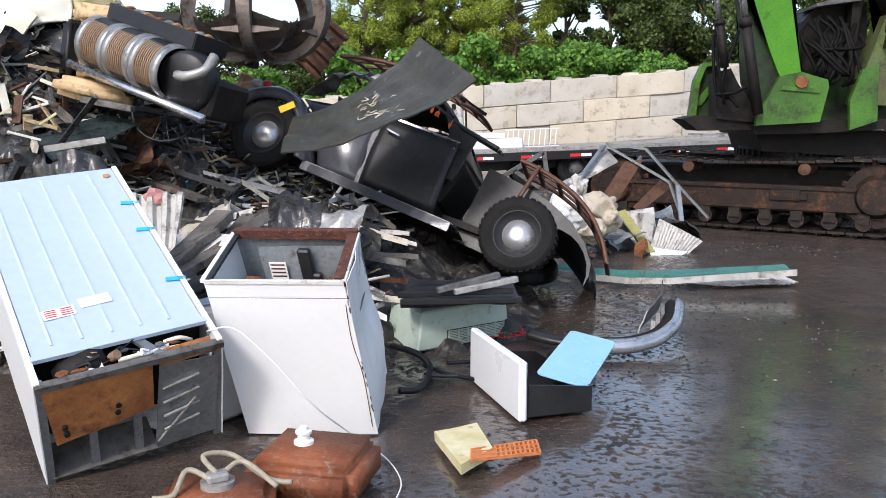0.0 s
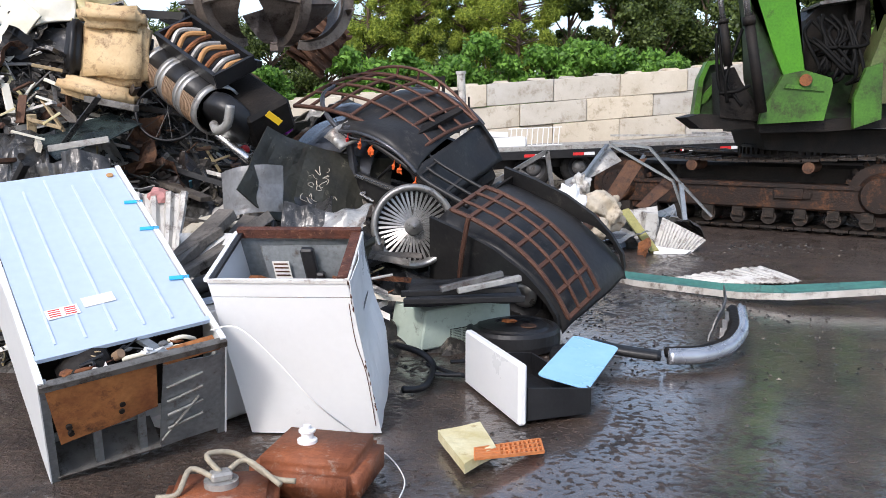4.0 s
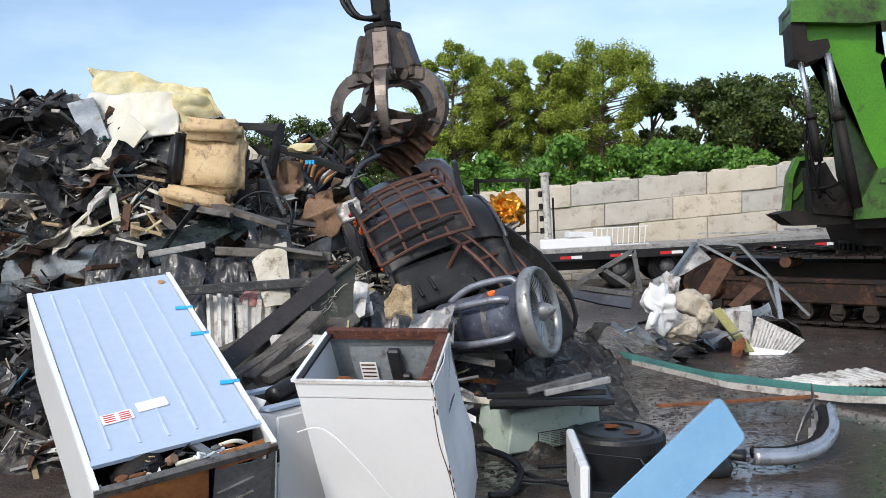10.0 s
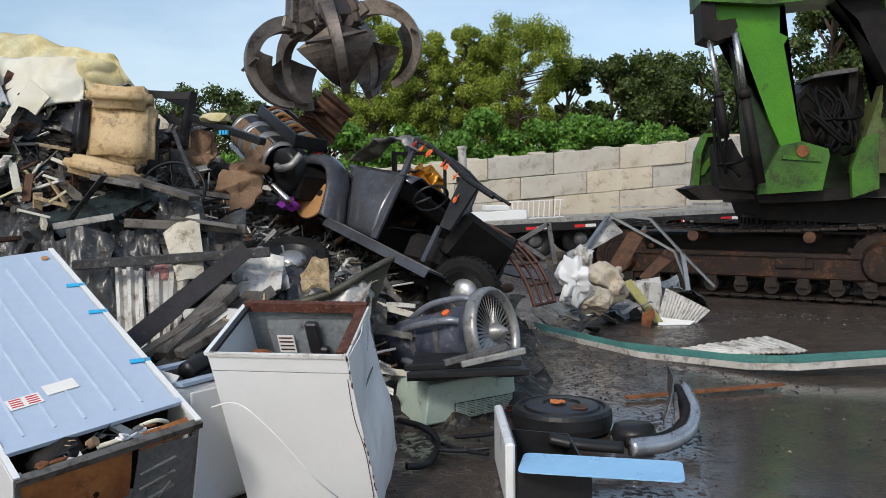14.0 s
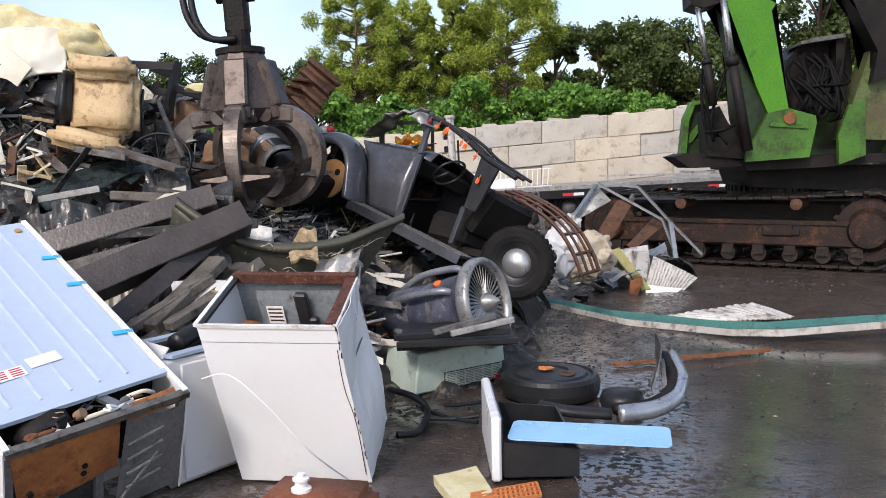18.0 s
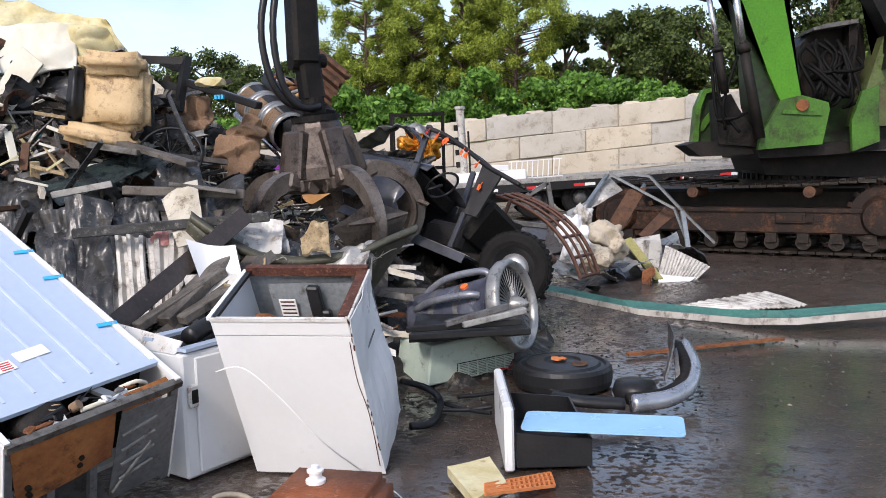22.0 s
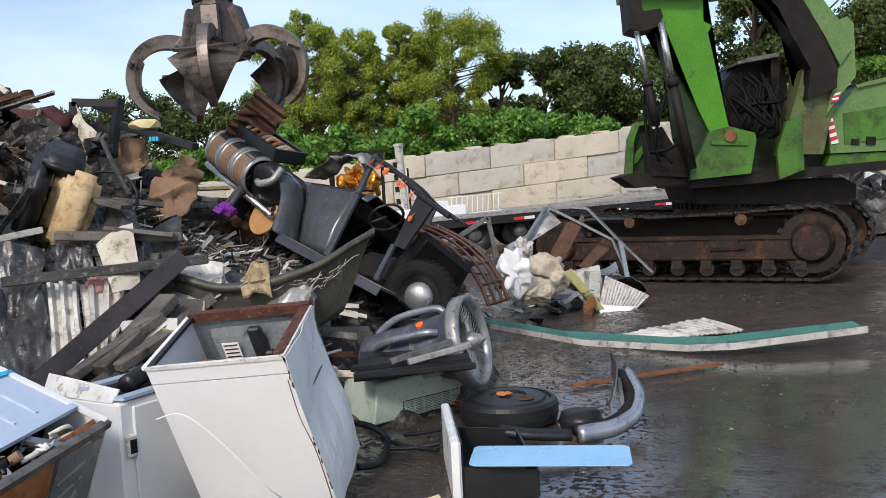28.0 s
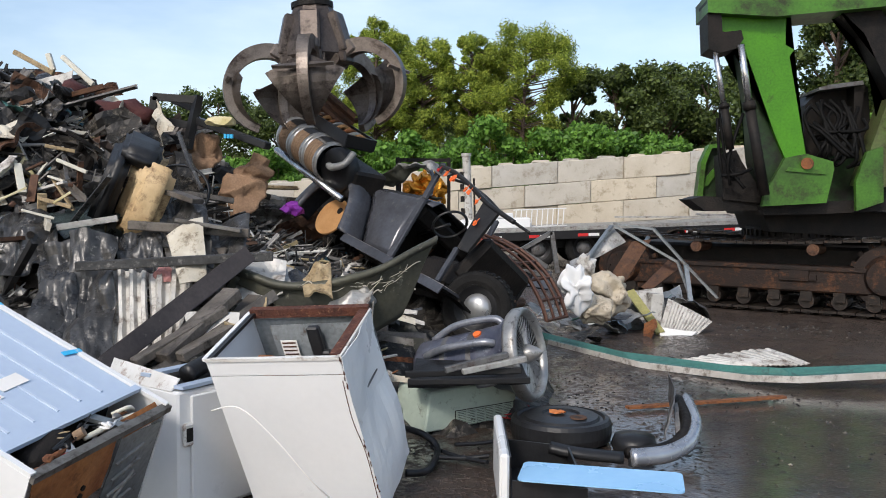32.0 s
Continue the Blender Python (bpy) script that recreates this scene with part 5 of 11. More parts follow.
def make_freezer():
    p_tl = Vector((-1.690, 3.420, 0.524))
    p_tr = Vector((-1.012, 3.860, 0.613))
    p_far = Vector((-2.148, 5.050, 1.313))
    x = (p_tr - p_tl).normalized()
    y = (p_far - p_tr)
    ln = y.length
    y = (y - x * y.dot(x)).normalized()
    z = x.cross(y)
    m = Matrix((x, y, z)).transposed().to_4x4()
    m.translation = p_tl
    w, h = (p_tr - p_tl).length, 0.60
    t = thing("refrigerator", m, "white refrigerator lying on its front, pale blue back, open rusty base", "refrigerator")
    bm = bmesh.new()
    quad_sheet(bm, (0.03, 0.18, -0.004), (w - 0.03, 0.18, -0.004), (w - 0.03, ln, -0.004), (0.03, ln, -0.004), 24, 12, 0.006, 0.004, 2, 0, 0)
    part("back_panel", bm, "bluefilm", t, "pale blue film-covered back panel")
    for k in range(5):
        bm = bmesh.new()
        beam(bm, (0.12 + 0.13 * k, 0.24, 0.001), (0.12 + 0.13 * k, ln - 0.05 - 0.1 * (k % 2), 0.001), 0.012, 0.008, (0, 0, 1))
        part("pressed_rib", bm, "bluefilmpale", t)
    bm = bmesh.new()
    beam(bm, (0.02, 0.165, 0.004), (w - 0.02, 0.165, 0.004), 0.035, 0.02)
    part("end_flange", bm, "bluefilm", t)
    for xx in (0.012, w - 0.012):
        bm = bmesh.new()
        beam(bm, (xx, 0, -0.002), (xx, ln, -0.002), 0.026, 0.02)
        part("edge_flange", bm, "white", t)
    for xx, mm in ((0.0, "white"), (w, "white")):
        bm = bmesh.new()
        quad_sheet(bm, (xx, 0, -h), (xx, ln, -h), (xx, ln, -0.01), (xx, 0, -0.01), 10, 6, 0.006, 0.004)
        part("side_panel", bm, mm, t)
    bm = bmesh.new()
    box(bm, (w / 2, ln / 2 + 0.10, -h + 0.02), (w - 0.02, ln - 0.22, 0.03))
    part("door_side", bm, "white", t)
    bm = bmesh.new()
    box(bm, (w / 2, 0.30, -h / 2), (w - 0.02, 0.02, h - 0.03))
    part("machine_bulkhead", bm, "grease", t, "dark compressor bulkhead")
    bm = bmesh.new()
    quad_sheet(bm, (0.06, 0.005, -0.37), (0.49, 0.005, -0.31), (0.49, 0.0, -0.02), (0.02, 0.0, -0.02), 10, 8, 0.006, 0.012)
    part("rusty_plate", bm, "rustplate", t, "orange rusted sheet metal plate")
    for p in ((0.10, -0.27), (0.105, -0.31), (0.33, -0.22), (0.325, -0.26)):
        bm = bmesh.new()
        cyl(bm, (p[0], -0.014, p[1]), (p[0], 0.012, p[1]), 0.013, seg=12)
        part("punched_hole", bm, "grease", t)
    rng = random.Random(31)
    for k in range(16):
        bm = bmesh.new()
        c = (rng.uniform(0.05, w - 0.05), rng.uniform(0.01, 0.13), rng.uniform(-0.03, 0.01))
        if k % 2:
            q = [Vector(c) + Vector((rng.uniform(-.09, .09), rng.uniform(-.03, .05), rng.uniform(-.01, .04))) for _ in range(3)]
            tube(bm, [c] + q, rng.choice((0.003, 0.004, 0.007)), 6)
            part("loose_wire", bm, rng.choice(("white", "copper", "plastic", "wood2", "red")), t)
        else:
            lump(bm, c, (rng.uniform(.03, .08), rng.uniform(.02, .05), 0.02), 0.4, 1, 3, k)
            part("rust_flake", bm, rng.choice(("rust", "rustplate", "grey")), t)
    bm = bmesh.new()
    quad_sheet(bm, (0.49, 0.01, -0.58), (w - 0.03, 0.01, -0.56), (w - 0.02, 0.0, -0.08), (0.52, 0.0, -0.06), 6, 6, 0.006, 0.006)
    g = part("grey_plate", bm, "galv", t, "ribbed grey steel plate")
    for k in range(4):
        bm = bmesh.new()
        beam(bm, (0.53, -0.006, -0.20 - 0.085 * k), (0.70, -0.006, -0.16 - 0.085 * k), 0.012, 0.008, (0, 0, 1))
        part("pressed_rib", bm, "lightmetal", g)
    bm = bmesh.new()
    beam(bm, (0.50, -0.006, -0.52), (0.68, -0.006, -0.30), 0.012, 0.008)
    part("pressed_rib", bm, "lightmetal", g)
    bm = bmesh.new()
    beam(bm, (0, 0.0, -0.015), (w, 0.0, -0.015), 0.04, 0.03)
    part("top_rail", bm, "galv2", t, "corroded rail with flaking paint")
    bm = bmesh.new()
    quad_sheet(bm, (0.52, -0.005, -0.06), (w - 0.03, -0.005, -0.05), (w - 0.05, 0.05, 0.0), (0.54, 0.05, -0.01), 6, 3, 0.006, 0.02)
    part("rusted_corner", bm, "rustplate", t)
    for p, q in (((0.02, 0.02, -h), (0.02, 0.02, 0)), ((w - 0.02, 0.02, -h), (w - 0.02, 0.02, -0.02)), ((0.22, 0.03, -h), (0.22, 0.05, -0.3)), ((0.42, 0.03, -h), (0.42, 0.05, -0.3))):
        bm = bmesh.new()
        beam(bm, p, q, 0.035, 0.03, (0, 1, 0))
        part("upright", bm, "galv", t)
    bm = bmesh.new()
    quad_sheet(bm, (0.03, 0.0, -h + 0.03), (0.50, 0.0, -h + 0.03), (0.50, 0.20, -h + 0.06), (0.03, 0.20, -h + 0.06), 10, 4, 0.01, 0.008)
    part("drip_tray", bm, "galv2", t, "stained white base tray")
    bm = bmesh.new()
    lathe(bm, [(0.001, 0.12), (0.06, 0.115), (0.095, 0.07), (0.10, 0.0), (0.10, -0.06), (0.07, -0.11), (0.001, -0.12)], 24, Matrix.Translation((0.22, 0.14, -0.10)) @ Matrix.Rotation(radians(70), 4, "Y"))
    c = part("compressor", bm, "grease", t, "black compressor with a white sticker", smooth=True)
    bm = bmesh.new()
    box(bm, (0.26, 0.06, -0.035), (0.07, 0.05, 0.004), (30, 0, 10))
    part("sticker", bm, "paper", c)
    for pts, r, mm in ((((0.10, 0.06, -0.08), (0.18, 0.08, -0.05), (0.16, 0.12, -0.10)), 0.008, "copper"), (((0.36, 0.07, -0.03), (0.45, 0.06, -0.02), (0.55, 0.08, -0.04), (0.66, 0.06, -0.03)), 0.012, "cream"), (((0.40, 0.05, -0.06), (0.50, 0.10, -0.02), (0.60, 0.05, -0.05)), 0.008, "lightmetal"), (((0.58, 0.12, -0.03), (0.64, 0.09, 0.0), (0.70, 0.10, -0.04)), 0.01, "cream")):
        bm = bmesh.new()
        tube(bm, pts, r, 8)
        part("pipe", bm, mm, t, smooth=True)
    bm = bmesh.new()
    cyl(bm, (0.34, 0.10, -0.03), (0.36, 0.08, 0.0), 0.022, seg=14)
    part("valve_cap", bm, "brassbar", t, "tan valve cap")
    bm = bmesh.new()
    box(bm, (0.50, 0.10, -0.02), (0.04, 0.17, 0.02), (0, 0, 25))
    part("clip", bm, "galv", t)
    for k, (cx, cy) in enumerate(((0.20, 0.46), (0.37, 0.50))):
        bm = bmesh.new()
        box(bm, (cx, cy, 0.006), (0.145, 0.075, 0.002), (0, 0, 3))
        lab = part("label", bm, "paper", t, "white paper label")
        for j in range(4):
            for i in range(2):
                if k == 0:
                    bm = bmesh.new()
                    box(bm, (cx - 0.035 + 0.07 * i, cy - 0.024 + 0.016 * j, 0.008), (0.05, 0.006, 0.002))
                    part("print_bar", bm, "red", lab)
    for yy in (0.55, 1.05, 1.35):
        bm = bmesh.new()
        beam(bm, (w - 0.09, yy, 0.006), (w + 0.006, yy - 0.02, 0.006), 0.03, 0.004)
        part("tape_strip", bm, "bluetape", t, "bright blue tape strip")
    bm = bmesh.new()
    cyl(bm, (w - 0.08, ln - 0.1, 0.0), (w - 0.08, ln - 0.1, 0.008), 0.02, seg=10)
    part("screw", bm, "wood", t)
    dy = Vector((-0.115, 0.01, 0.0))
    pivot = p_tr

    def sh(a, b, c, turn=0.0):
        return Matrix.Translation(pivot + Vector((a, b, c))) @ Matrix.Rotation(radians(turn), 4, "Z") @ Matrix.Translation(-pivot) @ m

    moves(t, [(0.0, m), (9.4, m), (9.7, sh(-0.10, 0.0, -0.01, 3)), (10.0, sh(-0.17, 0.0, -0.01, 4)), (10.5, sh(-0.14, 0.0, -0.02, 9)), (13.0, sh(-0.12, 0.0, -0.02, 10)), (19.0, sh(-0.14, 0.0, -0.01, 12.5)), (21.2, sh(-0.135, 0.0, -0.01, 12)), (22.2, sh(-0.27, 0.0, 0.02, 21)), (23.0, sh(-0.36, 0.0, 0.05, 29)), (24.0, sh(-0.30, 0.0, 0.06, 33)), (25.0, sh(-0.29, 0.0, 0.05, 36)), (32.0, sh(-0.27, 0.0, 0.07, 38))])
    return t


M["rustplate"] = mat("orange_rusted_plate", (0.42, 0.175, 0.055), (0.19, 0.065, 0.024), 0.75, 0.0, 2.6, 0.25, 40, (0.06, 0.025, 0.014), 0.35)
make_freezer()

# ---- old black car with a roof rack ----
WB = 2.52


def skin(bm, rows, thick=0.012, dent=0.0, freq=3.0):
    """A sheet through rows of points, with thickness and soft dents."""
    grid = [[bm.verts.new(Vector(p) + dent * noise.noise_vector(Vector(p) * freq)) for p in row] for row in rows]
    for a, b in zip(grid, grid[1:]):
        for j in range(len(a) - 1):
            bm.faces.new((a[j], a[j + 1], b[j + 1], b[j]))
    bmesh.ops.recalc_face_normals(bm, faces=bm.faces[:])
    bmesh.ops.solidify(bm, geom=bm.faces[:], thickness=thick)
    return bm


def smooth_line(pts, n):
    """n + 1 points along a Catmull-Rom curve through pts."""
    pts = [Vector(p) for p in pts]
    out = []
    for k in range(n + 1):
        s = k / n * (len(pts) - 1)
        i = min(int(s), len(pts) - 2)
        t = s - i
        a, b, c, d = pts[max(i - 1, 0)], pts[i], pts[i + 1], pts[min(i + 2, len(pts) - 1)]
        out.append(0.5 * ((2 * b) + (c - a) * t + (2 * a - 5 * b + 4 * c - d) * t * t + (3 * b - a - 3 * c + d) * t ** 3))
    return out


def mudguard(bm, near, side=1, width=0.30):
    """A swelling front mudguard: a turned lip round the wheel opening, a full crown, then in to the body."""
    crest = smooth_line(((-0.56, 0, -0.10), (-0.54, 0, 0.10), (-0.40, 0, 0.36), (-0.12, 0, 0.50), (0.12, 0, 0.45), (0.30, 0, 0.28), (0.42, 0, 0.06), (0.50, 0, -0.10)), 26)
    lip = smooth_line(((-0.40, 0, -0.12), (-0.38, 0, 0.08), (-0.27, 0, 0.27), (-0.06, 0, 0.355), (0.13, 0, 0.31), (0.26, 0, 0.17), (0.33, 0, 0.02), (0.37, 0, -0.10)), 26)
    rows = []
    for c, l in zip(crest, lip):
        row = []
        for u, y in ((-0.04, 0.03), (0.0, 0.0), (0.16, -0.022), (0.42, -0.030), (0.70, -0.005), (0.90, 0.05), (1.0, 0.12), (0.97, 0.21), (0.90, width)):
            p = l.lerp(c, u)
            row.append((p.x, near + side * y, p.z))
        rows.append(row)
    return skin(bm, rows, 0.01, 0.012, 4.0)


def build_car():
    car = thing("vintage_car", Matrix.Identity(4), "crushed black vintage car on the heap, doors torn off", "car")
    tail_end = thing("vintage_saloon", Matrix.Identity(4), "rear wheels and axle of the crushed black car", "car")
    rump = thing("car_tail_shell", Matrix.Identity(4), "dented black tail shell of the old car", "car body")
    roof_t = thing("car_roof", Matrix.Identity(4), "dented black roof torn from the old car", "car roof")
    door = thing("loose_side_door", Matrix.Identity(4), "scuffed black car door with chrome handle", "car door")
    wing = thing("front_mudguard", Matrix.Identity(4), "rounded grey-black front mudguard with a bare wooden disc", "mudguard")
    ladder = thing("tail_ladder", Matrix.Identity(4), "curved rusty brown ladder bars over the car's tail", "ladder")
    rack_t = thing("roof_rack", Matrix.Identity(4), "rusty brown welded roof rack with curved bars", "roof rack")
    # scuttle sides between the mudguard and the door post
    for y, s in ((0.10, -1), (1.16, 1)):
        left = smooth_line(((0.02, 0, 0.53), (0.16, 0, 0.44), (0.32, 0, 0.27), (0.43, 0, 0.08), (0.48, 0, -0.08)), 10)
        rows = []
        for i in range(11):
            v = i / 10
            a, b = left[i], Vector((0.85 + 0.09 * v, 0, 0.64 - 0.70 * v))
            rows.append([(a.lerp(b, u / 8).x, y + s * (0.055 * math.sin(math.pi * u / 8) * math.sin(math.pi * (0.1 + 0.8 * v)) + 0.03 * math.sin(math.pi * v) - 0.05 * (1 - v) ** 3), a.lerp(b, u / 8).z) for u in range(9)])
        bm = bmesh.new()
        skin(bm, rows, 0.012, 0.014, 4)
        part("side_panel", bm, "carbody", car, "scuffed grey-black body side", smooth=True)
        for p, q, w in (((0.935, y, -0.06), (0.86, y, 0.60), 0.075), ((0.86, y, 0.60), (0.76, y + 0.03, 1.02), 0.06), ((1.64, y + 0.01, -0.06), (1.60, y + 0.02, 0.30), 0.05)):
            bm = bmesh.new()
            beam(bm, p, q, w, 0.045, (0, 1, 0))
            bmesh.ops.bevel(bm, geom=bm.edges[:], offset=0.008, segments=1, affect="EDGES")
            part("door_post", bm, "carbody", car)
    # scuttle top and torn screen surround
    rows = []
    for x, z in ((0.0, 0.50), (0.22, 0.565), (0.45, 0.61), (0.66, 0.64), (0.86, 0.645)):
        rows.append([(x + 0.10 * (v * v), 0.63 + 0.50 * v, z + 0.07 * (1 - v * v) - (0.06 * max(0, abs(v) - 0.8) / 0.2)) for v in [k / 7 - 1 for k in range(15)]])
    bm = bmesh.new()
    skin(bm, rows, 0.012, 0.03, 3)
    part("scuttle", bm, "carbody", car, "dented grey-black scuttle", smooth=True)
    bm = bmesh.new()
    tube(bm, [(0.86, 0.14, 0.66), (0.70, 0.18, 0.86), (0.42, 0.26, 0.98), (0.24, 0.45, 1.02), (0.20, 0.66, 1.02)], 0.022, 8)
    part("screen_frame", bm, "carbody", car, "bent windscreen frame", smooth=True)
    rng = random.Random(31)
    for k, (p, q) in enumerate((((0.06, 0.22, 0.60), (0.22, 0.22, 0.92)), ((0.22, 0.22, 0.90), (0.46, 0.30, 1.02)), ((0.40, 0.30, 0.62), (0.66, 0.34, 0.72)), ((0.66, 0.10, 0.98), (0.84, 0.10, 0.90)))):
        p, q = Vector(p), Vector(q)
        w = Vector((0.05, 0.10, 0.05))
        bm = bmesh.new()
        quad_sheet(bm, p - w, q - w, q + w, p + w, 12, 6, 0.006, 0.07, 7.0, seed=k * 3.1)
        part("torn_lining", bm, "lightmetal" if k % 2 else "olive", car, "ragged torn edge of sheet metal", smooth=True)
    # floor, firewall, far side, seat, wheel
    bm = bmesh.new()
    quad_sheet(bm, (0.3, 0.12, -0.12), (2.0, 0.12, -0.12), (2.0, 1.15, -0.12), (0.3, 1.15, -0.12), 16, 6, 0.02, 0.04, 2)
    part("floor_pan", bm, "grease", car)
    bm = bmesh.new()
    quad_sheet(bm, (0.50, 0.14, -0.1), (0.50, 1.12, -0.1), (0.46, 1.12, 0.58), (0.46, 0.14, 0.58), 6, 6, 0.02, 0.03, 2)
    part("firewall", bm, "grease", car)
    bm = bmesh.new()
    prism(bm, [(0.92, -0.10), (1.66, -0.10), (1.64, 0.62), (0.86, 0.62)], 0.04, Matrix.Translation((0, 1.13, 0)))
    part("far_door", bm, "black", car, "shut black door of the far side")
    bm = bmesh.new()
    box(bm, (1.40, 0.66, 0.06), (0.46, 0.84, 0.30), (0, -8, 0), bevel=0.06)
    box(bm, (1.64, 0.66, 0.32), (0.14, 0.80, 0.48), (0, 14, 0), bevel=0.05)
    part("seat", bm, "grease", car, "black torn seat")
    bm = bmesh.new()
    lathe(bm, [(0.17, -0.012), (0.185, 0.0), (0.17, 0.012), (0.155, 0.0), (0.17, -0.012)], 24, pose(1.02, 0.42, 0.56, 0, -55, 0))
    cyl(bm, (1.02, 0.42, 0.56), (0.72, 0.42, 0.34), 0.018, seg=8)
    part("steering_wheel", bm, "plastic", car, smooth=True)
    bm = bmesh.new()
    box(bm, (0.80, 0.62, 0.50), (0.10, 0.86, 0.18), (0, 10, 0), bevel=0.03)
    part("dashboard", bm, "grease", car)
    # running board with ribs
    bm = bmesh.new()
    quad_sheet(bm, (0.46, -0.13, -0.10), (1.98, -0.13, -0.12), (1.98, 0.10, -0.10), (0.46, 0.10, -0.08), 20, 6, 0.02, 0.012, 3)
    part("running_board", bm, "carbody", car, "bent grey running board")
    bm = bmesh.new()
    quad_sheet(bm, (0.46, -0.135, -0.17), (1.98, -0.135, -0.19), (1.98, -0.13, -0.11), (0.46, -0.13, -0.09), 20, 3, 0.012, 0.012, 3)
    part("board_edge", bm, "carbody", car)
    for k in range(5):
        bm = bmesh.new()
        beam(bm, (0.48, -0.11 + 0.042 * k, -0.085 + 0.004 * k), (1.97, -0.11 + 0.042 * k, -0.105 + 0.004 * k), 0.016, 0.012)
        part("tread_strip", bm, "grey", car)
    # front mudguards, the near one a thing of its own
    bm = bmesh.new()
    mudguard(bm, -0.16)
    part("fender", bm, "carbody", wing, "rounded mudguard", smooth=True)
    bm = bmesh.new()
    mudguard(bm, 1.42, -1)
    part("fender", bm, "carbody", car, "rounded mudguard", smooth=True)
    bm = bmesh.new()
    lump(bm, (-0.40, -0.02, 0.45), (0.15, 0.10, 0.10), 0.05, 2, 1, 2)
    part("side_lamp", bm, "lightmetal", wing, "small chrome side lamp", smooth=True)
    bm = bmesh.new()
    lump(bm, (-0.31, -0.02, 0.48), (0.10, 0.085, 0.085), 0.03, 2, 1, 5)
    part("lamp_lens", bm, "red", wing, "red lamp lens", smooth=True)
    bm = bmesh.new()
    lathe(bm, [(0.001, 0.0), (0.05, 0.0), (0.205, 0.0), (0.21, -0.012), (0.205, -0.024), (0.001, -0.024)], 36, pose(-0.03, -0.02, 0.02, 90, 0, 0))
    d = part("wooden_disc", bm, "wood", wing, "round bare wooden disc in the wheel arch")
    bm = bmesh.new()
    cyl(bm, (0.04, -0.026, 0.11), (0.04, -0.018, 0.11), 0.035, seg=14)
    part("bolt_hole", bm, "grease", d)
    bm = bmesh.new()
    quad_sheet(bm, (-0.42, 0.16, -0.1), (0.42, 0.16, -0.1), (0.36, 0.16, 0.42), (-0.36, 0.16, 0.42), 6, 5, 0.012, 0.02, 3)
    part("inner_arch", bm, "grease", wing, "black inner wheel arch")
    bm = bmesh.new()
    cyl(bm, (0, 0.05, 0), (0, 1.25, 0), 0.05)
    part("axle", bm, "rustdark", car)
    # near door
    rows = []
    for i in range(13):
        u = i / 12
        rows.append([(0.96 + 0.76 * u - 0.06 * v, 0.085 - 0.05 * math.sin(math.pi * (0.15 + 0.85 * v)), -0.06 + 0.70 * v) for v in [k / 8 for k in range(9)]])
    bm = bmesh.new()
    skin(bm, rows, 0.03, 0.01, 3)
    part("outer_skin", bm, "black", door, smooth=True)
    bm = bmesh.new()
    beam(bm, (0.90, 0.055, 0.63), (1.68, 0.055, 0.63), 0.02, 0.02)
    part("chrome_trim", bm, "chrome", door, "chrome waist trim")
    bm = bmesh.new()
    tube(bm, [(1.02, 0.05, 0.50), (1.00, 0.01, 0.50), (1.14, 0.01, 0.48)], 0.013, 8)
    part("handle", bm, "chrome", door, "chrome handle")
    # roof: skin, gutter, rear quarters and back light frame
    prof = smooth_line(((0.66, 0, 0.98), (0.80, 0, 1.03), (1.00, 0, 1.06), (1.22, 0, 1.035), (1.40, 0, 0.96), (1.50, 0, 0.89)), 18)
    rows = []
    for i, p in enumerate(prof):
        rows.append([(p.x - 0.05 * (1 - v * v), 0.63 + 0.53 * v, p.z + 0.02 * (1 - v * v) - 0.035 * max(0, abs(v) - 0.85) / 0.15) for v in [k / 8 - 1 for k in range(17)]])
    bm = bmesh.new()
    skin(bm, rows, 0.014, 0.025, 2.5)
    part("roof_skin", bm, "black", roof_t, "dull black dented roof", smooth=True)
    for y in (0.095, 1.165):
        bm = bmesh.new()
        tube(bm, [(p.x, y, p.z - 0.035) for p in prof[::3]], 0.016, 7)
        part("gutter", bm, "carbody", roof_t, smooth=True)
        bm = bmesh.new()
        prism(bm, [(1.36, 0.95), (1.50, 0.86), (1.62, 0.75), (1.72, 0.60), (1.56, 0.58), (1.52, 0.70)], 0.03, Matrix.Translation((0, y + (0.02 if y < 0.5 else -0.02), 0)))
        part("rear_quarter", bm, "black", roof_t, "flat black rear quarter")
        bm = bmesh.new()
        tube(bm, [(0.66, y, 0.98), (0.82, y + 0.01, 0.94), (1.10, y + 0.01, 0.985), (1.36, y + 0.01, 0.95)], 0.012, 6)
        part("window_channel", bm, "carbody", roof_t, smooth=True)
    bm = bmesh.new()
    quad_sheet(bm, (1.47, 0.12, 0.88), (1.47, 1.14, 0.88), (1.72, 1.14, 0.58), (1.72, 0.12, 0.58), 12, 8, 0.014, 0.03, 2.5)
    part("back_panel", bm, "black", roof_t, "dented black back of the cabin", smooth=True)
    # cantrail slats over the doors, with ornaments hung along them
    for k, y in enumerate((0.12, 0.24, 0.36)):
        bm = bmesh.new()
        tube(bm, [(0.76, y, 0.985), (1.00, y, 0.965 + 0.012 * k), (1.30, y, 0.89 + 0.02 * k), (1.57, y, 0.80 + 0.02 * k), (1.80, y, 0.755 + 0.02 * k), (2.00, y, 0.72 + 0.02 * k)], 0.024 if k == 0 else 0.015, 8)
        part("cantrail", bm, "black", car, "thin black bent roof rail", smooth=True)
    for x, z in ((0.98, 0.975), (1.25, 0.915), (1.52, 0.83), (1.78, 0.77)):
        bm = bmesh.new()
        beam(bm, (x, 0.12, z), (x, 0.36, z + 0.02), 0.03, 0.01)
        part("rail_rung", bm, "black", car)
    bm = bmesh.new()
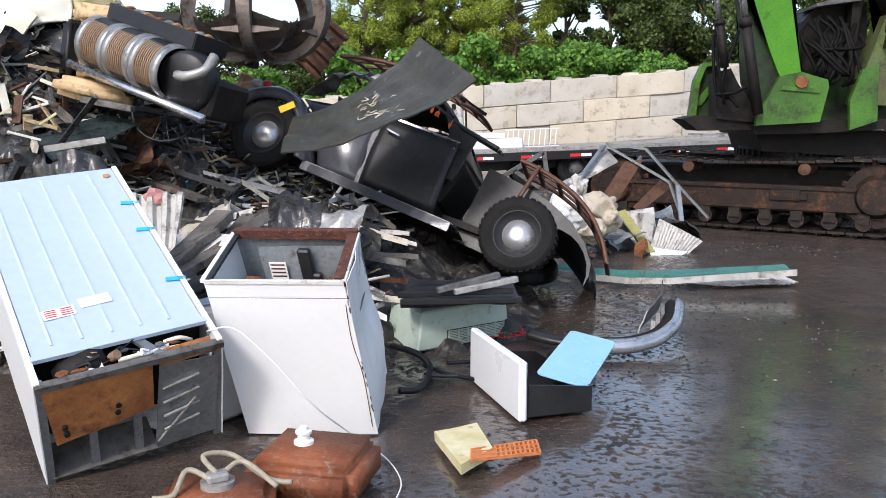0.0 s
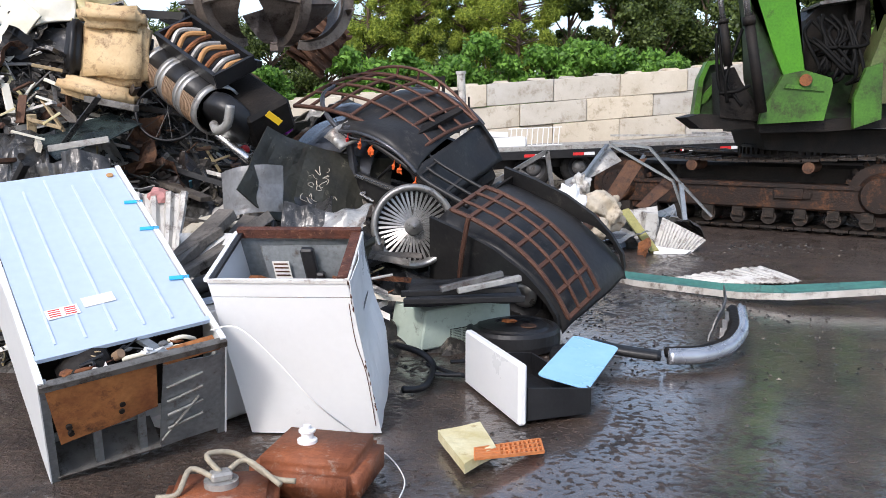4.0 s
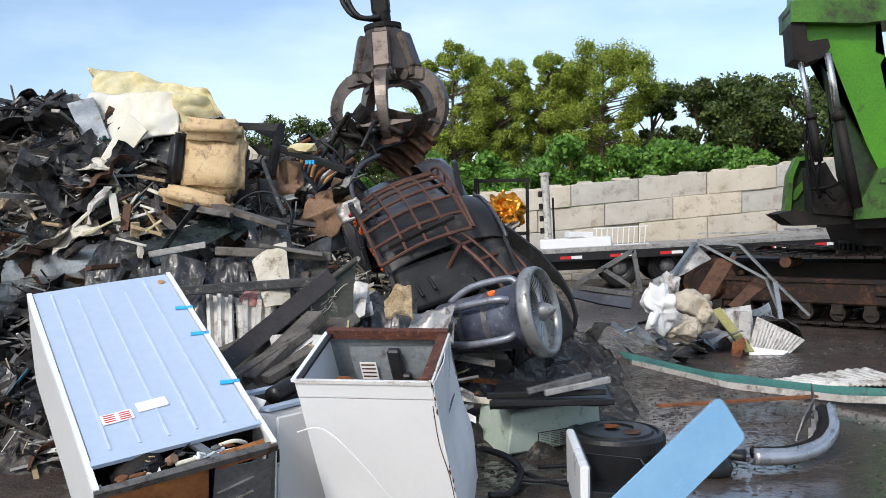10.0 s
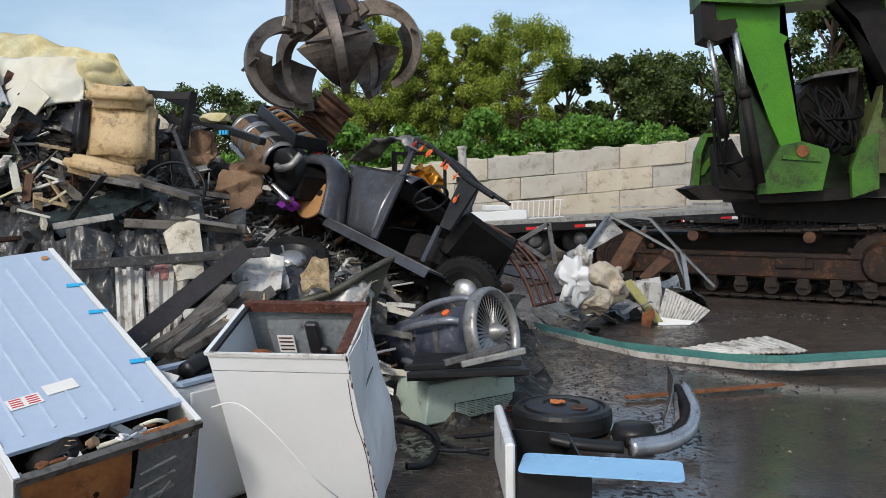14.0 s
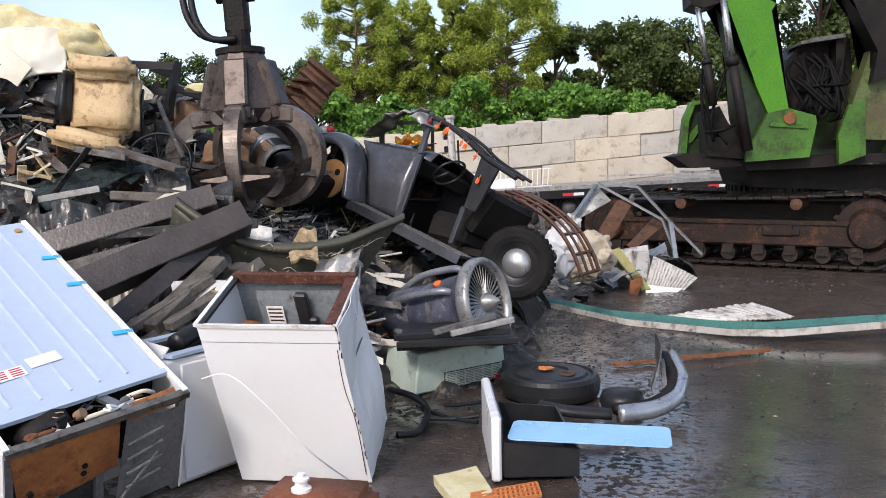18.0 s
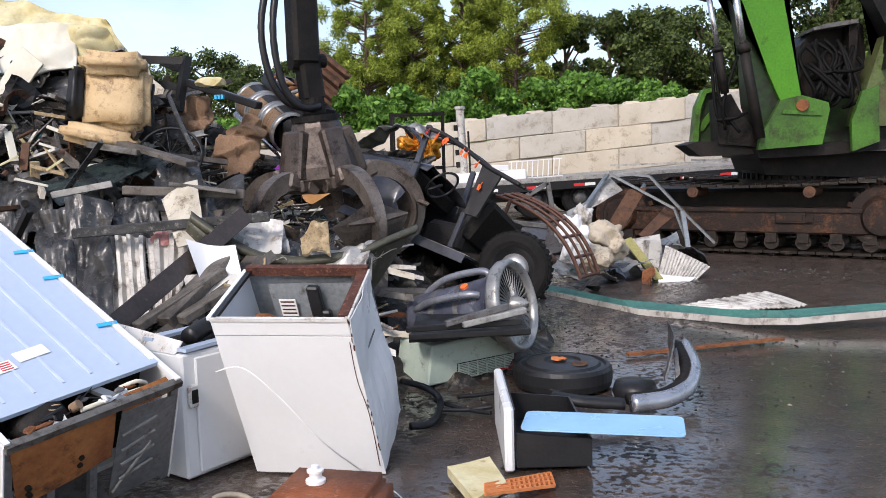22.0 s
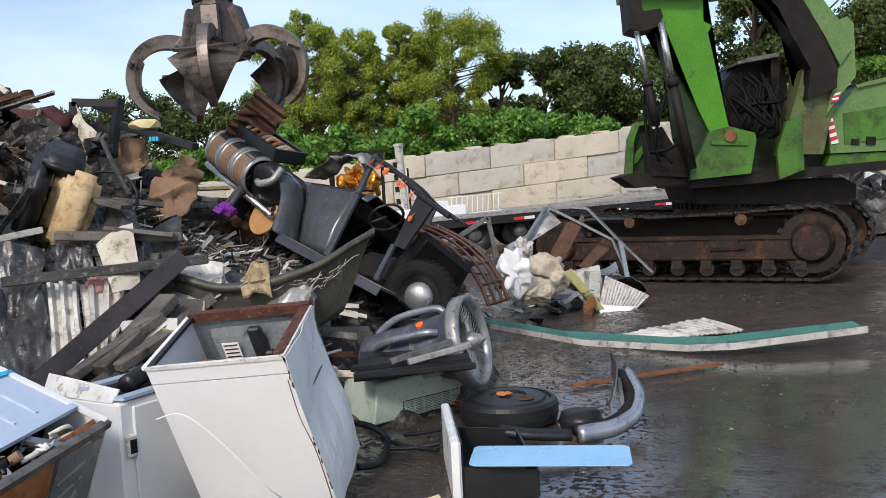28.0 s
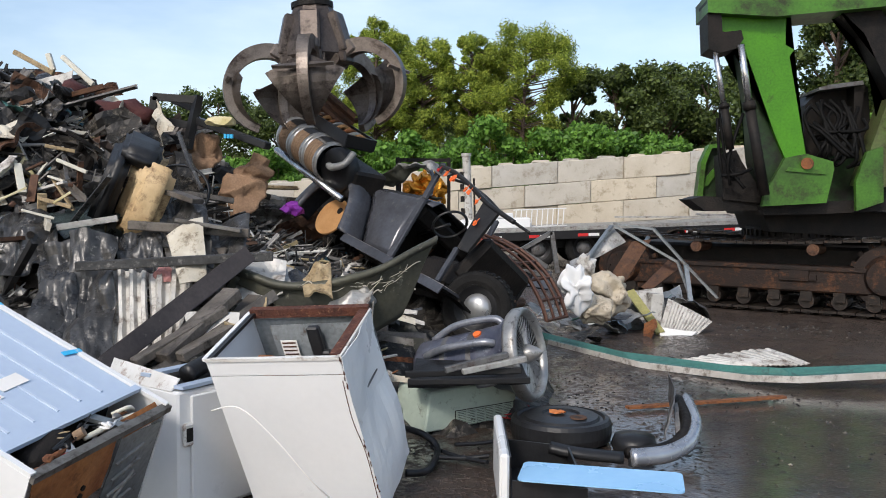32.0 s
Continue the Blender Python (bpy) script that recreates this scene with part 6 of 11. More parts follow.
    prism(bm, [(1.54, 0.81), (1.78, 0.75), (1.74, 0.30), (1.60, 0.30)], 0.03, Matrix.Translation((0, 0.13, 0)))
    part("quarter_post", bm, "black", car, "flat black quarter post")
    for k, (x, z) in enumerate(((0.80, 0.97), (0.93, 0.965), (1.05, 0.94), (1.28, 0.885), (1.34, 0.87), (1.50, 0.81), (1.64, 0.62))):
        bm = bmesh.new()
        s = 0.42 + 0.35 * ((k * 7) % 5) / 4
        lump(bm, (x, 0.085, z - 0.05), (0.06 * s, 0.03, 0.10 * s), 0.55, 2, 4, k)
        cyl(bm, (x, 0.09, z - 0.05), (x, 0.10, z + 0.01), 0.004, seg=6)
        part("ornament", bm, "orange" if k else "red", car, "small orange dangling ornament")
    # tail shell with its wheel arches
    prof = smooth_line(((1.70, 0, 0.66), (2.00, 0, 0.645), (2.30, 0, 0.60), (2.58, 0, 0.50), (2.76, 0, 0.38), (2.88, 0, 0.24), (2.93, 0, 0.13)), 18)
    rows = []
    for p in prof:
        rows.append([(p.x + 0.04 * (1 - v * v), 0.63 + 0.53 * v, p.z + 0.02 * (1 - v * v) - 0.05 * max(0, abs(v) - 0.8) / 0.2 - 0.04 - 0.05 * (v + 1)) for v in [k / 8 - 1 for k in range(17)]])
    bm = bmesh.new()
    skin(bm, rows, 0.014, 0.03, 2.5)
    part("tail_panel", bm, "black", rump, "dull black sloping tail panel", smooth=True)
    arch = [(WB + 0.38 * math.cos(radians(a)), 0.38 * math.sin(radians(a)) - 0.02) for a in range(0, 181, 15)]
    for y in (0.10, 1.16):
        bm = bmesh.new()
        prism(bm, [(1.68, -0.12), (1.68, 0.62), (2.00, 0.60), (2.30, 0.555), (2.58, 0.455), (2.76, 0.33), (2.88, 0.19), (2.91, 0.08), (2.905, 0.0)] + arch + [(2.10, -0.12)], 0.03, Matrix.Translation((0, y, 0)))
        part("side_panel", bm, "black", rump, "scuffed black body side")
    bm = bmesh.new()
    quad_sheet(bm, (1.74, 0.14, -0.1), (1.74, 1.12, -0.1), (1.78, 1.12, 0.58), (1.78, 0.14, 0.58), 6, 6, 0.02, 0.03, 2)
    part("rear_bulkhead", bm, "grease", rump)
    bm = bmesh.new()
    cyl(bm, (WB, 0.0, 0), (WB, 1.25, 0), 0.05)
    box(bm, (WB, 0.6, 0), (0.22, 0.24, 0.22), bevel=0.05)
    part("axle", bm, "rustdark", tail_end)
    bm = bmesh.new()
    beam(bm, (1.75, 0.25, -0.04), (WB, 0.25, -0.02), 0.09, 0.06)
    beam(bm, (1.75, 1.0, -0.04), (WB, 1.0, -0.02), 0.09, 0.06)
    part("chassis_rail", bm, "grease", tail_end)
    # roof rack
    near = ((0.20, 1.02), (0.50, 1.09), (0.85, 1.125), (1.20, 1.09), (1.52, 0.98))
    far = ((0.30, 1.16), (0.60, 1.24), (0.95, 1.27), (1.30, 1.22), (1.62, 1.10))
    lines = []
    for u in (0.0, 0.30, 0.52, 0.76, 1.0):
        lines.append(smooth_line([(a[0] + (b[0] - a[0]) * u, 0.06 + 0.80 * u, a[1] + (b[1] - a[1]) * u + 0.045 * math.sin(math.pi * u)) for a, b in zip(near, far)], 18))
    for k, line in enumerate(lines):
        bm = bmesh.new()
        tube(bm, line[::3], 0.019 if k in (0, 4) else 0.014, 8)
        part("rack_bar", bm, "copper", rack_t)
    for k in range(7):
        bm = bmesh.new()
        i = 3 * k
        tube(bm, [ln[i] for ln in lines], 0.016, 7)
        part("rack_rung", bm, "copper", rack_t)
    bm = bmesh.new()
    tube(bm, [lines[4][i] + Vector((0, 0.02, 0.10 * math.sin(math.pi * i / 18))) for i in range(0, 19, 3)], 0.014, 7)
    part("raised_rail", bm, "copper", rack_t)
    for i in (6, 9, 12):
        bm = bmesh.new()
        cyl(bm, lines[4][i], lines[4][i] + Vector((0, 0.02, 0.10 * math.sin(math.pi * i / 18))), 0.011, seg=7)
        part("rail_post", bm, "copper", rack_t)
    bm = bmesh.new()
    beam(bm, lines[0][16] + Vector((0, 0.12, 0.05)), lines[4][16] + Vector((0, -0.1, 0.05)), 0.075, 0.03)
    part("rack_plank", bm, "grease", rack_t, "dark plank lashed to the rack")
    # ladder bars over the tail
    line = smooth_line(((1.93, 0, 0.79), (2.20, 0, 0.77), (2.52, 0, 0.68), (2.80, 0, 0.50), (3.00, 0, 0.25)), 18)
    for y, r, dz in ((0.05, 0.020, 0), (0.20, 0.015, 0.012), (0.36, 0.015, 0.012), (0.50, 0.020, 0)):
        bm = bmesh.new()
        tube(bm, [(p.x, y, p.z + dz) for p in line[::3]], r, 8)
        part("ladder_bar", bm, "copper", ladder, "curved brown ladder bar over the tail")
    for k in range(7):
        p = line[3 * k]
        bm = bmesh.new()
        beam(bm, (p.x, 0.04, p.z), (p.x, 0.51, p.z), 0.035, 0.02)
        part("ladder_rung", bm, "copper", ladder)
    bm = bmesh.new()
    tube(bm, [(2.10, 0.03, 0.80), (2.08, -0.02, 0.50), (2.03, 0.0, 0.10)], 0.020, 7)
    part("ladder_stay", bm, "copper", ladder)
    wheel_parts(tail_end, (WB, -0.09, 0), 0.325, 0.18)
    return car, tail_end, rump, door, rack_t, wing, ladder, roof_t


CAR, TAIL, RUMP, DOOR, RACK, WING, LADDER, ROOF = build_car()
CAR_ROWS = [
    (0.0, pose(-1.569, 8.014, 1.444, -24.7, 18.7, -22.3)),
    (0.3, pose(-1.500, 7.950, 1.160, -10.0, 15.0, -20.0)),
    (0.6, pose(-1.450, 8.000, 0.860, 10.0, 11.0, -14.0)),
    (1.0, pose(-1.549, 8.084, 0.608, 23.4, 8.1, -8.2)),
    (2.0, pose(-1.565, 8.062, 0.667, 23.8, 9.8, -6.4)),
    (3.0, pose(-1.389, 8.078, 0.557, 31.9, 9.9, -17.6)),
    (4.0, pose(-1.571, 7.931, 0.847, 21.8, 17.1, -29.2)),
    (7.0, pose(-1.316, 7.883, 0.888, 8.0, 19.8, -27.1)),
    (8.5, pose(-1.336, 8.086, 0.961, 16.0, 13.9, -25.4)),
    (9.0, pose(-1.629, 8.500, 1.230, 22.0, 22.6, -20.3)),
    (9.5, pose(-1.996, 8.399, 1.500, 27.4, 30.1, -50.8)),
    (10.0, pose(-1.996, 8.735, 1.344, 25.0, 30.0, -55.0)),
    (11.0, pose(-1.784, 8.736, 1.587, 28.0, 30.0, -52.0)),
    (12.0, pose(-1.977, 8.840, 1.500, 28.0, 28.0, -50.0)),
    (12.5, pose(-1.750, 8.700, 1.500, 0.0, 24.0, -48.0)),
    (13.0, pose(-1.469, 8.627, 1.581, -23.9, 16.3, -45.4)),
    (14.0, pose(-1.325, 8.615, 1.552, -26.5, 15.4, -46.5)),
    (16.5, pose(-1.056, 8.711, 1.315, -18.2, 12.0, -42.0)),
    (18.0, pose(-1.035, 8.764, 1.460, -19.4, 17.2, -43.0)),
    (20.0, pose(-1.063, 8.606, 1.405, -22.9, 15.7, -43.2)),
    (21.0, pose(-1.021, 8.681, 1.331, -22.8, 12.6, -44.6)),
    (22.0, pose(-1.249, 8.613, 1.321, -28.6, 15.7, -36.9)),
    (23.0, pose(-1.380, 8.633, 1.542, -31.9, 20.0, -32.9)),
    (24.0, pose(-1.149, 8.857, 1.726, -32.1, 11.0, -56.5)),
    (25.0, pose(-0.983, 8.713, 1.779, -36.6, 18.3, -51.3)),
    (28.0, pose(-1.164, 8.532, 1.424, -31.6, 16.4, -49.4)),
    (30.0, pose(-1.164, 8.579, 1.430, -35.8, 13.4, -48.9)),
    (32.0, pose(-1.170, 8.620, 1.428, -34.0, 14.5, -48.8)),
]
moves(WING, CAR_ROWS)
moves(CAR, CAR_ROWS)
moves(DOOR, [(t, m) for t, m in CAR_ROWS if t < 7.1] + [(8.0, pose(-1.0, 7.3, 0.10, 60, 10, -20)), (32.0, pose(-1.0, 7.3, 0.02, 62, 8, -20))])


def tailm(hub, slope, roll):
    """The tail's pose from its wheel hub, its slope and roll."""
    return Matrix.Translation(hub) @ pose(0, 0, 0, 0, -slope, -22) @ Matrix.Rotation(radians(roll), 4, "X") @ Matrix.Translation((-WB, 0.1, 0))


TAIL_ROWS = [
    (0.0, pose(-1.538, 8.014, 1.450, -24.7, 18.7, -22.3)),
    (0.3, pose(-1.500, 7.950, 1.160, -10.0, 15.0, -20.0)),
    (0.6, pose(-1.450, 8.000, 0.900, 10.0, 11.0, -14.0)),
    (1.0, pose(-1.501, 8.084, 0.651, 23.4, 8.1, -8.2)),
    (2.0, pose(-1.448, 8.062, 0.719, 23.8, 9.8, -6.4)),
    (3.0, pose(-1.349, 8.078, 0.655, 31.9, 9.9, -17.6)),
    (4.0, pose(-1.405, 7.931, 1.035, 21.8, 17.1, -29.2)),
    (7.0, pose(-1.307, 7.883, 1.082, 8.0, 19.8, -27.1)),
    (8.5, pose(-1.367, 8.086, 0.952, 16.0, 13.9, -25.4)),
    (9.0, pose(-1.544, 8.246, 1.407, 22.0, 22.6, -20.3)),
    (10.0, tailm((-0.750, 8.300, 0.616), -45, 35)),
    (11.0, tailm((-0.504, 8.300, 0.428), -45, 35)),
    (12.0, tailm((-0.445, 8.300, 0.365), -42, 30)),
    (12.5, tailm((-0.180, 7.491, 0.628), -30, 12)),
    (13.0, tailm((0.024, 7.390, 0.764), -12, -4)),
    (14.0, tailm((0.161, 7.390, 0.752), -12, -4)),
    (16.5, tailm((0.689, 7.390, 0.702), -12, -4)),
    (18.0, tailm((0.721, 7.390, 0.741), -12, -4)),
    (20.0, tailm((0.690, 7.390, 0.701), -12, -4)),
    (21.0, tailm((0.693, 7.390, 0.663), -12, -4)),
    (22.0, tailm((0.597, 7.390, 0.618), -12, -4)),
    (23.0, tailm((0.406, 7.390, 0.649), -12, -4)),
    (23.5, tailm((0.152, 7.390, 0.963), -12, 4)),
    (24.0, tailm((0.174, 7.390, 1.179), -12, 6)),
    (24.3, tailm((0.043, 7.390, 1.478), -12, 6)),
    (24.6, tailm((0.046, 7.390, 1.633), -12, 6)),
    (25.0, tailm((0.386, 7.390, 1.061), -12, 0)),
    (25.5, tailm((0.363, 7.390, 0.952), -12, 0)),
    (27.5, tailm((0.253, 7.390, 0.729), -12, -4)),
    (28.0, tailm((0.260, 7.390, 0.696), -12, -4)),
    (32.0, tailm((0.261, 7.390, 0.687), -12, -4)),
]
moves(TAIL, TAIL_ROWS)
CRUSHED = pose(-0.35, 0.85, -0.42, 0, 10, 0)
SLIP = tailm((0.024, 7.390, 0.764), -12, -4).inverted() @ pose(-1.812, 9.680, 1.059, -0.7, 14.4, -32.7)
LADDER_ROWS = [
    (0.0, pose(-1.30, 8.10, 1.30, -24.7, 20.7, -22.3)),
    (0.3, pose(-1.40, 7.95, 1.00, -10.0, 15.0, -20.0)),
    (0.6, pose(-1.40, 8.00, 0.60, 6.0, 8.0, -21.0)),
    (1.0, pose(-1.389, 8.069, 0.316, 7.8, 0.8, -23.2)),
    (2.0, pose(-1.345, 8.050, 0.229, 9.5, -1.1, -21.6)),
    (3.0, pose(-1.175, 8.038, 0.091, 18.7, -0.7, -21.7)),
    (4.0, pose(-1.494, 7.818, 0.688, 19.9, 14.4, -34.8)),
    (7.0, pose(-1.226, 7.662, 0.521, 6.6, 11.4, -33.6)),
    (8.5, pose(-1.258, 7.856, 0.625, 9.4, 5.0, -30.7)),
    (9.0, pose(-1.751, 8.114, 1.082, 9.9, 18.4, -23.4)),
    (9.6, pose(-2.350, 8.150, 1.600, 11.0, 28.0, -26.0)),
    (11.0, pose(-2.572, 8.209, 1.814, 12.1, 27.4, -26.6)),
    (12.0, pose(-2.372, 9.000, 1.150, 7.5, 14.7, -36.3)),
]
moves(RUMP, LADDER_ROWS + [(t, m @ CRUSHED) for t, m in TAIL_ROWS if t > 12.7])
moves(LADDER, LADDER_ROWS + [(t, m @ SLIP) for t, m in TAIL_ROWS if t > 12.7])
RACK_ROWS = [
    (0.0, pose(-1.569, 8.014, 1.444, -24.7, 18.7, -22.3)),
    (0.3, pose(-1.500, 7.800, 1.160, -10.0, 15.0, -18.0)),
    (0.6, pose(-1.450, 7.950, 0.860, 10.0, 11.0, -14.0)),
    (1.0, pose(-1.602, 8.059, 0.575, 25.6, 7.3, -1.1)),
    (2.0, pose(-1.544, 8.037, 0.546, 22.0, 5.9, -3.4)),
    (3.0, pose(-1.481, 8.057, 0.560, 31.2, 11.7, -14.3)),
    (4.0, pose(-1.620, 8.129, 0.851, 15.5, 17.0, -32.4)),
    (7.0, pose(-1.293, 7.779, 0.686, -1.9, 12.3, -32.6)),
    (8.5, pose(-1.367, 8.077, 0.855, 12.8, 11.1, -21.2)),
    (9.0, pose(-1.702, 8.296, 1.243, 17.4, 23.8, -17.2)),
    (9.5, pose(-1.966, 8.954, 1.491, 24.8, 30.5, -51.0)),
    (10.0, pose(-1.645, 8.636, 0.916, 18.5, 20.7, -67.4)),
    (11.0, pose(-1.390, 9.107, 1.364, 30.8, 25.5, -63.3)),
    (12.0, pose(-1.771, 9.405, 1.291, 30.4, 21.4, -56.1)),
    (12.5, pose(-1.700, 9.500, 0.900, 10.0, 18.0, -50.0)),
    (13.2, pose(-1.300, 10.000, -0.250, 4.0, 6.0, -40.0)),
]
moves(RACK, RACK_ROWS)
moves(ROOF, [(t, m) for t, m in CAR_ROWS if t < 9.3] + [(t, m) for t, m in RACK_ROWS if 9.3 < t < 12.3] + [(12.5, pose(-1.70, 9.60, 0.70, 10, 18, -50)), (13.2, pose(-1.30, 10.20, -0.60, 4, 6, -40))])


def build_chassis_tangle():
    t = thing("engine_tangle", Matrix.Identity(4), "tangled black engine pipes and brackets torn from the car", "engine parts")
    rng = random.Random(91)
    for k in range(26):
        c = Vector((rng.gauss(0, 0.24), rng.gauss(0, 0.12), rng.gauss(0, 0.17)))
        d = Vector((rng.gauss(0, 1), rng.gauss(0, 0.6), rng.gauss(0, 1))).normalized() * rng.uniform(0.12, 0.34)
        bm = bmesh.new()
        if k % 3:
            tube(bm, [c - d, c - d * 0.3 + Vector((rng.uniform(-.08, .08), 0, rng.uniform(-.08, .08))), c + d * 0.4, c + d + Vector((0, 0, rng.uniform(-.12, .05)))], rng.uniform(0.012, 0.035), 8)
            part("pipe", bm, rng.choice(("grease", "plastic", "rustdark", "grease", "black")), t, smooth=True)
        else:
            quad_sheet(bm, c - d * 0.6, c + d * 0.6, c + d * 0.6 + Vector((0.03, 0.1, 0.16)), c - d * 0.5 + Vector((0, 0.08, 0.18)), 10, 8, 0.012, 0.08, 4, seed=k * 1.3)
            part("bracket_plate", bm, rng.choice(("grease", "rustdark", "charcoal", "black")), t)
    inside = Matrix.Translation((0.30, 0.62, 0.16))
    held = ((9.5, (-1.82, 8.9, 2.20), 0), (10.0, (-1.73, 8.9, 2.45), 12), (10.5, (-1.37, 8.9, 2.70), 14), (11.0, (-1.27, 8.9, 2.88), 8), (12.0, (-1.70, 8.9, 2.85), -6))
    moves(t, [(tt, m @ inside) for tt, m in CAR_ROWS if tt < 9.1] + [(tt, pose(*p, 0, a, -20)) for tt, p, a in held] + [(tt, m @ inside) for tt, m in CAR_ROWS if tt > 12.7])


build_chassis_tangle()


def build_loose_wheel():
    w = thing("road_wheel", Matrix.Identity(4), "car wheel with black tyre and silver hub cap", "wheel")
    wheel_parts(w, (0, -0.12, 0), 0.325, 0.18)
    on_car = [(t, m) for t, m in CAR_ROWS if t <= 12.5]
    moves(w, on_car + [(13.0, Matrix.Translation((-1.597, 8.000, 1.222)) @ pose(0, 0, 0, -62, 0, 10)), (14.5, Matrix.Translation((-1.332, 7.600, 0.907)) @ pose(0, 0, 0, -62, 0, 10)),
                       (16.5, Matrix.Translation((-1.886, 8.400, 1.046)) @ pose(0, 0, -0.3, -60, 0, 10))])


build_loose_wheel()


# ---- mock jet engine ----
def build_turbine():
    t = thing("mock_jet_engine", Matrix.Identity(4), "dark blue and silver prop jet engine with a round intake fan", "jet engine")
    x90 = Matrix.Rotation(radians(90), 4, "X")
    bm = bmesh.new()
    lathe(bm, [(0.295, -0.02), (0.33, -0.03), (0.345, -0.01), (0.345, 0.05), (0.332, 0.075), (0.31, 0.08), (0.292, 0.05), (0.283, -0.01), (0.295, -0.02)], 48, x90)
    part("intake_ring", bm, "fanmetal", t, "dull silver intake ring", smooth=True)
    bm = bmesh.new()
    lathe(bm, [(0.31, -0.03), (0.28, -0.07), (0.245, -0.14), (0.225, -0.34), (0.215, -0.55), (0.20, -0.78), (0.14, -0.84), (0.001, -0.85)], 40, x90)
    part("nacelle", bm, "navyworn", t, "worn dark blue barrel casing", smooth=True)
    bm = bmesh.new()
    lathe(bm, [(0.29, 0.0), (0.001, -0.02)], 40, x90)
    part("back_disc", bm, "grease", t)
    for k in range(40):
        a = 6.2832 * k / 40
        bm = bmesh.new()
        p = Vector((0.07 * math.cos(a), -0.03, 0.07 * math.sin(a)))
        q = Vector((0.285 * math.cos(a + 0.04), -0.02, 0.285 * math.sin(a + 0.04)))
        beam(bm, p, q, 0.020, 0.006, (math.cos(a + 1.57) * 0.5, 1, math.sin(a + 1.57) * 0.5))
        part("fan_blade", bm, "fanmetal", t)
    bm = bmesh.new()
    lathe(bm, [(0.075, 0.03), (0.07, 0.06), (0.05, 0.10), (0.03, 0.13), (0.001, 0.16)], 24, x90)
    part("spinner", bm, "fanmetal", t, smooth=True)
    for a in (20, 75, 140, 200):
        c, s = math.cos(radians(a)), math.sin(radians(a))
        bm = bmesh.new()
        tube(bm, [(0.25 * c, 0.12, 0.25 * s), (0.295 * c, 0.2, 0.295 * s), (0.285 * c, 0.5, 0.285 * s), (0.20 * c, 0.7, 0.20 * s)], 0.028, 9)
        part("pipe", bm, "silver", t, smooth=True)
    for y, mm in ((0.12, "grey"), (0.34, "grey"), (0.56, "grey")):
        bm = bmesh.new()
        r = 0.25 - 0.06 * y
        lathe(bm, [(r - 0.03, -y - 0.02), (r, -y - 0.02), (r, -y + 0.02), (r - 0.03, -y + 0.02)], 36, x90)
        part("band", bm, mm, t)
    for a in (50, 110):
        bm = bmesh.new()
        c, s = math.cos(radians(a)), math.sin(radians(a))
        cyl(bm, (0.2 * c, 0.28, 0.2 * s), (0.245 * c, 0.28, 0.245 * s), 0.032, seg=16)
        part("lamp_lens", bm, "orange", t, "round orange lens")
    return t


TURBINE = build_turbine()


def facing(p, tx, tz, yaw):
    """Engine pose at p, its intake looking at -y, turned by yaw about z and tilted."""
    return Matrix.Translation(p) @ pose(0, 0, 0, tx, tz, yaw)


moves(TURBINE, [
    (0.0, facing((-0.448, 8.600, 0.971), 0, 0, 40)),
    (0.6, facing((-0.262, 8.000, 0.779), 0, 0, 35)),
    (1.0, facing((-0.156, 7.078, 0.803), 0, 0, 38)),
    (2.0, facing((-0.106, 7.078, 0.726), 0, 0, 36)),
    (3.0, facing((-0.077, 6.882, 0.778), -4, 0, 32)),
    (4.0, facing((-0.244, 6.882, 0.769), -4, 0, 6)),
    (4.5, facing((-0.158, 6.882, 0.815), -4, 0, 6)),
    (6.5, facing((0.060, 6.930, 0.779), -4, 0, 2)),
    (7.0, facing((0.158, 6.930, 0.722), -4, 0, 0)),
    (8.0, facing((0.021, 6.930, 0.761), -4, 0, 0)),
    (8.5, facing((-0.032, 6.930, 0.802), -4, 0, 0)),
    (9.0, facing((-0.005, 6.930, 0.779), -4, 0, 0)),
    (9.5, facing((0.013, 6.500, 0.906), -4, 0, 50)),
    (10.0, facing((0.061, 6.400, 0.936), -12, -8, 72)),
    (10.5, facing((0.265, 6.400, 0.776), -12, -8, 70)),
    (11.0, facing((0.349, 6.300, 0.627), -12, -8, 68)),
    (12.0, facing((0.415, 6.300, 0.633), -12, -8, 62)),
    (13.0, facing((0.396, 6.300, 0.619), -12, -8, 60)),
    (14.5, facing((0.309, 6.300, 0.573), -12, -8, 60)),
    (16.5, facing((0.350, 6.300, 0.573), -12, -8, 60)),
    (21.0, facing((0.344, 6.300, 0.569), -12, -8, 60)),
    (22.4, facing((0.494, 6.200, 0.478), -12, -8, 64)),
    (32.0, facing((0.551, 6.200, 0.497), -12, -8, 68)),
])


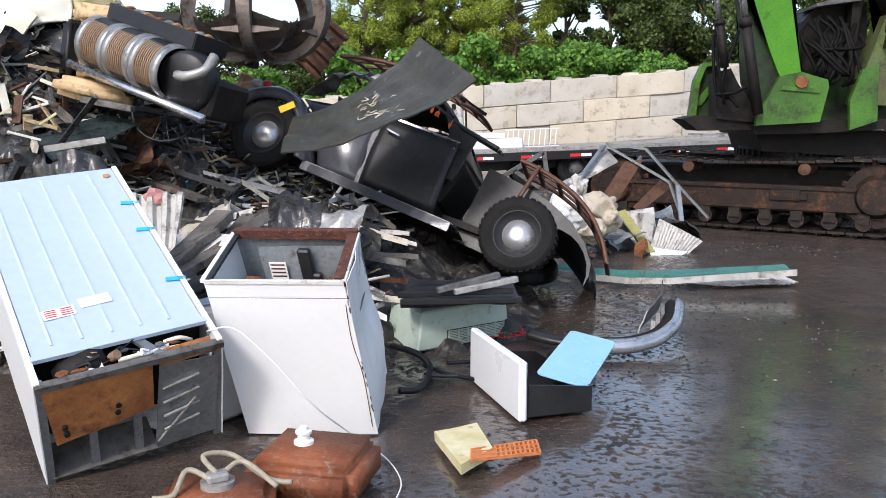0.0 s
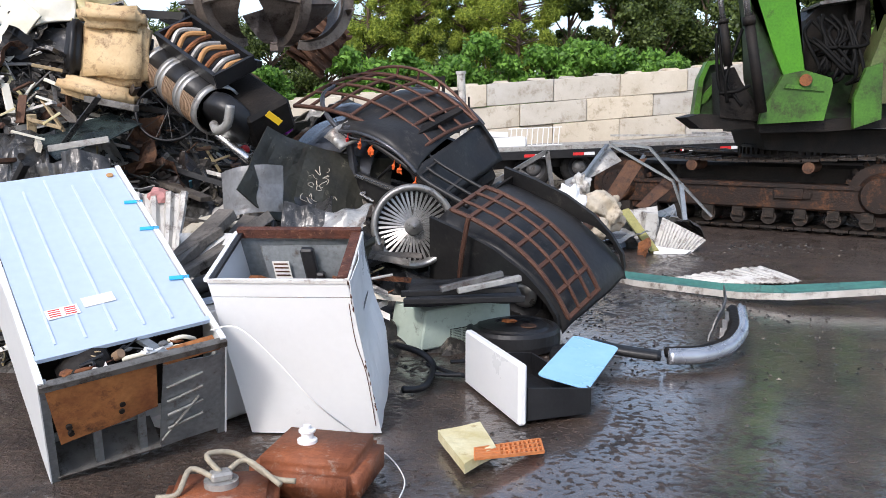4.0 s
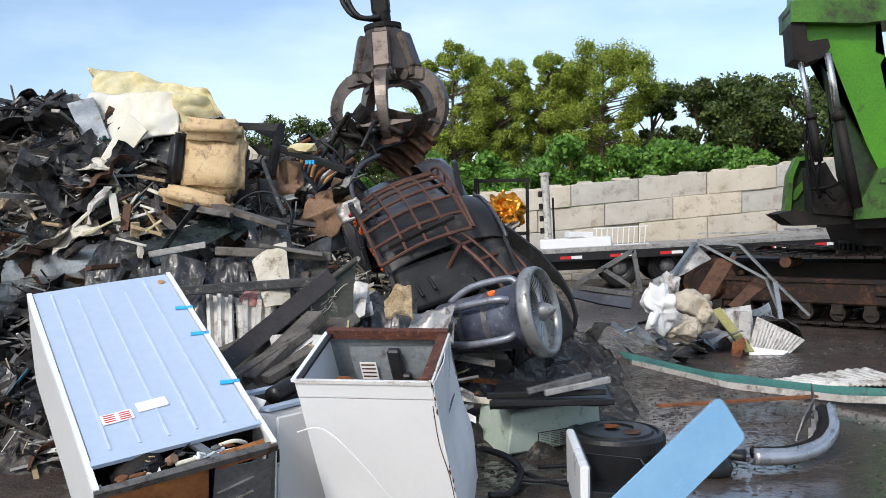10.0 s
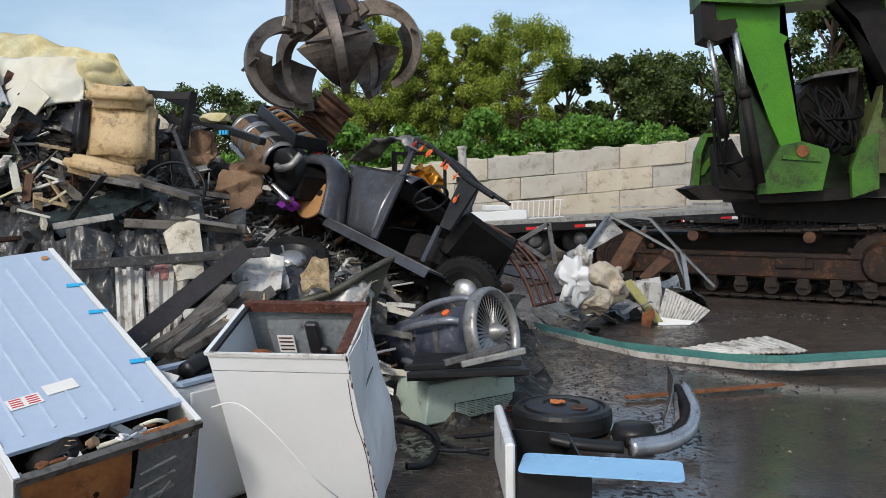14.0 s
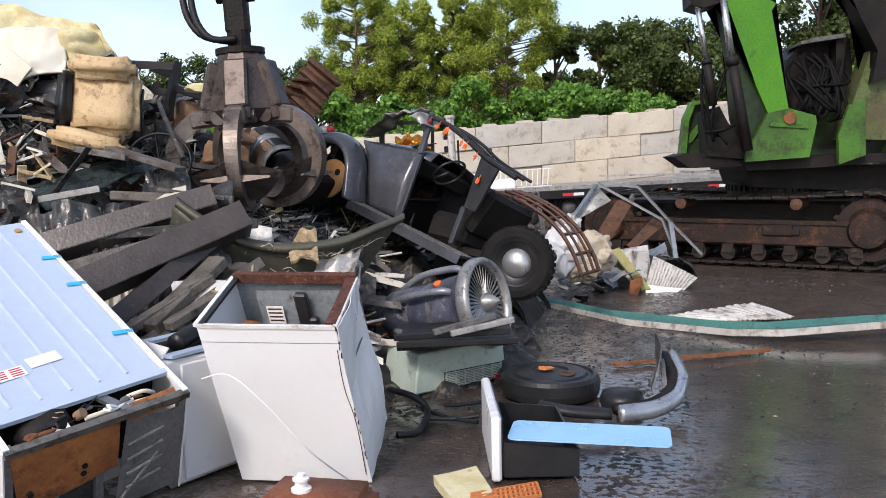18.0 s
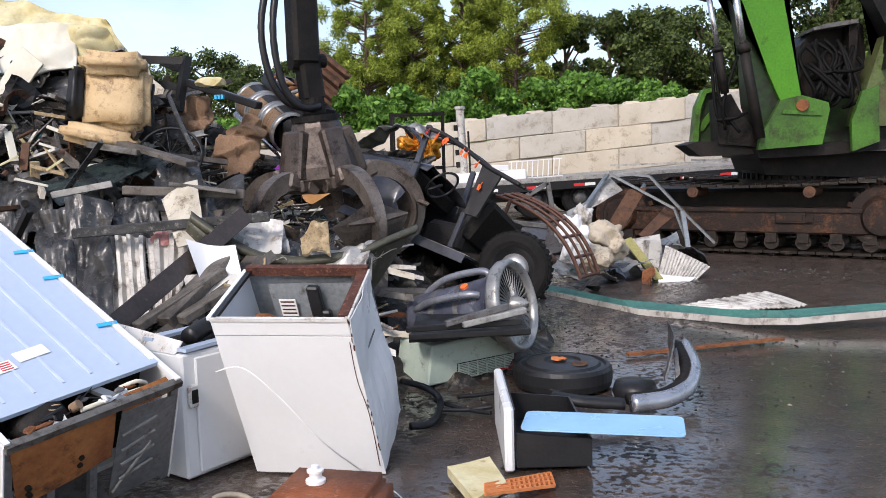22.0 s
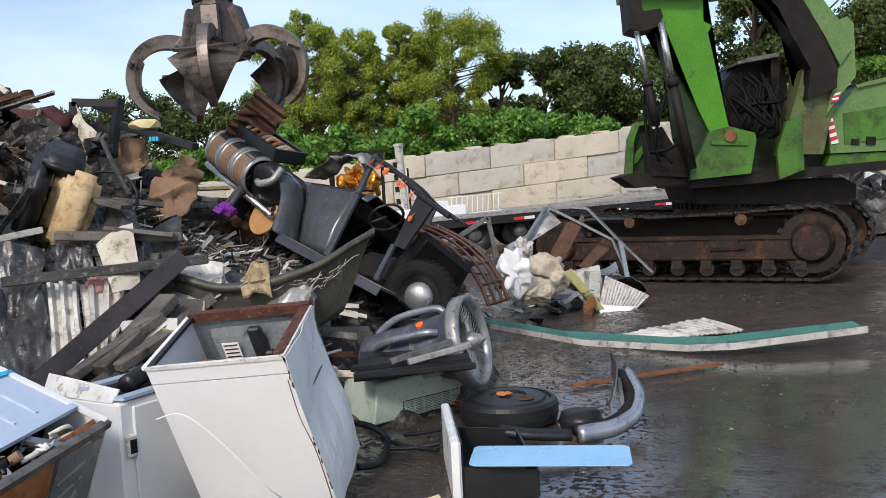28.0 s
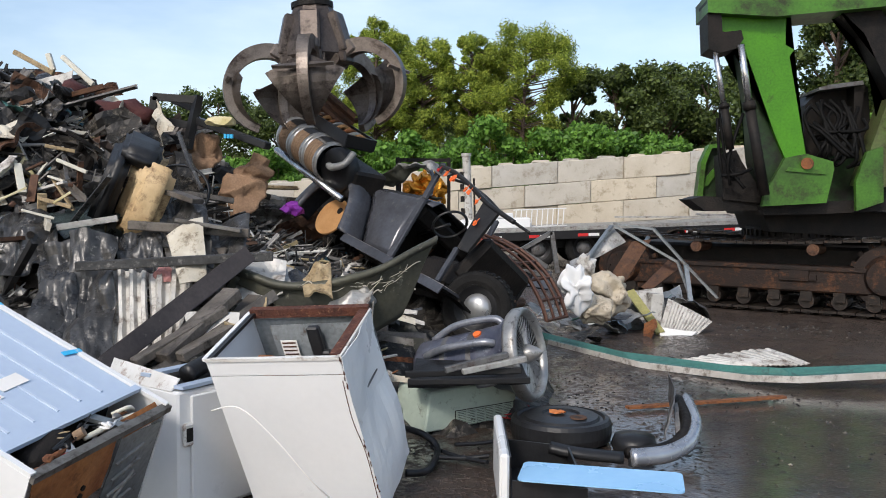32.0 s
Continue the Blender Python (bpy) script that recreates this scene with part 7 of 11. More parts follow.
# ---- ornamental engine with slotted barrels ----
def build_engine_pod():
    t = thing("show_engine", Matrix.Identity(4), "ornamental engine with slotted chrome barrel and open black tray", "engine")
    for k in range(3):
        m = pose(-0.42 + 0.30 * k, 0, 0, 0, 90, 0)
        bm = bmesh.new()
        lathe(bm, [(0.19, -0.155), (0.212, -0.15), (0.212, -0.095), (0.195, -0.09)], 28, m)
        lathe(bm, [(0.195, 0.09), (0.212, 0.095), (0.212, 0.15), (0.19, 0.155)], 28, m)
        b = part("barrel_band", bm, "fanmetal", t, "dull chrome band", smooth=True)
        bm = bmesh.new()
        lathe(bm, [(0.180, -0.12), (0.180, 0.12)], 24, m)
        part("inner_core", bm, "grease", t)
        for j in range(9):
            bm = bmesh.new()
            x = -0.42 + 0.30 * k - 0.085 + 0.0212 * j
            arc = [(x, -0.200 * math.cos(radians(q)), 0.200 * math.sin(radians(q))) for q in range(-52, 53, 13)]
            tube(bm, arc, 0.0075, 5)
            part("grille_bar", bm, "brassbar", t, "brass grille bar")
    bm = bmesh.new()
    for i in range(15):
        q0, q1 = radians(52 + 256 * i / 15), radians(52 + 256 * (i + 1) / 15)
        v = [bm.verts.new((x, -0.206 * math.cos(q), 0.206 * math.sin(q))) for x, q in ((-0.57, q0), (0.33, q0), (0.33, q1), (-0.57, q1))]
        bm.faces.new(v)
    bmesh.ops.remove_doubles(bm, verts=bm.verts[:], dist=0.001)
    bmesh.ops.solidify(bm, geom=bm.faces[:], thickness=0.01)
    part("casing", bm, "plastic", t, "black casing", smooth=True)
    bm = bmesh.new()
    cyl(bm, (-0.75, -0.05, -0.24), (0.75, -0.05, -0.24), 0.035, seg=12)
    part("side_pipe", bm, "chrome", t, "bent chrome side pipe", smooth=True)
    bm = bmesh.new()
    box(bm, (-0.1, 0.22, 0.22), (0.95, 0.36, 0.06), (0, 0, 0), bevel=0.01)
    box(bm, (-0.1, 0.05, 0.27), (0.95, 0.03, 0.12))
    box(bm, (-0.1, 0.39, 0.27), (0.95, 0.03, 0.12))
    box(bm, (-0.57, 0.22, 0.27), (0.03, 0.36, 0.12))
    box(bm, (0.37, 0.22, 0.27), (0.03, 0.36, 0.12))
    part("tray", bm, "plastic", t, "black open tray")
    rng = random.Random(9)
    for k in range(9):
        bm = bmesh.new()
        x = -0.44 + 0.11 * k
        tube(bm, [(x - 0.08, 0.09, 0.27), (x - 0.08 + rng.uniform(-.03, .03), 0.2, 0.33), (x - 0.08 + rng.uniform(-.05, .05), 0.35, 0.28)], 0.022, 7)
        part("coil", bm, ("rust", "lightmetal", "wood")[k % 3], t)
    bm = bmesh.new()
    lathe(bm, [(0.001, 0.09), (0.07, 0.09), (0.10, 0.08), (0.25, 0.09), (0.28, 0.05), (0.28, -0.06), (0.24, -0.09), (0.001, -0.09)], 32, pose(0.46, 0.02, -0.02, 100, 0, 14) @ Matrix.Diagonal((0.8, 0.8, 0.9, 1)))
    part("pulley", bm, "plastic", t, "large black pulley", smooth=True)
    bm = bmesh.new()
    tube(bm, [(0.46, -0.12, 0.0), (0.58, -0.15, 0.02), (0.68, -0.10, 0.10), (0.66, -0.02, 0.22)], 0.036, 10)
    part("exhaust_pipe", bm, "lightmetal", t, "pale bent exhaust pipe", smooth=True)
    bm = bmesh.new()
    box(bm, (0.1, 0.25, -0.10), (1.2, 0.40, 0.30), bevel=0.03)
    part("crankcase", bm, "grease", t)
    return t


POD = build_engine_pod()


def podm(a, b, roll):
    a, b = Vector(a), Vector(b)
    m = axis_pose(a, b, roll)
    m.translation = (a + b) / 2
    return m


moves(POD, [
    (0, podm((-2.562, 6.887, 2.182), (-1.975, 6.560, 1.972), -8)),
    (0.3, podm((-2.658, 6.842, 1.976), (-2.041, 6.581, 1.762), 0)),
    (0.6, podm((-2.606, 6.470, 1.611), (-2.035, 6.170, 1.396), 20)),
    (1, podm((-2.619, 6.344, 1.181), (-2.049, 5.985, 1.085), 25)),
    (2, podm((-2.545, 6.372, 1.113), (-1.998, 5.970, 1.052), 25)),
    (3, podm((-2.375, 6.276, 1.352), (-1.794, 6.006, 1.122), 25)),
    (4, podm((-2.242, 7.268, 1.972), (-1.753, 6.800, 1.680), 30)),
    (4.5, podm((-2.203, 7.277, 1.773), (-1.700, 6.793, 1.536), 30)),
    (6.5, podm((-2.035, 7.287, 1.474), (-1.547, 6.770, 1.283), 20)),
    (7, podm((-2.045, 7.286, 1.481), (-1.556, 6.769, 1.292), 20)),
    (8, podm((-2.209, 7.434, 1.709), (-1.678, 6.991, 1.455), 24)),
    (8.5, podm((-2.272, 7.473, 1.891), (-1.704, 7.118, 1.586), 26)),
    (9, podm((-2.347, 7.477, 2.292), (-1.874, 7.044, 2.004), 26)),
    (9.5, podm((-2.827, 8.895, 2.694), (-2.347, 8.406, 2.283), 45)),
    (10, podm((-2.492, 9.515, 2.134), (-2.067, 8.960, 1.745), 50)),
    (11, podm((-2.473, 9.501, 2.668), (-2.012, 8.987, 2.264), 50)),
    (12, podm((-2.823, 9.580, 2.309), (-2.253, 9.108, 2.003), 50)),
    (12.6, podm((-2.495, 9.507, 2.353), (-2.019, 8.978, 1.987), 20)),
    (13, podm((-2.104, 9.216, 2.327), (-1.716, 8.654, 1.912), -8)),
    (14, podm((-2.040, 9.215, 2.251), (-1.609, 8.625, 1.927), -8)),
    (16.5, podm((-1.960, 9.216, 1.832), (-1.521, 8.635, 1.503), -8)),
    (19, podm((-1.919, 9.217, 2.063), (-1.481, 8.639, 1.725), -8)),
    (21, podm((-1.921, 9.219, 2.225), (-1.473, 8.647, 1.889), -8)),
    (23, podm((-1.971, 9.216, 2.174), (-1.524, 8.653, 1.824), -8)),
    (24.5, podm((-1.917, 9.217, 2.278), (-1.499, 8.640, 1.913), -8)),
    (25.5, podm((-1.896, 9.214, 2.171), (-1.463, 8.623, 1.851), -8)),
    (27.5, podm((-1.548, 9.212, 2.260), (-1.127, 8.608, 1.946), -8)),
    (28, podm((-1.590, 9.212, 2.111), (-1.162, 8.612, 1.801), -8)),
    (30, podm((-1.646, 9.215, 2.111), (-1.185, 8.624, 1.829), -8)),
    (32, podm((-1.594, 9.215, 2.268), (-1.136, 8.628, 1.977), -8)),
])

# ---- orange-peel grapple ----
def build_grapple():
    g = thing("scrap_grapple", Matrix.Identity(4), "worn brown steel orange-peel grapple with curved tines", "grapple")
    bm = bmesh.new()
    lathe(bm, [(0.001, 0.02), (0.19, 0.02), (0.22, -0.05), (0.31, -0.38), (0.32, -0.48), (0.24, -0.58), (0.12, -0.62), (0.001, -0.62)], 10)
    part("head", bm, "grabhead", g, "tapered grapple head")
    for k in range(5):
        a = 6.2832 * k / 5 - 1.5708
        bm = bmesh.new()
        box(bm, (0.27 * math.cos(a), 0.27 * math.sin(a), -0.28), (0.14, 0.20, 0.42), (0, -15, math.degrees(a)), bevel=0.02)
        box(bm, (0.29 * math.cos(a), 0.29 * math.sin(a), -0.52), (0.16, 0.22, 0.12), (0, 0, math.degrees(a)), bevel=0.02)
        part("ram_housing", bm, "grabhead", g)
    bm = bmesh.new()
    cyl(bm, (0, 0, 0.0), (0, 0, 0.05), 0.21, seg=24)
    cyl(bm, (0, 0, 0.06), (0, 0, 0.20), 0.10, seg=16)
    part("rotator", bm, "grease", g, "black rotator flange")
    bm = bmesh.new()
    box(bm, (0, 0, 0.36), (0.20, 0.16, 0.38), bevel=0.03)
    cyl(bm, (-0.16, 0, 0.50), (0.16, 0, 0.50), 0.06, seg=14)
    box(bm, (0.0, 0, 0.85), (0.24, 0.2, 0.75), (0, 6, 0), bevel=0.03)
    part("link", bm, "grease", g, "greasy black suspension link")
    bm = bmesh.new()
    beam(bm, (0.04, 0, 1.1), (0.75, 0.9, 4.6), 0.34, 0.42, (0, 1, 0))
    part("dipper_stick", bm, "greendirty", g, "green dipper stick")
    for k, pts in enumerate((((-0.05, -0.1, 0.10), (-0.30, -0.12, 0.18), (-0.42, -0.1, 0.45), (-0.38, -0.05, 0.9), (-0.1, 0, 1.5)), ((0.0, -0.12, 0.12), (-0.22, -0.16, 0.14), (-0.34, -0.14, 0.4), (-0.30, -0.1, 0.9), (0.0, 0, 1.6)))):
        bm = bmesh.new()
        tube(bm, pts, 0.03, 8)
        part("hydraulic_hose", bm, "plastic", g, smooth=True)
    tines = []
    for k in range(5):
        a = 6.2832 * k / 5 - 1.5708
        hinge = Matrix.Rotation(a, 4, "Z") @ Matrix.Translation((0.25, 0, -0.54))
        t = new("tine")
        t.empty_display_size = 0.05
        t.parent = g
        t.matrix_local = hinge
        # outer rib: an arc that runs out, down and in, in the x-z plane of the tine
        bm = bmesh.new()
        n = 28
        prev = None
        for i in range(n + 1):
            u = i / n
            ang = radians(66 - 190 * u)
            c = Vector((-0.06, 0, -0.355))
            rad = 0.385
            p = c + Vector((rad * math.cos(ang), 0, rad * math.sin(ang)))
            half = 0.056 * (1 - 0.5 * u) + 0.01
            dep = 0.075 * (1 - 0.45 * u)
            nrm = Vector((math.cos(ang), 0, math.sin(ang)))
            ring = [bm.verts.new(p + nrm * s * dep + Vector((0, w * half, 0))) for s, w in ((-1, -1), (-1, 1), (1, 1), (1, -1))]
            if prev:
                for q in range(4):
                    bm.faces.new((prev[q], prev[(q + 1) % 4], ring[(q + 1) % 4], ring[q]))
            else:
                bm.faces.new(ring[::-1])
            prev = ring
        bm.faces.new(prev)
        bmesh.ops.recalc_face_normals(bm, faces=bm.faces[:])
        part("rib", bm, "grab", t, "curved box-section rib")
        bm = bmesh.new()
        grid = []
        m2 = 10
        for i in range(m2 + 1):
            u = i / m2
            ang = radians(-14 - 112 * u)
            p = Vector((-0.06 + 0.365 * math.cos(ang), 0, -0.355 + 0.365 * math.sin(ang)))
            wd = 0.36 * min(1.0, (u + 0.03) / 0.23) * (1 - 0.92 * max(0, u - 0.22) / 0.78) + 0.008
            nrm = Vector((math.cos(ang), 0, math.sin(ang)))
            grid.append([bm.verts.new(p + Vector((0, wd * w, 0)) - nrm * 0.07 * abs(w) * (wd / 0.31)) for w in (-1, -0.5, 0, 0.5, 1)])
        for r0, r1 in zip(grid, grid[1:]):
            for j in range(4):
                bm.faces.new((r0[j], r0[j + 1], r1[j + 1], r1[j]))
        bmesh.ops.solidify(bm, geom=bm.faces[:], thickness=0.025)
        bmesh.ops.recalc_face_normals(bm, faces=bm.faces[:])
        part("shell_plate", bm, "grab", t, "scraped pointed shell plate")
        for side in (-1, 1):
            bm = bmesh.new()
            a0 = radians(-14 - 112 * 0.22)
            p = Vector((-0.06 + 0.375 * math.cos(a0), 0, -0.355 + 0.375 * math.sin(a0)))
            prism(bm, [(0, -0.035), (0.28, -0.008), (0.28, 0.008), (0, 0.035)], 0.03, Matrix.Translation(p + Vector((0.03, 0, 0))) @ Matrix.Rotation(radians(-90 if side < 0 else 90), 4, "Z"))
            part("gusset", bm, "grab", t)
        bm = bmesh.new()
        cyl(bm, (0.0, -0.13, 0), (0.0, 0.13, 0), 0.06, seg=14)
        box(bm, (0.10, 0, -0.02), (0.26, 0.17, 0.14), (0, 18, 0), bevel=0.02)
        part("hinge", bm, "grab", t)
        bm = bmesh.new()
        cyl(bm, (-0.04, 0, 0.12), (0.22, 0, -0.08), 0.035, seg=12)
        part("ram_rod", bm, "chrome", t, "bright ram rod", smooth=True)
        tines.append((t, hinge))
    return g, tines


GRAPPLE, TINES = build_grapple()


def gp(p, rx=0, ry=0, rz=0):
    return Matrix.Translation(p) @ pose(0, 0, 0, rx, ry, rz)


# the head's middle, time by time
GRAB_ROWS = [
    (0, gp((-1.605, 7.800, 3.470), 0, 0, 0)),
    (0.3, gp((-1.732, 7.900, 3.586), 0, 0, 0)),
    (0.6, gp((-2.149, 7.800, 3.482), 0, 4, 0)),
    (0.9, gp((-2.307, 7.800, 3.626), 0, 6, 0)),
    (1.2, gp((-2.451, 7.800, 3.652), 0, 4, 0)),
    (1.5, gp((-2.483, 7.800, 3.389), 0, 2, 20)),
    (2.0, gp((-2.393, 7.900, 2.851), 0, -4, 36)),
    (2.5, gp((-2.398, 8.000, 2.959), 0, -4, 36)),
    (3.0, gp((-2.127, 8.100, 2.951), 0, 0, 36)),
    (3.5, gp((-1.857, 7.900, 2.972), 0, 0, 36)),
    (4.0, gp((-1.585, 7.900, 3.573), 0, 0, 36)),
    (4.5, gp((-1.480, 7.900, 3.518), 0, 0, 36)),
    (6.5, gp((-1.444, 7.900, 2.859), 0, -10, 36)),
    (7.0, gp((-1.594, 8.000, 2.722), 0, -22, 36)),
    (7.5, gp((-1.472, 8.200, 2.752), 0, -16, 36)),
    (8.0, gp((-1.497, 8.300, 3.038), 0, -8, 36)),
    (8.5, gp((-1.449, 8.500, 3.568), 0, 0, 18)),
    (9.0, gp((-1.451, 8.600, 4.003), 0, 0, 0)),
    (9.5, gp((-1.690, 8.900, 4.301), 0, 0, 0)),
    (10.0, gp((-1.563, 9.400, 3.763), 0, -5, 0)),
    (10.5, gp((-1.501, 9.500, 4.219), 0, 0, 0)),
    (11.0, gp((-1.562, 9.700, 4.438), 0, 0, 0)),
    (12.0, gp((-2.085, 10.000, 4.231), 0, -2, 0)),
    (12.5, gp((-2.144, 9.800, 4.054), 0, 0, 0)),
    (13.0, gp((-2.052, 9.400, 3.933), 0, 8, 10)),
    (13.5, gp((-1.444, 8.900, 3.968), 0, 0, 10)),
    (14.0, gp((-1.258, 8.500, 3.794), 0, -12, 10)),
    (14.5, gp((-1.474, 7.900, 3.644), 0, -10, 10)),
    (16.5, gp((-1.503, 7.400, 2.113), 0, -3, 0)),
    (17.2, gp((-1.587, 7.400, 2.432), 0, 0, 0)),
    (18.0, gp((-1.641, 7.500, 2.587), 0, -3, 0)),
    (18.5, gp((-1.718, 7.500, 2.616), 0, -2, 0)),
    (19.0, gp((-1.655, 7.600, 2.603), 0, -2, 0)),
    (19.5, gp((-1.762, 7.700, 2.666), 0, -2, 16)),
    (20.0, gp((-1.595, 7.700, 2.950), 0, -2, 36)),
    (20.5, gp((-1.444, 7.700, 2.914), 0, -4, 36)),
    (21.0, gp((-1.175, 7.600, 2.153), 0, -6, 36)),
    (21.5, gp((-1.122, 7.600, 2.130), 0, -4, 36)),
    (22.0, gp((-1.090, 7.400, 1.945), 0, -6, 36)),
    (22.5, gp((-1.137, 7.500, 2.068), 0, -6, 36)),
    (23.0, gp((-1.148, 7.600, 2.089), 0, -4, 36)),
    (23.5, gp((-1.431, 7.600, 2.158), 0, -6, 36)),
    (24.0, gp((-1.281, 7.600, 2.535), 0, -9, 36)),
    (24.3, gp((-1.361, 7.600, 2.713), 0, -4, 36)),
    (24.8, gp((-1.383, 7.500, 2.712), 0, -4, 36)),
    (25.0, gp((-1.259, 7.500, 2.837), 0, -8, 36)),
    (25.5, gp((-1.361, 7.500, 2.789), 0, -4, 36)),
    (27.5, gp((-1.368, 9.000, 3.496), 0, -4, 8)),
    (28.0, gp((-1.666, 9.200, 3.688), 0, -4, 0)),
    (28.5, gp((-1.565, 9.000, 3.609), 0, -2, 0)),
    (29.0, gp((-1.346, 8.600, 3.433), 0, -4, 0)),
    (30.0, gp((-1.395, 8.500, 3.429), 0, -6, 0)),
    (31.0, gp((-1.468, 8.600, 3.665), 0, -4, 0)),
    (32.0, gp((-1.365, 8.600, 3.533), 0, -4, 0)),
]
moves(GRAPPLE, GRAB_ROWS)
# how far the tines swing out, degrees
OPEN_ROWS = [(0, 6), (0.3, 8), (0.6, 14), (0.9, 30), (1.2, 36), (1.5, 36), (2.0, 34), (2.5, 36), (3.0, 36), (3.5, 34), (4.0, 24), (4.5, 20), (6.5, 40), (7.0, 30), (7.5, 22), (8.0, 10), (8.5, 6), (9.0, 6), (9.5, 6), (10.0, 6), (10.5, 6), (11.0, 6), (12.0, 8), (12.5, 22), (13.0, 36), (13.5, 40), (14.0, 44), (14.5, 48), (16.5, 28), (17.2, 14), (18.0, 12), (18.5, 12), (19.0, 12), (19.5, 14), (20.0, 38), (20.5, 48), (21.0, 46), (21.5, 44), (22.0, 40), (22.5, 34), (23.0, 22), (23.5, 16), (24.0, 10), (24.3, 10), (24.8, 14), (25.0, 24), (25.5, 32), (27.5, 52), (28.0, 60), (28.5, 58), (29.0, 54), (30.0, 52), (31.0, 56), (32.0, 52)]
for tine_ob, hinge_m in TINES:
    moves(tine_ob, [(t, hinge_m @ Matrix.Rotation(radians(-a), 4, "Y")) for t, a in OPEN_ROWS])

# ---- loose scrap on the heap ----
def single(name, bm, material, label, category, group="", smooth=False, kind=""):
    o = part(name, bm, material, None, "", smooth)
    return tagged(o, label, category, group, kind)


def centred(ob):
    """Moves the origin of a one-mesh thing to its middle."""
    me = ob.data
    c = sum((v.co for v in me.vertices), Vector()) / len(me.vertices)
    me.transform(Matrix.Translation(-c))
    ob.matrix_world = ob.matrix_world @ Matrix.Translation(c)
    return ob


def sheet_thing(name, a, b, c, d, material, label, category="sheet", crumple=0.05, freq=2.5, ribs=0, rib=0.0, sag=0.0, nu=14, nv=10, seed=0.0, thick=0.008, group=""):
    bm = bmesh.new()
    quad_sheet(bm, a, b, c, d, nu, nv, thick, crumple, freq, ribs, rib, sag, seed)
    return centred(single(name, bm, material, label, category, group))


def bar_thing(name, p, q, w, h, material, label, category="bar", shape="box", group=""):
    bm = bmesh.new()
    p, q = Vector(p), Vector(q)
    if shape == "pipe":
        mid = (p + q) / 2 + Vector((0, 0, -0.03 * (q - p).length))
        tube(bm, [p, mid, q], w / 2, 10)
    elif shape == "angle":
        d = (q - p).normalized()
        s = d.cross(Vector((0, 0.3, 1))).normalized()
        beam(bm, p, q, w, 0.008, (0, 0.3, 1))
        beam(bm, p + s * w / 2, q + s * w / 2, 0.008, h, (0, 0.3, 1))
    elif shape == "channel":
        d = (q - p).normalized()
        s = d.cross(Vector((0, 0.5, 1))).normalized()
        beam(bm, p, q, w, 0.01, (0, 0.5, 1))
        for k in (-1, 1):
            u = s.cross(d).normalized()
            beam(bm, p + s * k * w / 2 + u * h / 2, q + s * k * w / 2 + u * h / 2, 0.01, h, (0, 0.5, 1))
    else:
        beam(bm, p, q, w, h)
        bmesh.ops.bevel(bm, geom=bm.edges[:], offset=min(w, h) * 0.12, segments=1, affect="EDGES")
    return centred(single(name, bm, material, label, category, group))


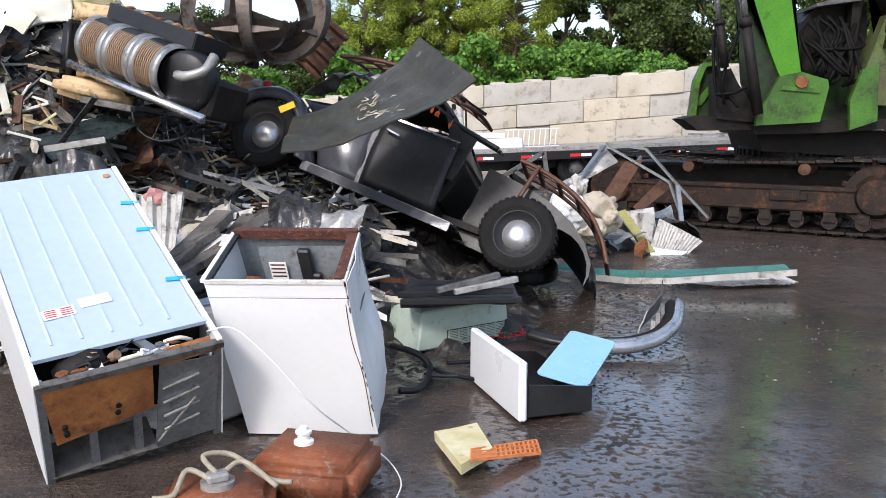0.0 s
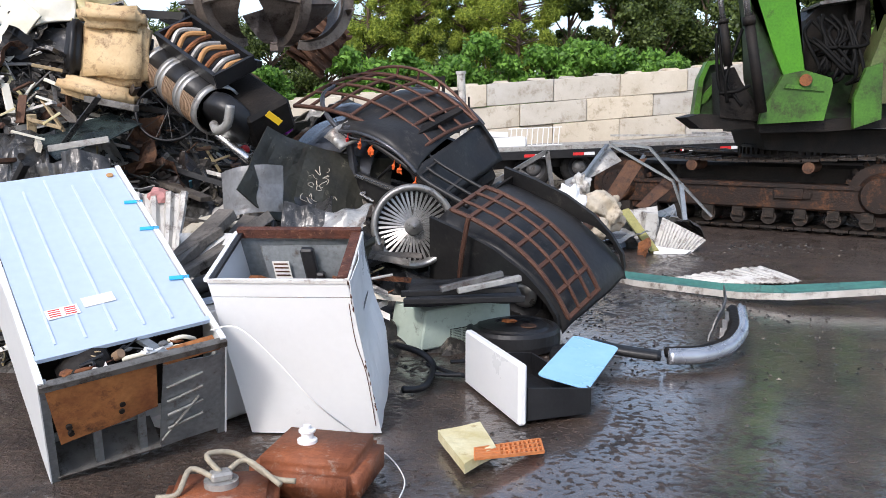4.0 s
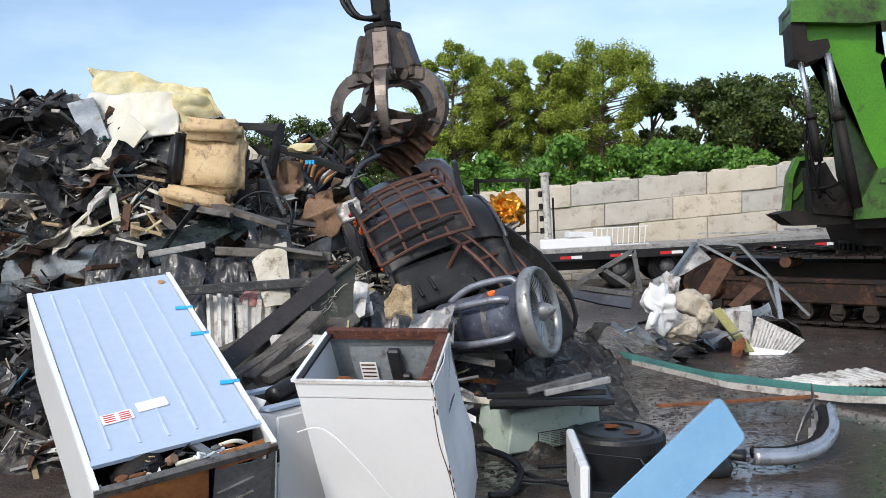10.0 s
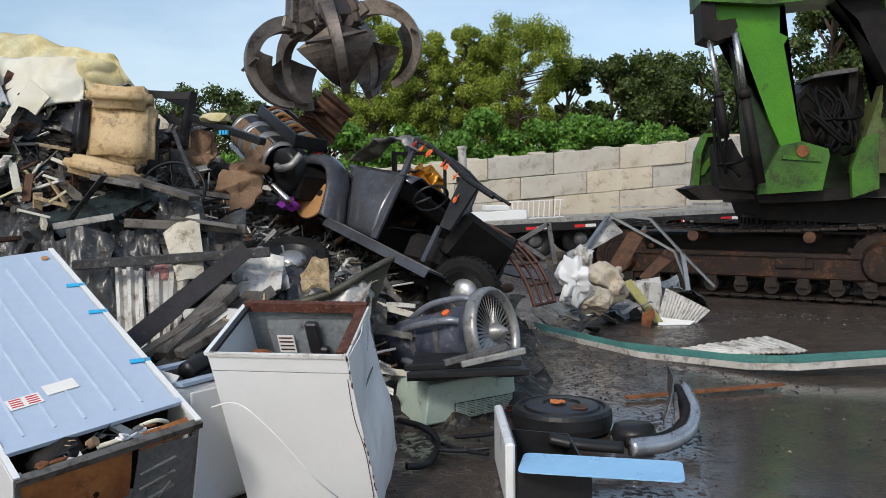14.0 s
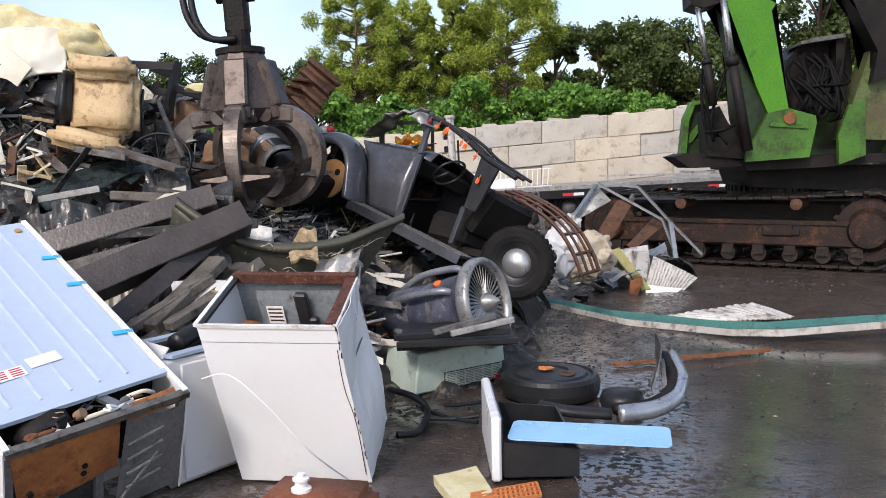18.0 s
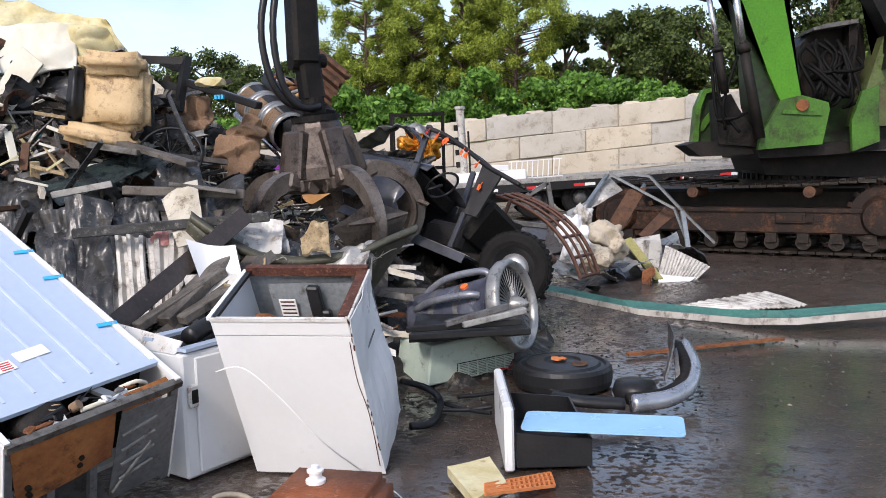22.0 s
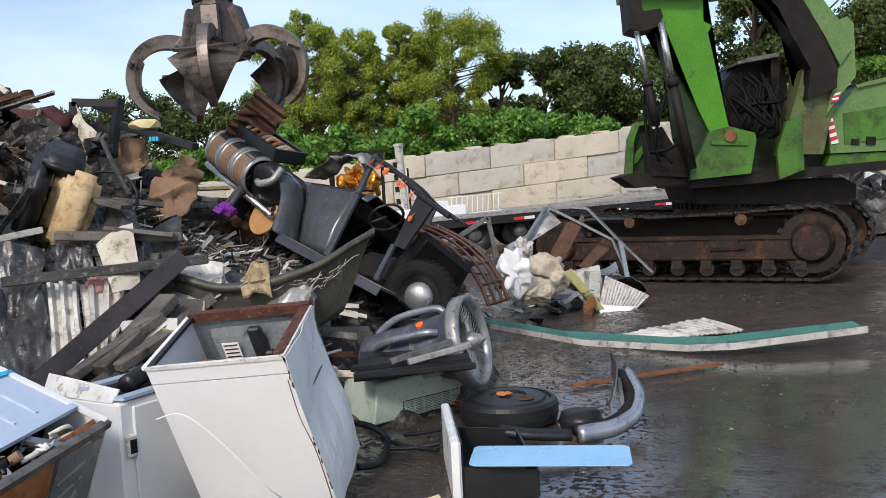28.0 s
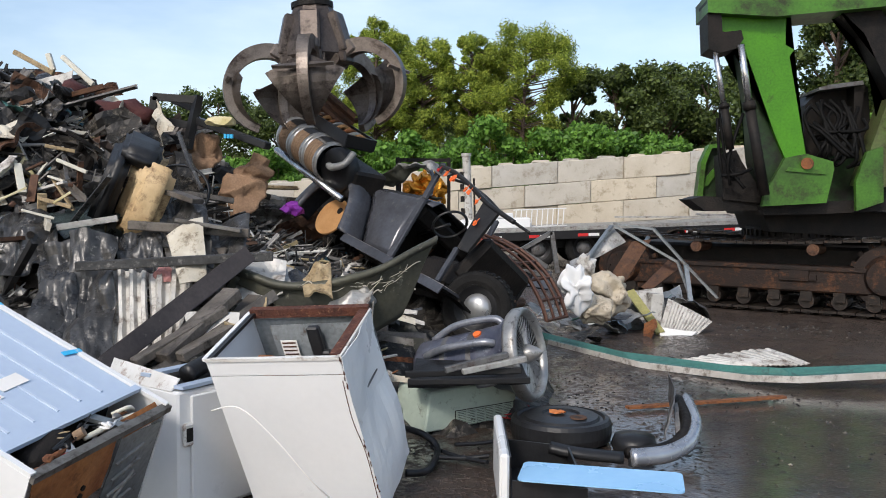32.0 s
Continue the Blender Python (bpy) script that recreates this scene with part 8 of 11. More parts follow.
def scatter():
    rng = random.Random(21)
    kinds = []
    greys = ["charcoal", "darkscrap", "lightmetal", "charcoal2", "rustdark", "black", "darkscrap", "timber", "rustdark", "plastic", "darkbeam", "timber", "black", "charcoal", "padding", "white2"]
    # shared meshes for bent sheets
    sheets = []
    for k in range(16):
        bm = bmesh.new()
        w, h = rng.uniform(0.3, 1.15), rng.uniform(0.18, 0.55)
        quad_sheet(bm, (-w / 2, -h / 2, 0), (w / 2, -h / 2, rng.uniform(-.1, .1)), (w / 2 * rng.uniform(.5, 1), h / 2, rng.uniform(-.12, .12)), (-w / 2, h / 2 * rng.uniform(.4, 1), 0), 9, 7, 0.006, 0.10, rng.uniform(2, 5), rng.choice((0, 0, 3, 4)), 0.02, rng.uniform(-.12, .12), k * 3.3)
        for v in bm.verts:
            q = Vector((round(v.co.x * 9) / 9, round(v.co.y * 9) / 9, k))
            v.co += 0.045 * noise.noise_vector(q * 3.7) + Vector((0, 0, 0.10 * (abs(noise.noise(v.co * 4 + Vector((k, k, 0)))) - 0.2)))
        me = bpy.data.meshes.new("scrap_sheet")
        bm.to_mesh(me)
        bm.free()
        sheets.append(me)
    bars = []
    for k in range(12):
        bm = bmesh.new()
        ln = rng.uniform(0.5, 2.0)
        if k % 3 == 0:
            tube(bm, [(-ln / 2, 0, 0), (-ln * .15, rng.uniform(-.06, .06), rng.uniform(-.08, .08)), (ln * .2, rng.uniform(-.06, .06), rng.uniform(-.08, .08)), (ln / 2, 0, 0)], rng.uniform(.012, .03), 8)
        elif k % 3 == 1:
            beam(bm, (-ln / 2, 0, 0), (ln / 2, 0, 0), 0.05, 0.006)
            beam(bm, (-ln / 2, 0.025, 0.02), (ln / 2, 0.025, 0.02), 0.006, 0.045)
        else:
            beam(bm, (-ln / 2, 0, 0), (ln / 2, 0, 0), rng.uniform(.03, .09), rng.uniform(.02, .06))
        me = bpy.data.meshes.new("scrap_bar")
        bm.to_mesh(me)
        bm.free()
        bars.append(me)
    lumps = []
    for k in range(10):
        bm = bmesh.new()
        lump(bm, (0, 0, 0), (rng.uniform(.12, .32), rng.uniform(.12, .26), rng.uniform(.08, .2)), 0.45, 2, rng.uniform(1.5, 3), k * 5.1)
        me = bpy.data.meshes.new("scrap_lump")
        bm.to_mesh(me)
        bm.free()
        lumps.append(me)
    cache = {}

    def variant(me, mm):
        key = (me.name, mm)
        if key not in cache:
            c = me.copy()
            c.materials.clear()
            c.materials.append(M[mm])
            cache[key] = c
        return cache[key]

    names = {"sheet": ("scrap_sheet", "bent and torn piece of sheet metal on the heap", "scrap metal", "torn sheets on the heap"),
             "bar": ("scrap_bar", "bent metal bar sticking out of the heap", "scrap metal", "bars on the heap"),
             "lump": ("scrap_lump", "crumpled lump of dirty scrap on the heap", "scrap metal", "lumps on the heap")}
    for n in range(720):
        x = rng.uniform(-6.6, 1.0)
        y = rng.uniform(5.1, 9.6)
        z = heap_z(x, y)
        if z < 0.05 or (y < 7.0 and -3.0 < x < -0.6) or x > -0.7 or (y > 7.3 and x > -2.4):
            continue
        kind = rng.choices(("sheet", "bar", "lump"), (5, 4, 2))[0]
        me = rng.choice({"sheet": sheets, "bar": bars, "lump": lumps}[kind])
        mm = rng.choice(greys)
        if rng.random() < 0.06:
            mm = rng.choice(("white2", "teal", "wood2", "lightmetal")) if kind != "lump" else "brownbag"
        nm, lab, cat, grp = names[kind]
        o = new(nm, variant(me, mm))
        e = (rng.uniform(5, 75), rng.uniform(-35, 35), rng.uniform(0, 360)) if kind != "bar" else (rng.uniform(-20, 20), rng.uniform(-45, 45) * (0.35 if z > 1.5 else 1.0), rng.uniform(0, 360))
        o.matrix_world = pose(x, y, z + rng.uniform(0.0, 0.16), *e)
        tagged(o, lab, cat, grp)
    # larger crumpled sheets facing the yard
    shapes = []
    for k in range(14):
        bm = bmesh.new()
        w, h = rng.uniform(0.45, 1.0), rng.uniform(0.3, 0.6)
        quad_sheet(bm, (-w / 2, 0, -h / 2), (w / 2, rng.uniform(-.1, .1), -h / 2 * rng.uniform(.6, 1)), (w / 2 * rng.uniform(.6, 1), rng.uniform(-.15, .15), h / 2), (-w / 2 * rng.uniform(.6, 1), rng.uniform(-.1, .1), h / 2), 14, 9, 0.006, 0.06, 3, rng.choice((0, 0, 4)), 0.02, rng.uniform(-.1, .1), k * 2.1)
        for v in bm.verts:
            q = v.co * 3.0 + Vector((k * 7.0, 0, 0))
            v.co.y += 0.22 * (abs(noise.noise(q)) - 0.15) + 0.10 * (abs(noise.noise(q * 2.3)) - 0.15)
            v.co += 0.03 * noise.noise_vector(q * 1.7)
        me = bpy.data.meshes.new("crumpled_plate")
        bm.to_mesh(me)
        bm.free()
        shapes.append(me)
    for n in range(170):
        x, y = rng.uniform(-5.2, -0.5), rng.uniform(5.7, 8.3)
        z = heap_z(x, y)
        if z < 0.1 or (y < 7.0 and x > -2.9) or (y > 7.2 and x > -2.5):
            continue
        mm = rng.choice(("charcoal", "darkscrap", "black", "charcoal2", "charcoal", "padding", "white2", "darkscrap", "timber", "rustdark", "grease", "troughteal", "darkbeam", "lightmetal"))
        o = new("crumpled_plate", variant(rng.choice(shapes), mm))
        o.matrix_world = pose(x, y, z + rng.uniform(0.0, 0.12), rng.uniform(-70, -10), rng.uniform(-50, 50), rng.uniform(-50, 50))
        tagged(o, "crumpled and folded metal plate on the heap", "scrap metal", "crumpled plates")
    # fine shreds, one mass
    bm_v, bm_f = [], []
    rs = np.random.default_rng(4)
    made = 0
    for n in range(9000):
        x, y = rs.uniform(-7, 1.3), rs.uniform(5.0, 9.8)
        z = heap_z(x, y)
        if z < 0.02 or x > -0.55:
            continue
        c = np.array([x, y, z + rs.uniform(0.02, 0.16)])
        a = rs.normal(size=3) * (1.0, 0.7, 0.35)
        a /= np.linalg.norm(a)
        b = np.cross(a, rs.normal(size=3))
        b /= np.linalg.norm(b)
        nn = np.cross(a, b) * rs.uniform(0.002, 0.006)
        a, b = a * rs.uniform(0.04, 0.24), b * rs.uniform(0.003, 0.018)
        i = len(bm_v)
        for s in (-1, 1):
            bm_v += [tuple(c - a - b + s * nn), tuple(c + a - b + s * nn), tuple(c + a + b + s * nn), tuple(c - a + b + s * nn)]
        bm_f += [(i, i + 1, i + 2, i + 3), (i + 7, i + 6, i + 5, i + 4), (i, i + 4, i + 5, i + 1), (i + 1, i + 5, i + 6, i + 2), (i + 2, i + 6, i + 7, i + 3), (i + 3, i + 7, i + 4, i)]
    me = bpy.data.meshes.new("scrap_shreds")
    me.from_pydata(bm_v, [], bm_f)
    me.materials.append(SHRED)
    o = new("scrap_shreds", me)
    tagged(o, "small shreds of metal, plastic and foam on the heap", "scrap", kind="stuff")


def shred_material():
    m = bpy.data.materials.new("mixed_shreds")
    m.use_nodes = True
    n, l = m.node_tree.nodes, m.node_tree.links
    p = n["Principled BSDF"]
    g = n.new("ShaderNodeNewGeometry")
    r = n.new("ShaderNodeValToRGB")
    r.color_ramp.interpolation = "CONSTANT"
    cols = [(0.0, (0.02, 0.019, 0.018)), (0.36, (0.07, 0.065, 0.06)), (0.54, (0.20, 0.19, 0.175)), (0.70, (0.42, 0.40, 0.37)), (0.80, (0.13, 0.07, 0.04)), (0.86, (0.62, 0.60, 0.55)), (0.94, (0.36, 0.29, 0.16)), (0.985, (0.05, 0.16, 0.22))]
    while len(r.color_ramp.elements) < len(cols):
        r.color_ramp.elements.new(0.5)
    for e, (q, c) in zip(r.color_ramp.elements, cols):
        e.position, e.color = q, (*c, 1)
    l.new(g.outputs["Random Per Island"], r.inputs[0])
    l.new(r.outputs[0], p.inputs["Base Color"])
    p.inputs["Roughness"].default_value = 0.55
    return m


SHRED = shred_material()
scatter()


# ---- larger pieces of the heap ----
def turned_up(o):
    """Lies low in the heap until the grapple turns the scrap over."""
    up = o.matrix_world.copy()
    low = Matrix.Translation((0, 0.35, -0.62)) @ up
    moves(o, [(0.0, low), (8.9, low), (10.0, up), (32.0, up)])


def big_pieces():
    # galvanised tank end
    bm = bmesh.new()
    cyl(bm, (-4.352, 6.900, 1.187), (-3.387, 6.700, 1.286), 0.23, seg=28)
    bmesh.ops.bevel(bm, geom=[e for e in bm.edges if len(e.link_faces) == 2 and e.calc_face_angle(0) > 1], offset=0.04, segments=3, affect="EDGES")
    tank = centred(single("steel_tank", bm, "galv", "dented grey steel tank with a round hole", "tank"))
    bm = bmesh.new()
    cyl(bm, (-3.164, 6.420, 1.353), (-3.203, 6.500, 1.350), 0.028, seg=16)
    part("hole", bm, "grease", tank).matrix_parent_inverse = tank.matrix_world.inverted()
    # trough panel, crumpled sheets, pale corrugated cladding
    for k, (a, b, c, d, mm, crumple, ribs, rib) in enumerate((
        ((-2.46, 6.20, 1.10), (-2.20, 6.20, 1.09), (-2.05, 5.80, 0.55), (-2.31, 5.80, 0.53), "white2", 0.05, 3, 0.022),
        ((-2.18, 6.15, 1.10), (-1.86, 6.20, 1.11), (-1.84, 5.85, 0.69), (-2.03, 5.80, 0.57), "white2", 0.05, 3, 0.022),
        ((-1.72, 6.70, 1.20), (-1.29, 6.70, 1.17), (-1.14, 6.20, 0.97), (-1.56, 6.20, 1.00), "lightmetal", 0.10, 0, 0),
        ((-2.17, 6.50, 1.31), (-1.95, 6.60, 1.41), (-1.86, 6.40, 1.18), (-1.90, 6.20, 1.04), "padding", 0.06, 0, 0),
        ((-1.73, 6.50, 1.09), (-1.57, 6.60, 1.16), (-1.52, 6.40, 0.99), (-1.66, 6.30, 1.02), "wood2", 0.10, 0, 0),
        ((-2.10, 6.30, 1.37), (-1.85, 6.40, 1.50), (-1.74, 6.10, 1.04), (-1.90, 6.00, 1.02), "padding", 0.05, 0, 0),
        ((-3.22, 6.70, 1.47), (-2.74, 7.10, 1.68), (-2.41, 6.90, 1.59), (-2.89, 6.40, 1.32), "troughteal", 0.03, 0, 0),
        ((-2.74, 7.10, 1.68), (-2.43, 7.20, 1.71), (-2.18, 7.10, 1.66), (-2.40, 6.80, 1.50), "troughteal", 0.06, 0, 0))):
        nm, lab = {"white2": ("corrugated_sheet", "torn off-white corrugated metal sheet"), "lightmetal": ("corrugated_sheet", "torn pale corrugated metal sheet"), "padding": ("stained_board", "stained pale board with torn edge"), "wood2": ("torn_padding", "torn flap of dirty patterned padding"), "troughteal": ("metal_trough", "wet green-black metal panel lying on the heap")}.get(mm, ("crumpled_sheet", "crumpled wet charcoal sheet metal"))
        o = sheet_thing(nm, a, b, c, d, mm, lab, crumple=crumple, freq=3.5, ribs=ribs, rib=rib, nu=30, nv=14, seed=k * 2.3)
        if max(a[2], b[2]) > 1.15 and a[0] > -2.75:
            turned_up(o)
    # large crushed sheets with sharp folds
    for k, (a, b, c, d, mm, deep) in enumerate((
        ((-2.81, 6.30, 1.36), (-2.48, 6.30, 1.38), (-2.29, 5.72, 0.53), (-2.63, 5.70, 0.54), "charcoal2", 0.15),
        ((-3.06, 6.30, 1.26), (-2.77, 6.30, 1.34), (-2.54, 5.70, 0.55), (-2.82, 5.70, 0.60), "charcoal", 0.16),
        ((-2.30, 6.90, 1.62), (-1.95, 6.80, 1.56), (-1.80, 6.40, 1.32), (-2.20, 6.40, 1.25), "charcoal2", 0.14),
        ((-1.96, 6.70, 1.49), (-1.60, 6.80, 1.44), (-1.54, 6.30, 1.15), (-1.83, 6.30, 1.08), "charcoal2", 0.15),
        ((-2.55, 6.50, 1.37), (-2.20, 6.50, 1.38), (-2.05, 6.20, 1.05), (-2.45, 6.20, 1.06), "charcoal", 0.15),
        ((-1.20, 6.45, 1.00), (-0.66, 6.40, 0.91), (-0.68, 6.10, 0.72), (-1.20, 6.10, 0.80), "charcoal2", 0.14),
        ((-1.60, 6.40, 1.22), (-1.25, 6.45, 1.20), (-1.20, 6.10, 0.92), (-1.55, 6.05, 0.90), "white2", 0.12),
        ((-1.35, 6.80, 1.05), (-0.90, 6.85, 0.98), (-0.85, 6.50, 0.76), (-1.30, 6.45, 0.80), "charcoal", 0.14),
        ((-3.60, 6.70, 1.50), (-3.05, 6.75, 1.58), (-2.90, 6.30, 1.18), (-3.40, 6.20, 1.10), "charcoal2", 0.16),
        ((-1.05, 6.90, 0.90), (-0.50, 6.95, 0.78), (-0.45, 6.60, 0.52), (-0.95, 6.55, 0.60), "darkscrap", 0.15))):
        bm = bmesh.new()
        quad_sheet(bm, a, b, c, d, 46, 34, 0.007, 0.05, 2.2, seed=k * 4.1)
        out = (Vector(b) - Vector(a)).cross(Vector(d) - Vector(a)).normalized()
        for v in bm.verts:
            q = Vector((v.co.x * 3.2 + v.co.z * 0.9, v.co.y * 1.6, v.co.z * 1.7)) + Vector((k * 9.0, 0, 0))
            fold = abs(noise.noise(q)) + 0.45 * abs(noise.noise(q * 2.0)) + 0.10 * noise.noise(q * 6.0)
            v.co += out * 1.15 * deep * (0.42 - fold) + 0.03 * noise.noise_vector(q * 0.9)
        o = centred(single("crushed_sheet", bm, mm, "crushed sheet metal with sharp folds on the heap", "sheet", "crushed sheets"))
        if max(a[2], b[2]) > 1.15 and a[0] > -2.75:
            turned_up(o)
    # dark upright ribbed sheet behind the car
    sheet_thing("ribbed_sheet", (-1.666, 9.200, 2.324), (-1.449, 9.200, 2.568), (-0.978, 9.400, 2.525), (-1.387, 9.400, 2.121), "rustdark", "dark brown ribbed roofing sheet standing on edge", crumple=0.03, ribs=4, rib=0.03, nu=32)
    sheet_thing("ribbed_sheet", (-1.621, 9.300, 2.350), (-1.278, 9.300, 2.792), (-0.976, 9.200, 2.536), (-1.296, 9.200, 2.049), "rustdark", "dark brown ribbed roofing sheet standing on edge", crumple=0.03, ribs=4, rib=0.04, nu=32)
    # black frame and rack
    bm = bmesh.new()
    o = (-2.849, 8.300, 2.590)
    for p, q in (((-2.860, 8.300, 2.618), (-2.426, 8.300, 2.589)), ((-2.426, 8.300, 2.627), (-2.512, 8.200, 2.112)), ((-2.840, 8.300, 2.396), (-2.484, 8.300, 2.340)), ((-2.849, 8.300, 2.618), (-2.880, 8.300, 2.341)), ((-2.734, 8.200, 2.222), (-2.483, 8.200, 2.167)), ((-2.777, 8.600, 2.625), (-2.514, 8.700, 2.519))):
        beam(bm, p, q, 0.07, 0.07)
    centred(single("shelf_frame", bm, "plastic", "broken black shelf frame", "shelf"))
    bar_thing("black_rail", (-2.455, 8.300, 2.395), (-1.691, 8.000, 2.126), 0.10, 0.07, "plastic", "long black plastic rail")
    bm = bmesh.new()
    for k in range(3):
        box(bm, Vector((-2.085, 8.000, 2.217)) + Vector((0.03 * k, -0.02, 0.0)), (0.022, 0.04, 0.04))
    centred(single("blue_clip", bm, "bluetape", "small bright blue clips", "clip"))
    bm = bmesh.new()
    lump(bm, (-2.176, 8.200, 2.369), (0.30, 0.2, 0.12), 0.2, 2, 2, 4)
    centred(single("foam_block", bm, "foam", "stained yellow foam block on the heap", "foam"))
    # brown cloth bundles
    for k, (c, s, turn) in enumerate((((-2.43, 8.40, 2.02), (0.30, 0.16, 0.42), 35), ((-2.02, 8.30, 1.66), (0.36, 0.20, 0.36), -30), ((-1.95, 8.60, 1.92), (0.28, 0.20, 0.28), 10))):
        bm = bmesh.new()
        bmesh.ops.create_icosphere(bm, subdivisions=5, radius=0.5)
        for v in bm.verts:
            q = v.co * 1.5 + Vector((k * 5.0, 0, 0))
            v.co *= 1 + 0.45 * noise.noise(v.co * 2.1 + Vector((k, 0, 0)))
            v.co += v.co.normalized() * (-0.55 * (abs(noise.noise(Vector((q.x * 0.7, q.y, q.z * 1.5)))) - 0.15) - 0.12 * (abs(noise.noise(q * 2.2)) - 0.15))
            v.co = pose(*c, 0, turn, 0) @ Vector((v.co.x * s[0] * 1.25, v.co.y * s[1] * 1.2, v.co.z * s[2] * 1.2))
        centred(single("brown_blanket", bm, "brownbag", "crumpled brown cloth bundle on the heap", "cloth", smooth=True))
    # long timbers and beams
    for k, (p, q, w, h, mm, shp) in enumerate((
        ((-1.63, 6.60, 1.24), (-1.77, 5.55, 0.63), 0.13, 0.09, "timber", "box"),
        ((-1.22, 5.90, 0.92), (-1.82, 5.15, 0.50), 0.15, 0.07, "timber", "channel"),
        ((-1.36, 6.00, 0.92), (-1.54, 5.45, 0.64), 0.12, 0.09, "timber", "box"),
        ((-1.76, 6.50, 1.24), (-1.79, 6.20, 1.00), 0.15, 0.06, "timber", "box"),
        ((-1.45, 6.15, 1.16), (-2.15, 5.20, 0.50), 0.22, 0.12, "darkbeam", "channel"),
        ((-1.47, 5.80, 0.99), (-1.77, 5.20, 0.64), 0.14, 0.08, "timber", "box"),
        ((-1.42, 5.50, 0.79), (-1.66, 5.20, 0.65), 0.10, 0.06, "timber", "box"),
        ((-1.21, 5.45, 0.83), (-1.41, 5.20, 0.71), 0.08, 0.05, "timber", "box"),
        ((-2.62, 5.95, 1.15), (-1.29, 6.25, 1.21), 0.06, 0.07, "charcoal2", "box"),
        ((-1.48, 5.60, 0.90), (-1.92, 5.15, 0.62), 0.09, 0.06, "timber", "box"),
        ((-2.41, 6.40, 1.43), (-1.52, 6.50, 1.37), 0.08, 0.07, "timber", "box"),
        ((-2.04, 6.35, 1.47), (-1.56, 6.40, 1.39), 0.07, 0.03, "galv2", "box"),
        ((-2.85, 6.90, 1.79), (-2.38, 6.70, 1.71), 0.06, 0.05, "galv2", "box"),
        ((-2.58, 6.90, 1.79), (-1.91, 6.50, 1.61), 0.12, 0.04, "timber", "box"),
        ((-2.34, 7.40, 2.20), (-2.00, 6.90, 1.70), 0.04, 0.04, "charcoal2", "pipe"),
        ((-2.93, 6.35, 1.41), (-2.51, 6.45, 1.48), 0.03, 0.05, "lightmetal", "box"))):
        nm, lab = {"timber": ("old_timber", "weathered dark timber lying across the heap"), "darkbeam": ("steel_beam", "sooty brown folded steel beam"), "charcoal2": ("steel_bar", "long grimy steel bar across the heap"), "galv2": ("metal_strip", "stained galvanised strip across the heap"), "lightmetal": ("metal_strip", "pale bent metal edge strip")}[mm]
        o = bar_thing(nm, p, q, w, h, mm, lab, "beam", shp, "beams on the heap")
        if max(p[2], q[2]) > 1.12 and min(p[0], q[0]) > -2.75:
            turned_up(o)
    # long folded beams that the grapple drags over the heap and lets sink again
    for k, (p, q, w) in enumerate((((-2.79, 5.90, 0.98), (-1.59, 6.30, 1.32), 0.20), ((-2.30, 5.45, 0.75), (-1.29, 6.00, 1.18), 0.24), ((-2.58, 5.70, 0.87), (-1.55, 6.10, 1.13), 0.12))):
        o = bar_thing("folded_beam", p, q, w, w * 0.8, "darkbeam" if k < 2 else "timber", "long sooty folded steel beam dragged across the heap", "beam", "channel", "dragged beams")
        up = o.matrix_world.copy()
        low = Matrix.Translation((-0.9, 0.75, -0.75)) @ up
        moves(o, [(0.0, low), (16.6, low), (17.6, up), (18.9, up), (20.0, low), (32.0, low)])
    o = sheet_thing("enamel_lid", (-1.77, 5.75, 1.24), (-1.45, 5.80, 1.19), (-1.28, 5.40, 0.79), (-1.50, 5.40, 0.73), "white", "bent white enamelled lid standing in the heap", "lid", crumple=0.03, sag=0.05, nu=16, nv=12)
    up = o.matrix_world.copy()
    low, laid = Matrix.Translation((-0.1, 0.55, -0.75)) @ up, Matrix.Translation((0.02, -0.05, -0.14)) @ up
    moves(o, [(0.0, low), (19.2, low), (19.9, up), (20.8, laid), (23.4, laid), (24.4, low), (32.0, low)])
    # thin pale strips tangled under the car
    rng = random.Random(52)
    for k in range(110):
        x, y = rng.uniform(-1.75, -0.50), rng.uniform(5.9, 7.5)
        z = heap_z(x, y) + rng.uniform(0.05, 0.30)
        a = radians(rng.gauss(0, 35))
        ln = rng.uniform(0.15, 0.45)
        d = Vector((math.cos(a) * ln, math.sin(a) * ln * 0.6, rng.uniform(-0.14, 0.10)))
        c = Vector((x, y, z))
        mid = c + Vector((rng.uniform(-.05, .05), 0, rng.uniform(-.05, .05)))
        bm = bmesh.new()
        if k % 3 == 0:
            tube(bm, [c - d, mid, c + d], rng.uniform(0.006, 0.014), 6)
        else:
            quad_sheet(bm, c - d, c + d, c + d + Vector((0, 0.02, rng.uniform(.02, .06))), c - d + Vector((0, 0.02, rng.uniform(.02, .06))), 8, 2, 0.004, 0.04, 5, seed=k * 1.1)
        centred(single("torn_strip", bm, rng.choice(("lightmetal", "lightmetal", "white2", "charcoal2", "timber", "galv2", "padding", "rust", "charcoal")), "torn thin metal strip tangled in the heap", "scrap metal", "strips under the car"))
    # pink insulation, yellow foam strips, pale rags
    bm = bmesh.new()
    lump(bm, (-2.075, 6.200, 1.066), (0.17, 0.15, 0.13), 0.3, 2, 2.5, 2)
    centred(single("insulation_wad", bm, "pink", "wad of pink insulation", "insulation"))
    sheet_thing("foam_strip", (-3.973, 7.400, 2.190), (-3.817, 7.400, 2.240), (-3.303, 7.000, 1.662), (-3.449, 7.000, 1.709), "foam", "long strip of stained yellow foam", "foam", crumple=0.08, thick=0.05)
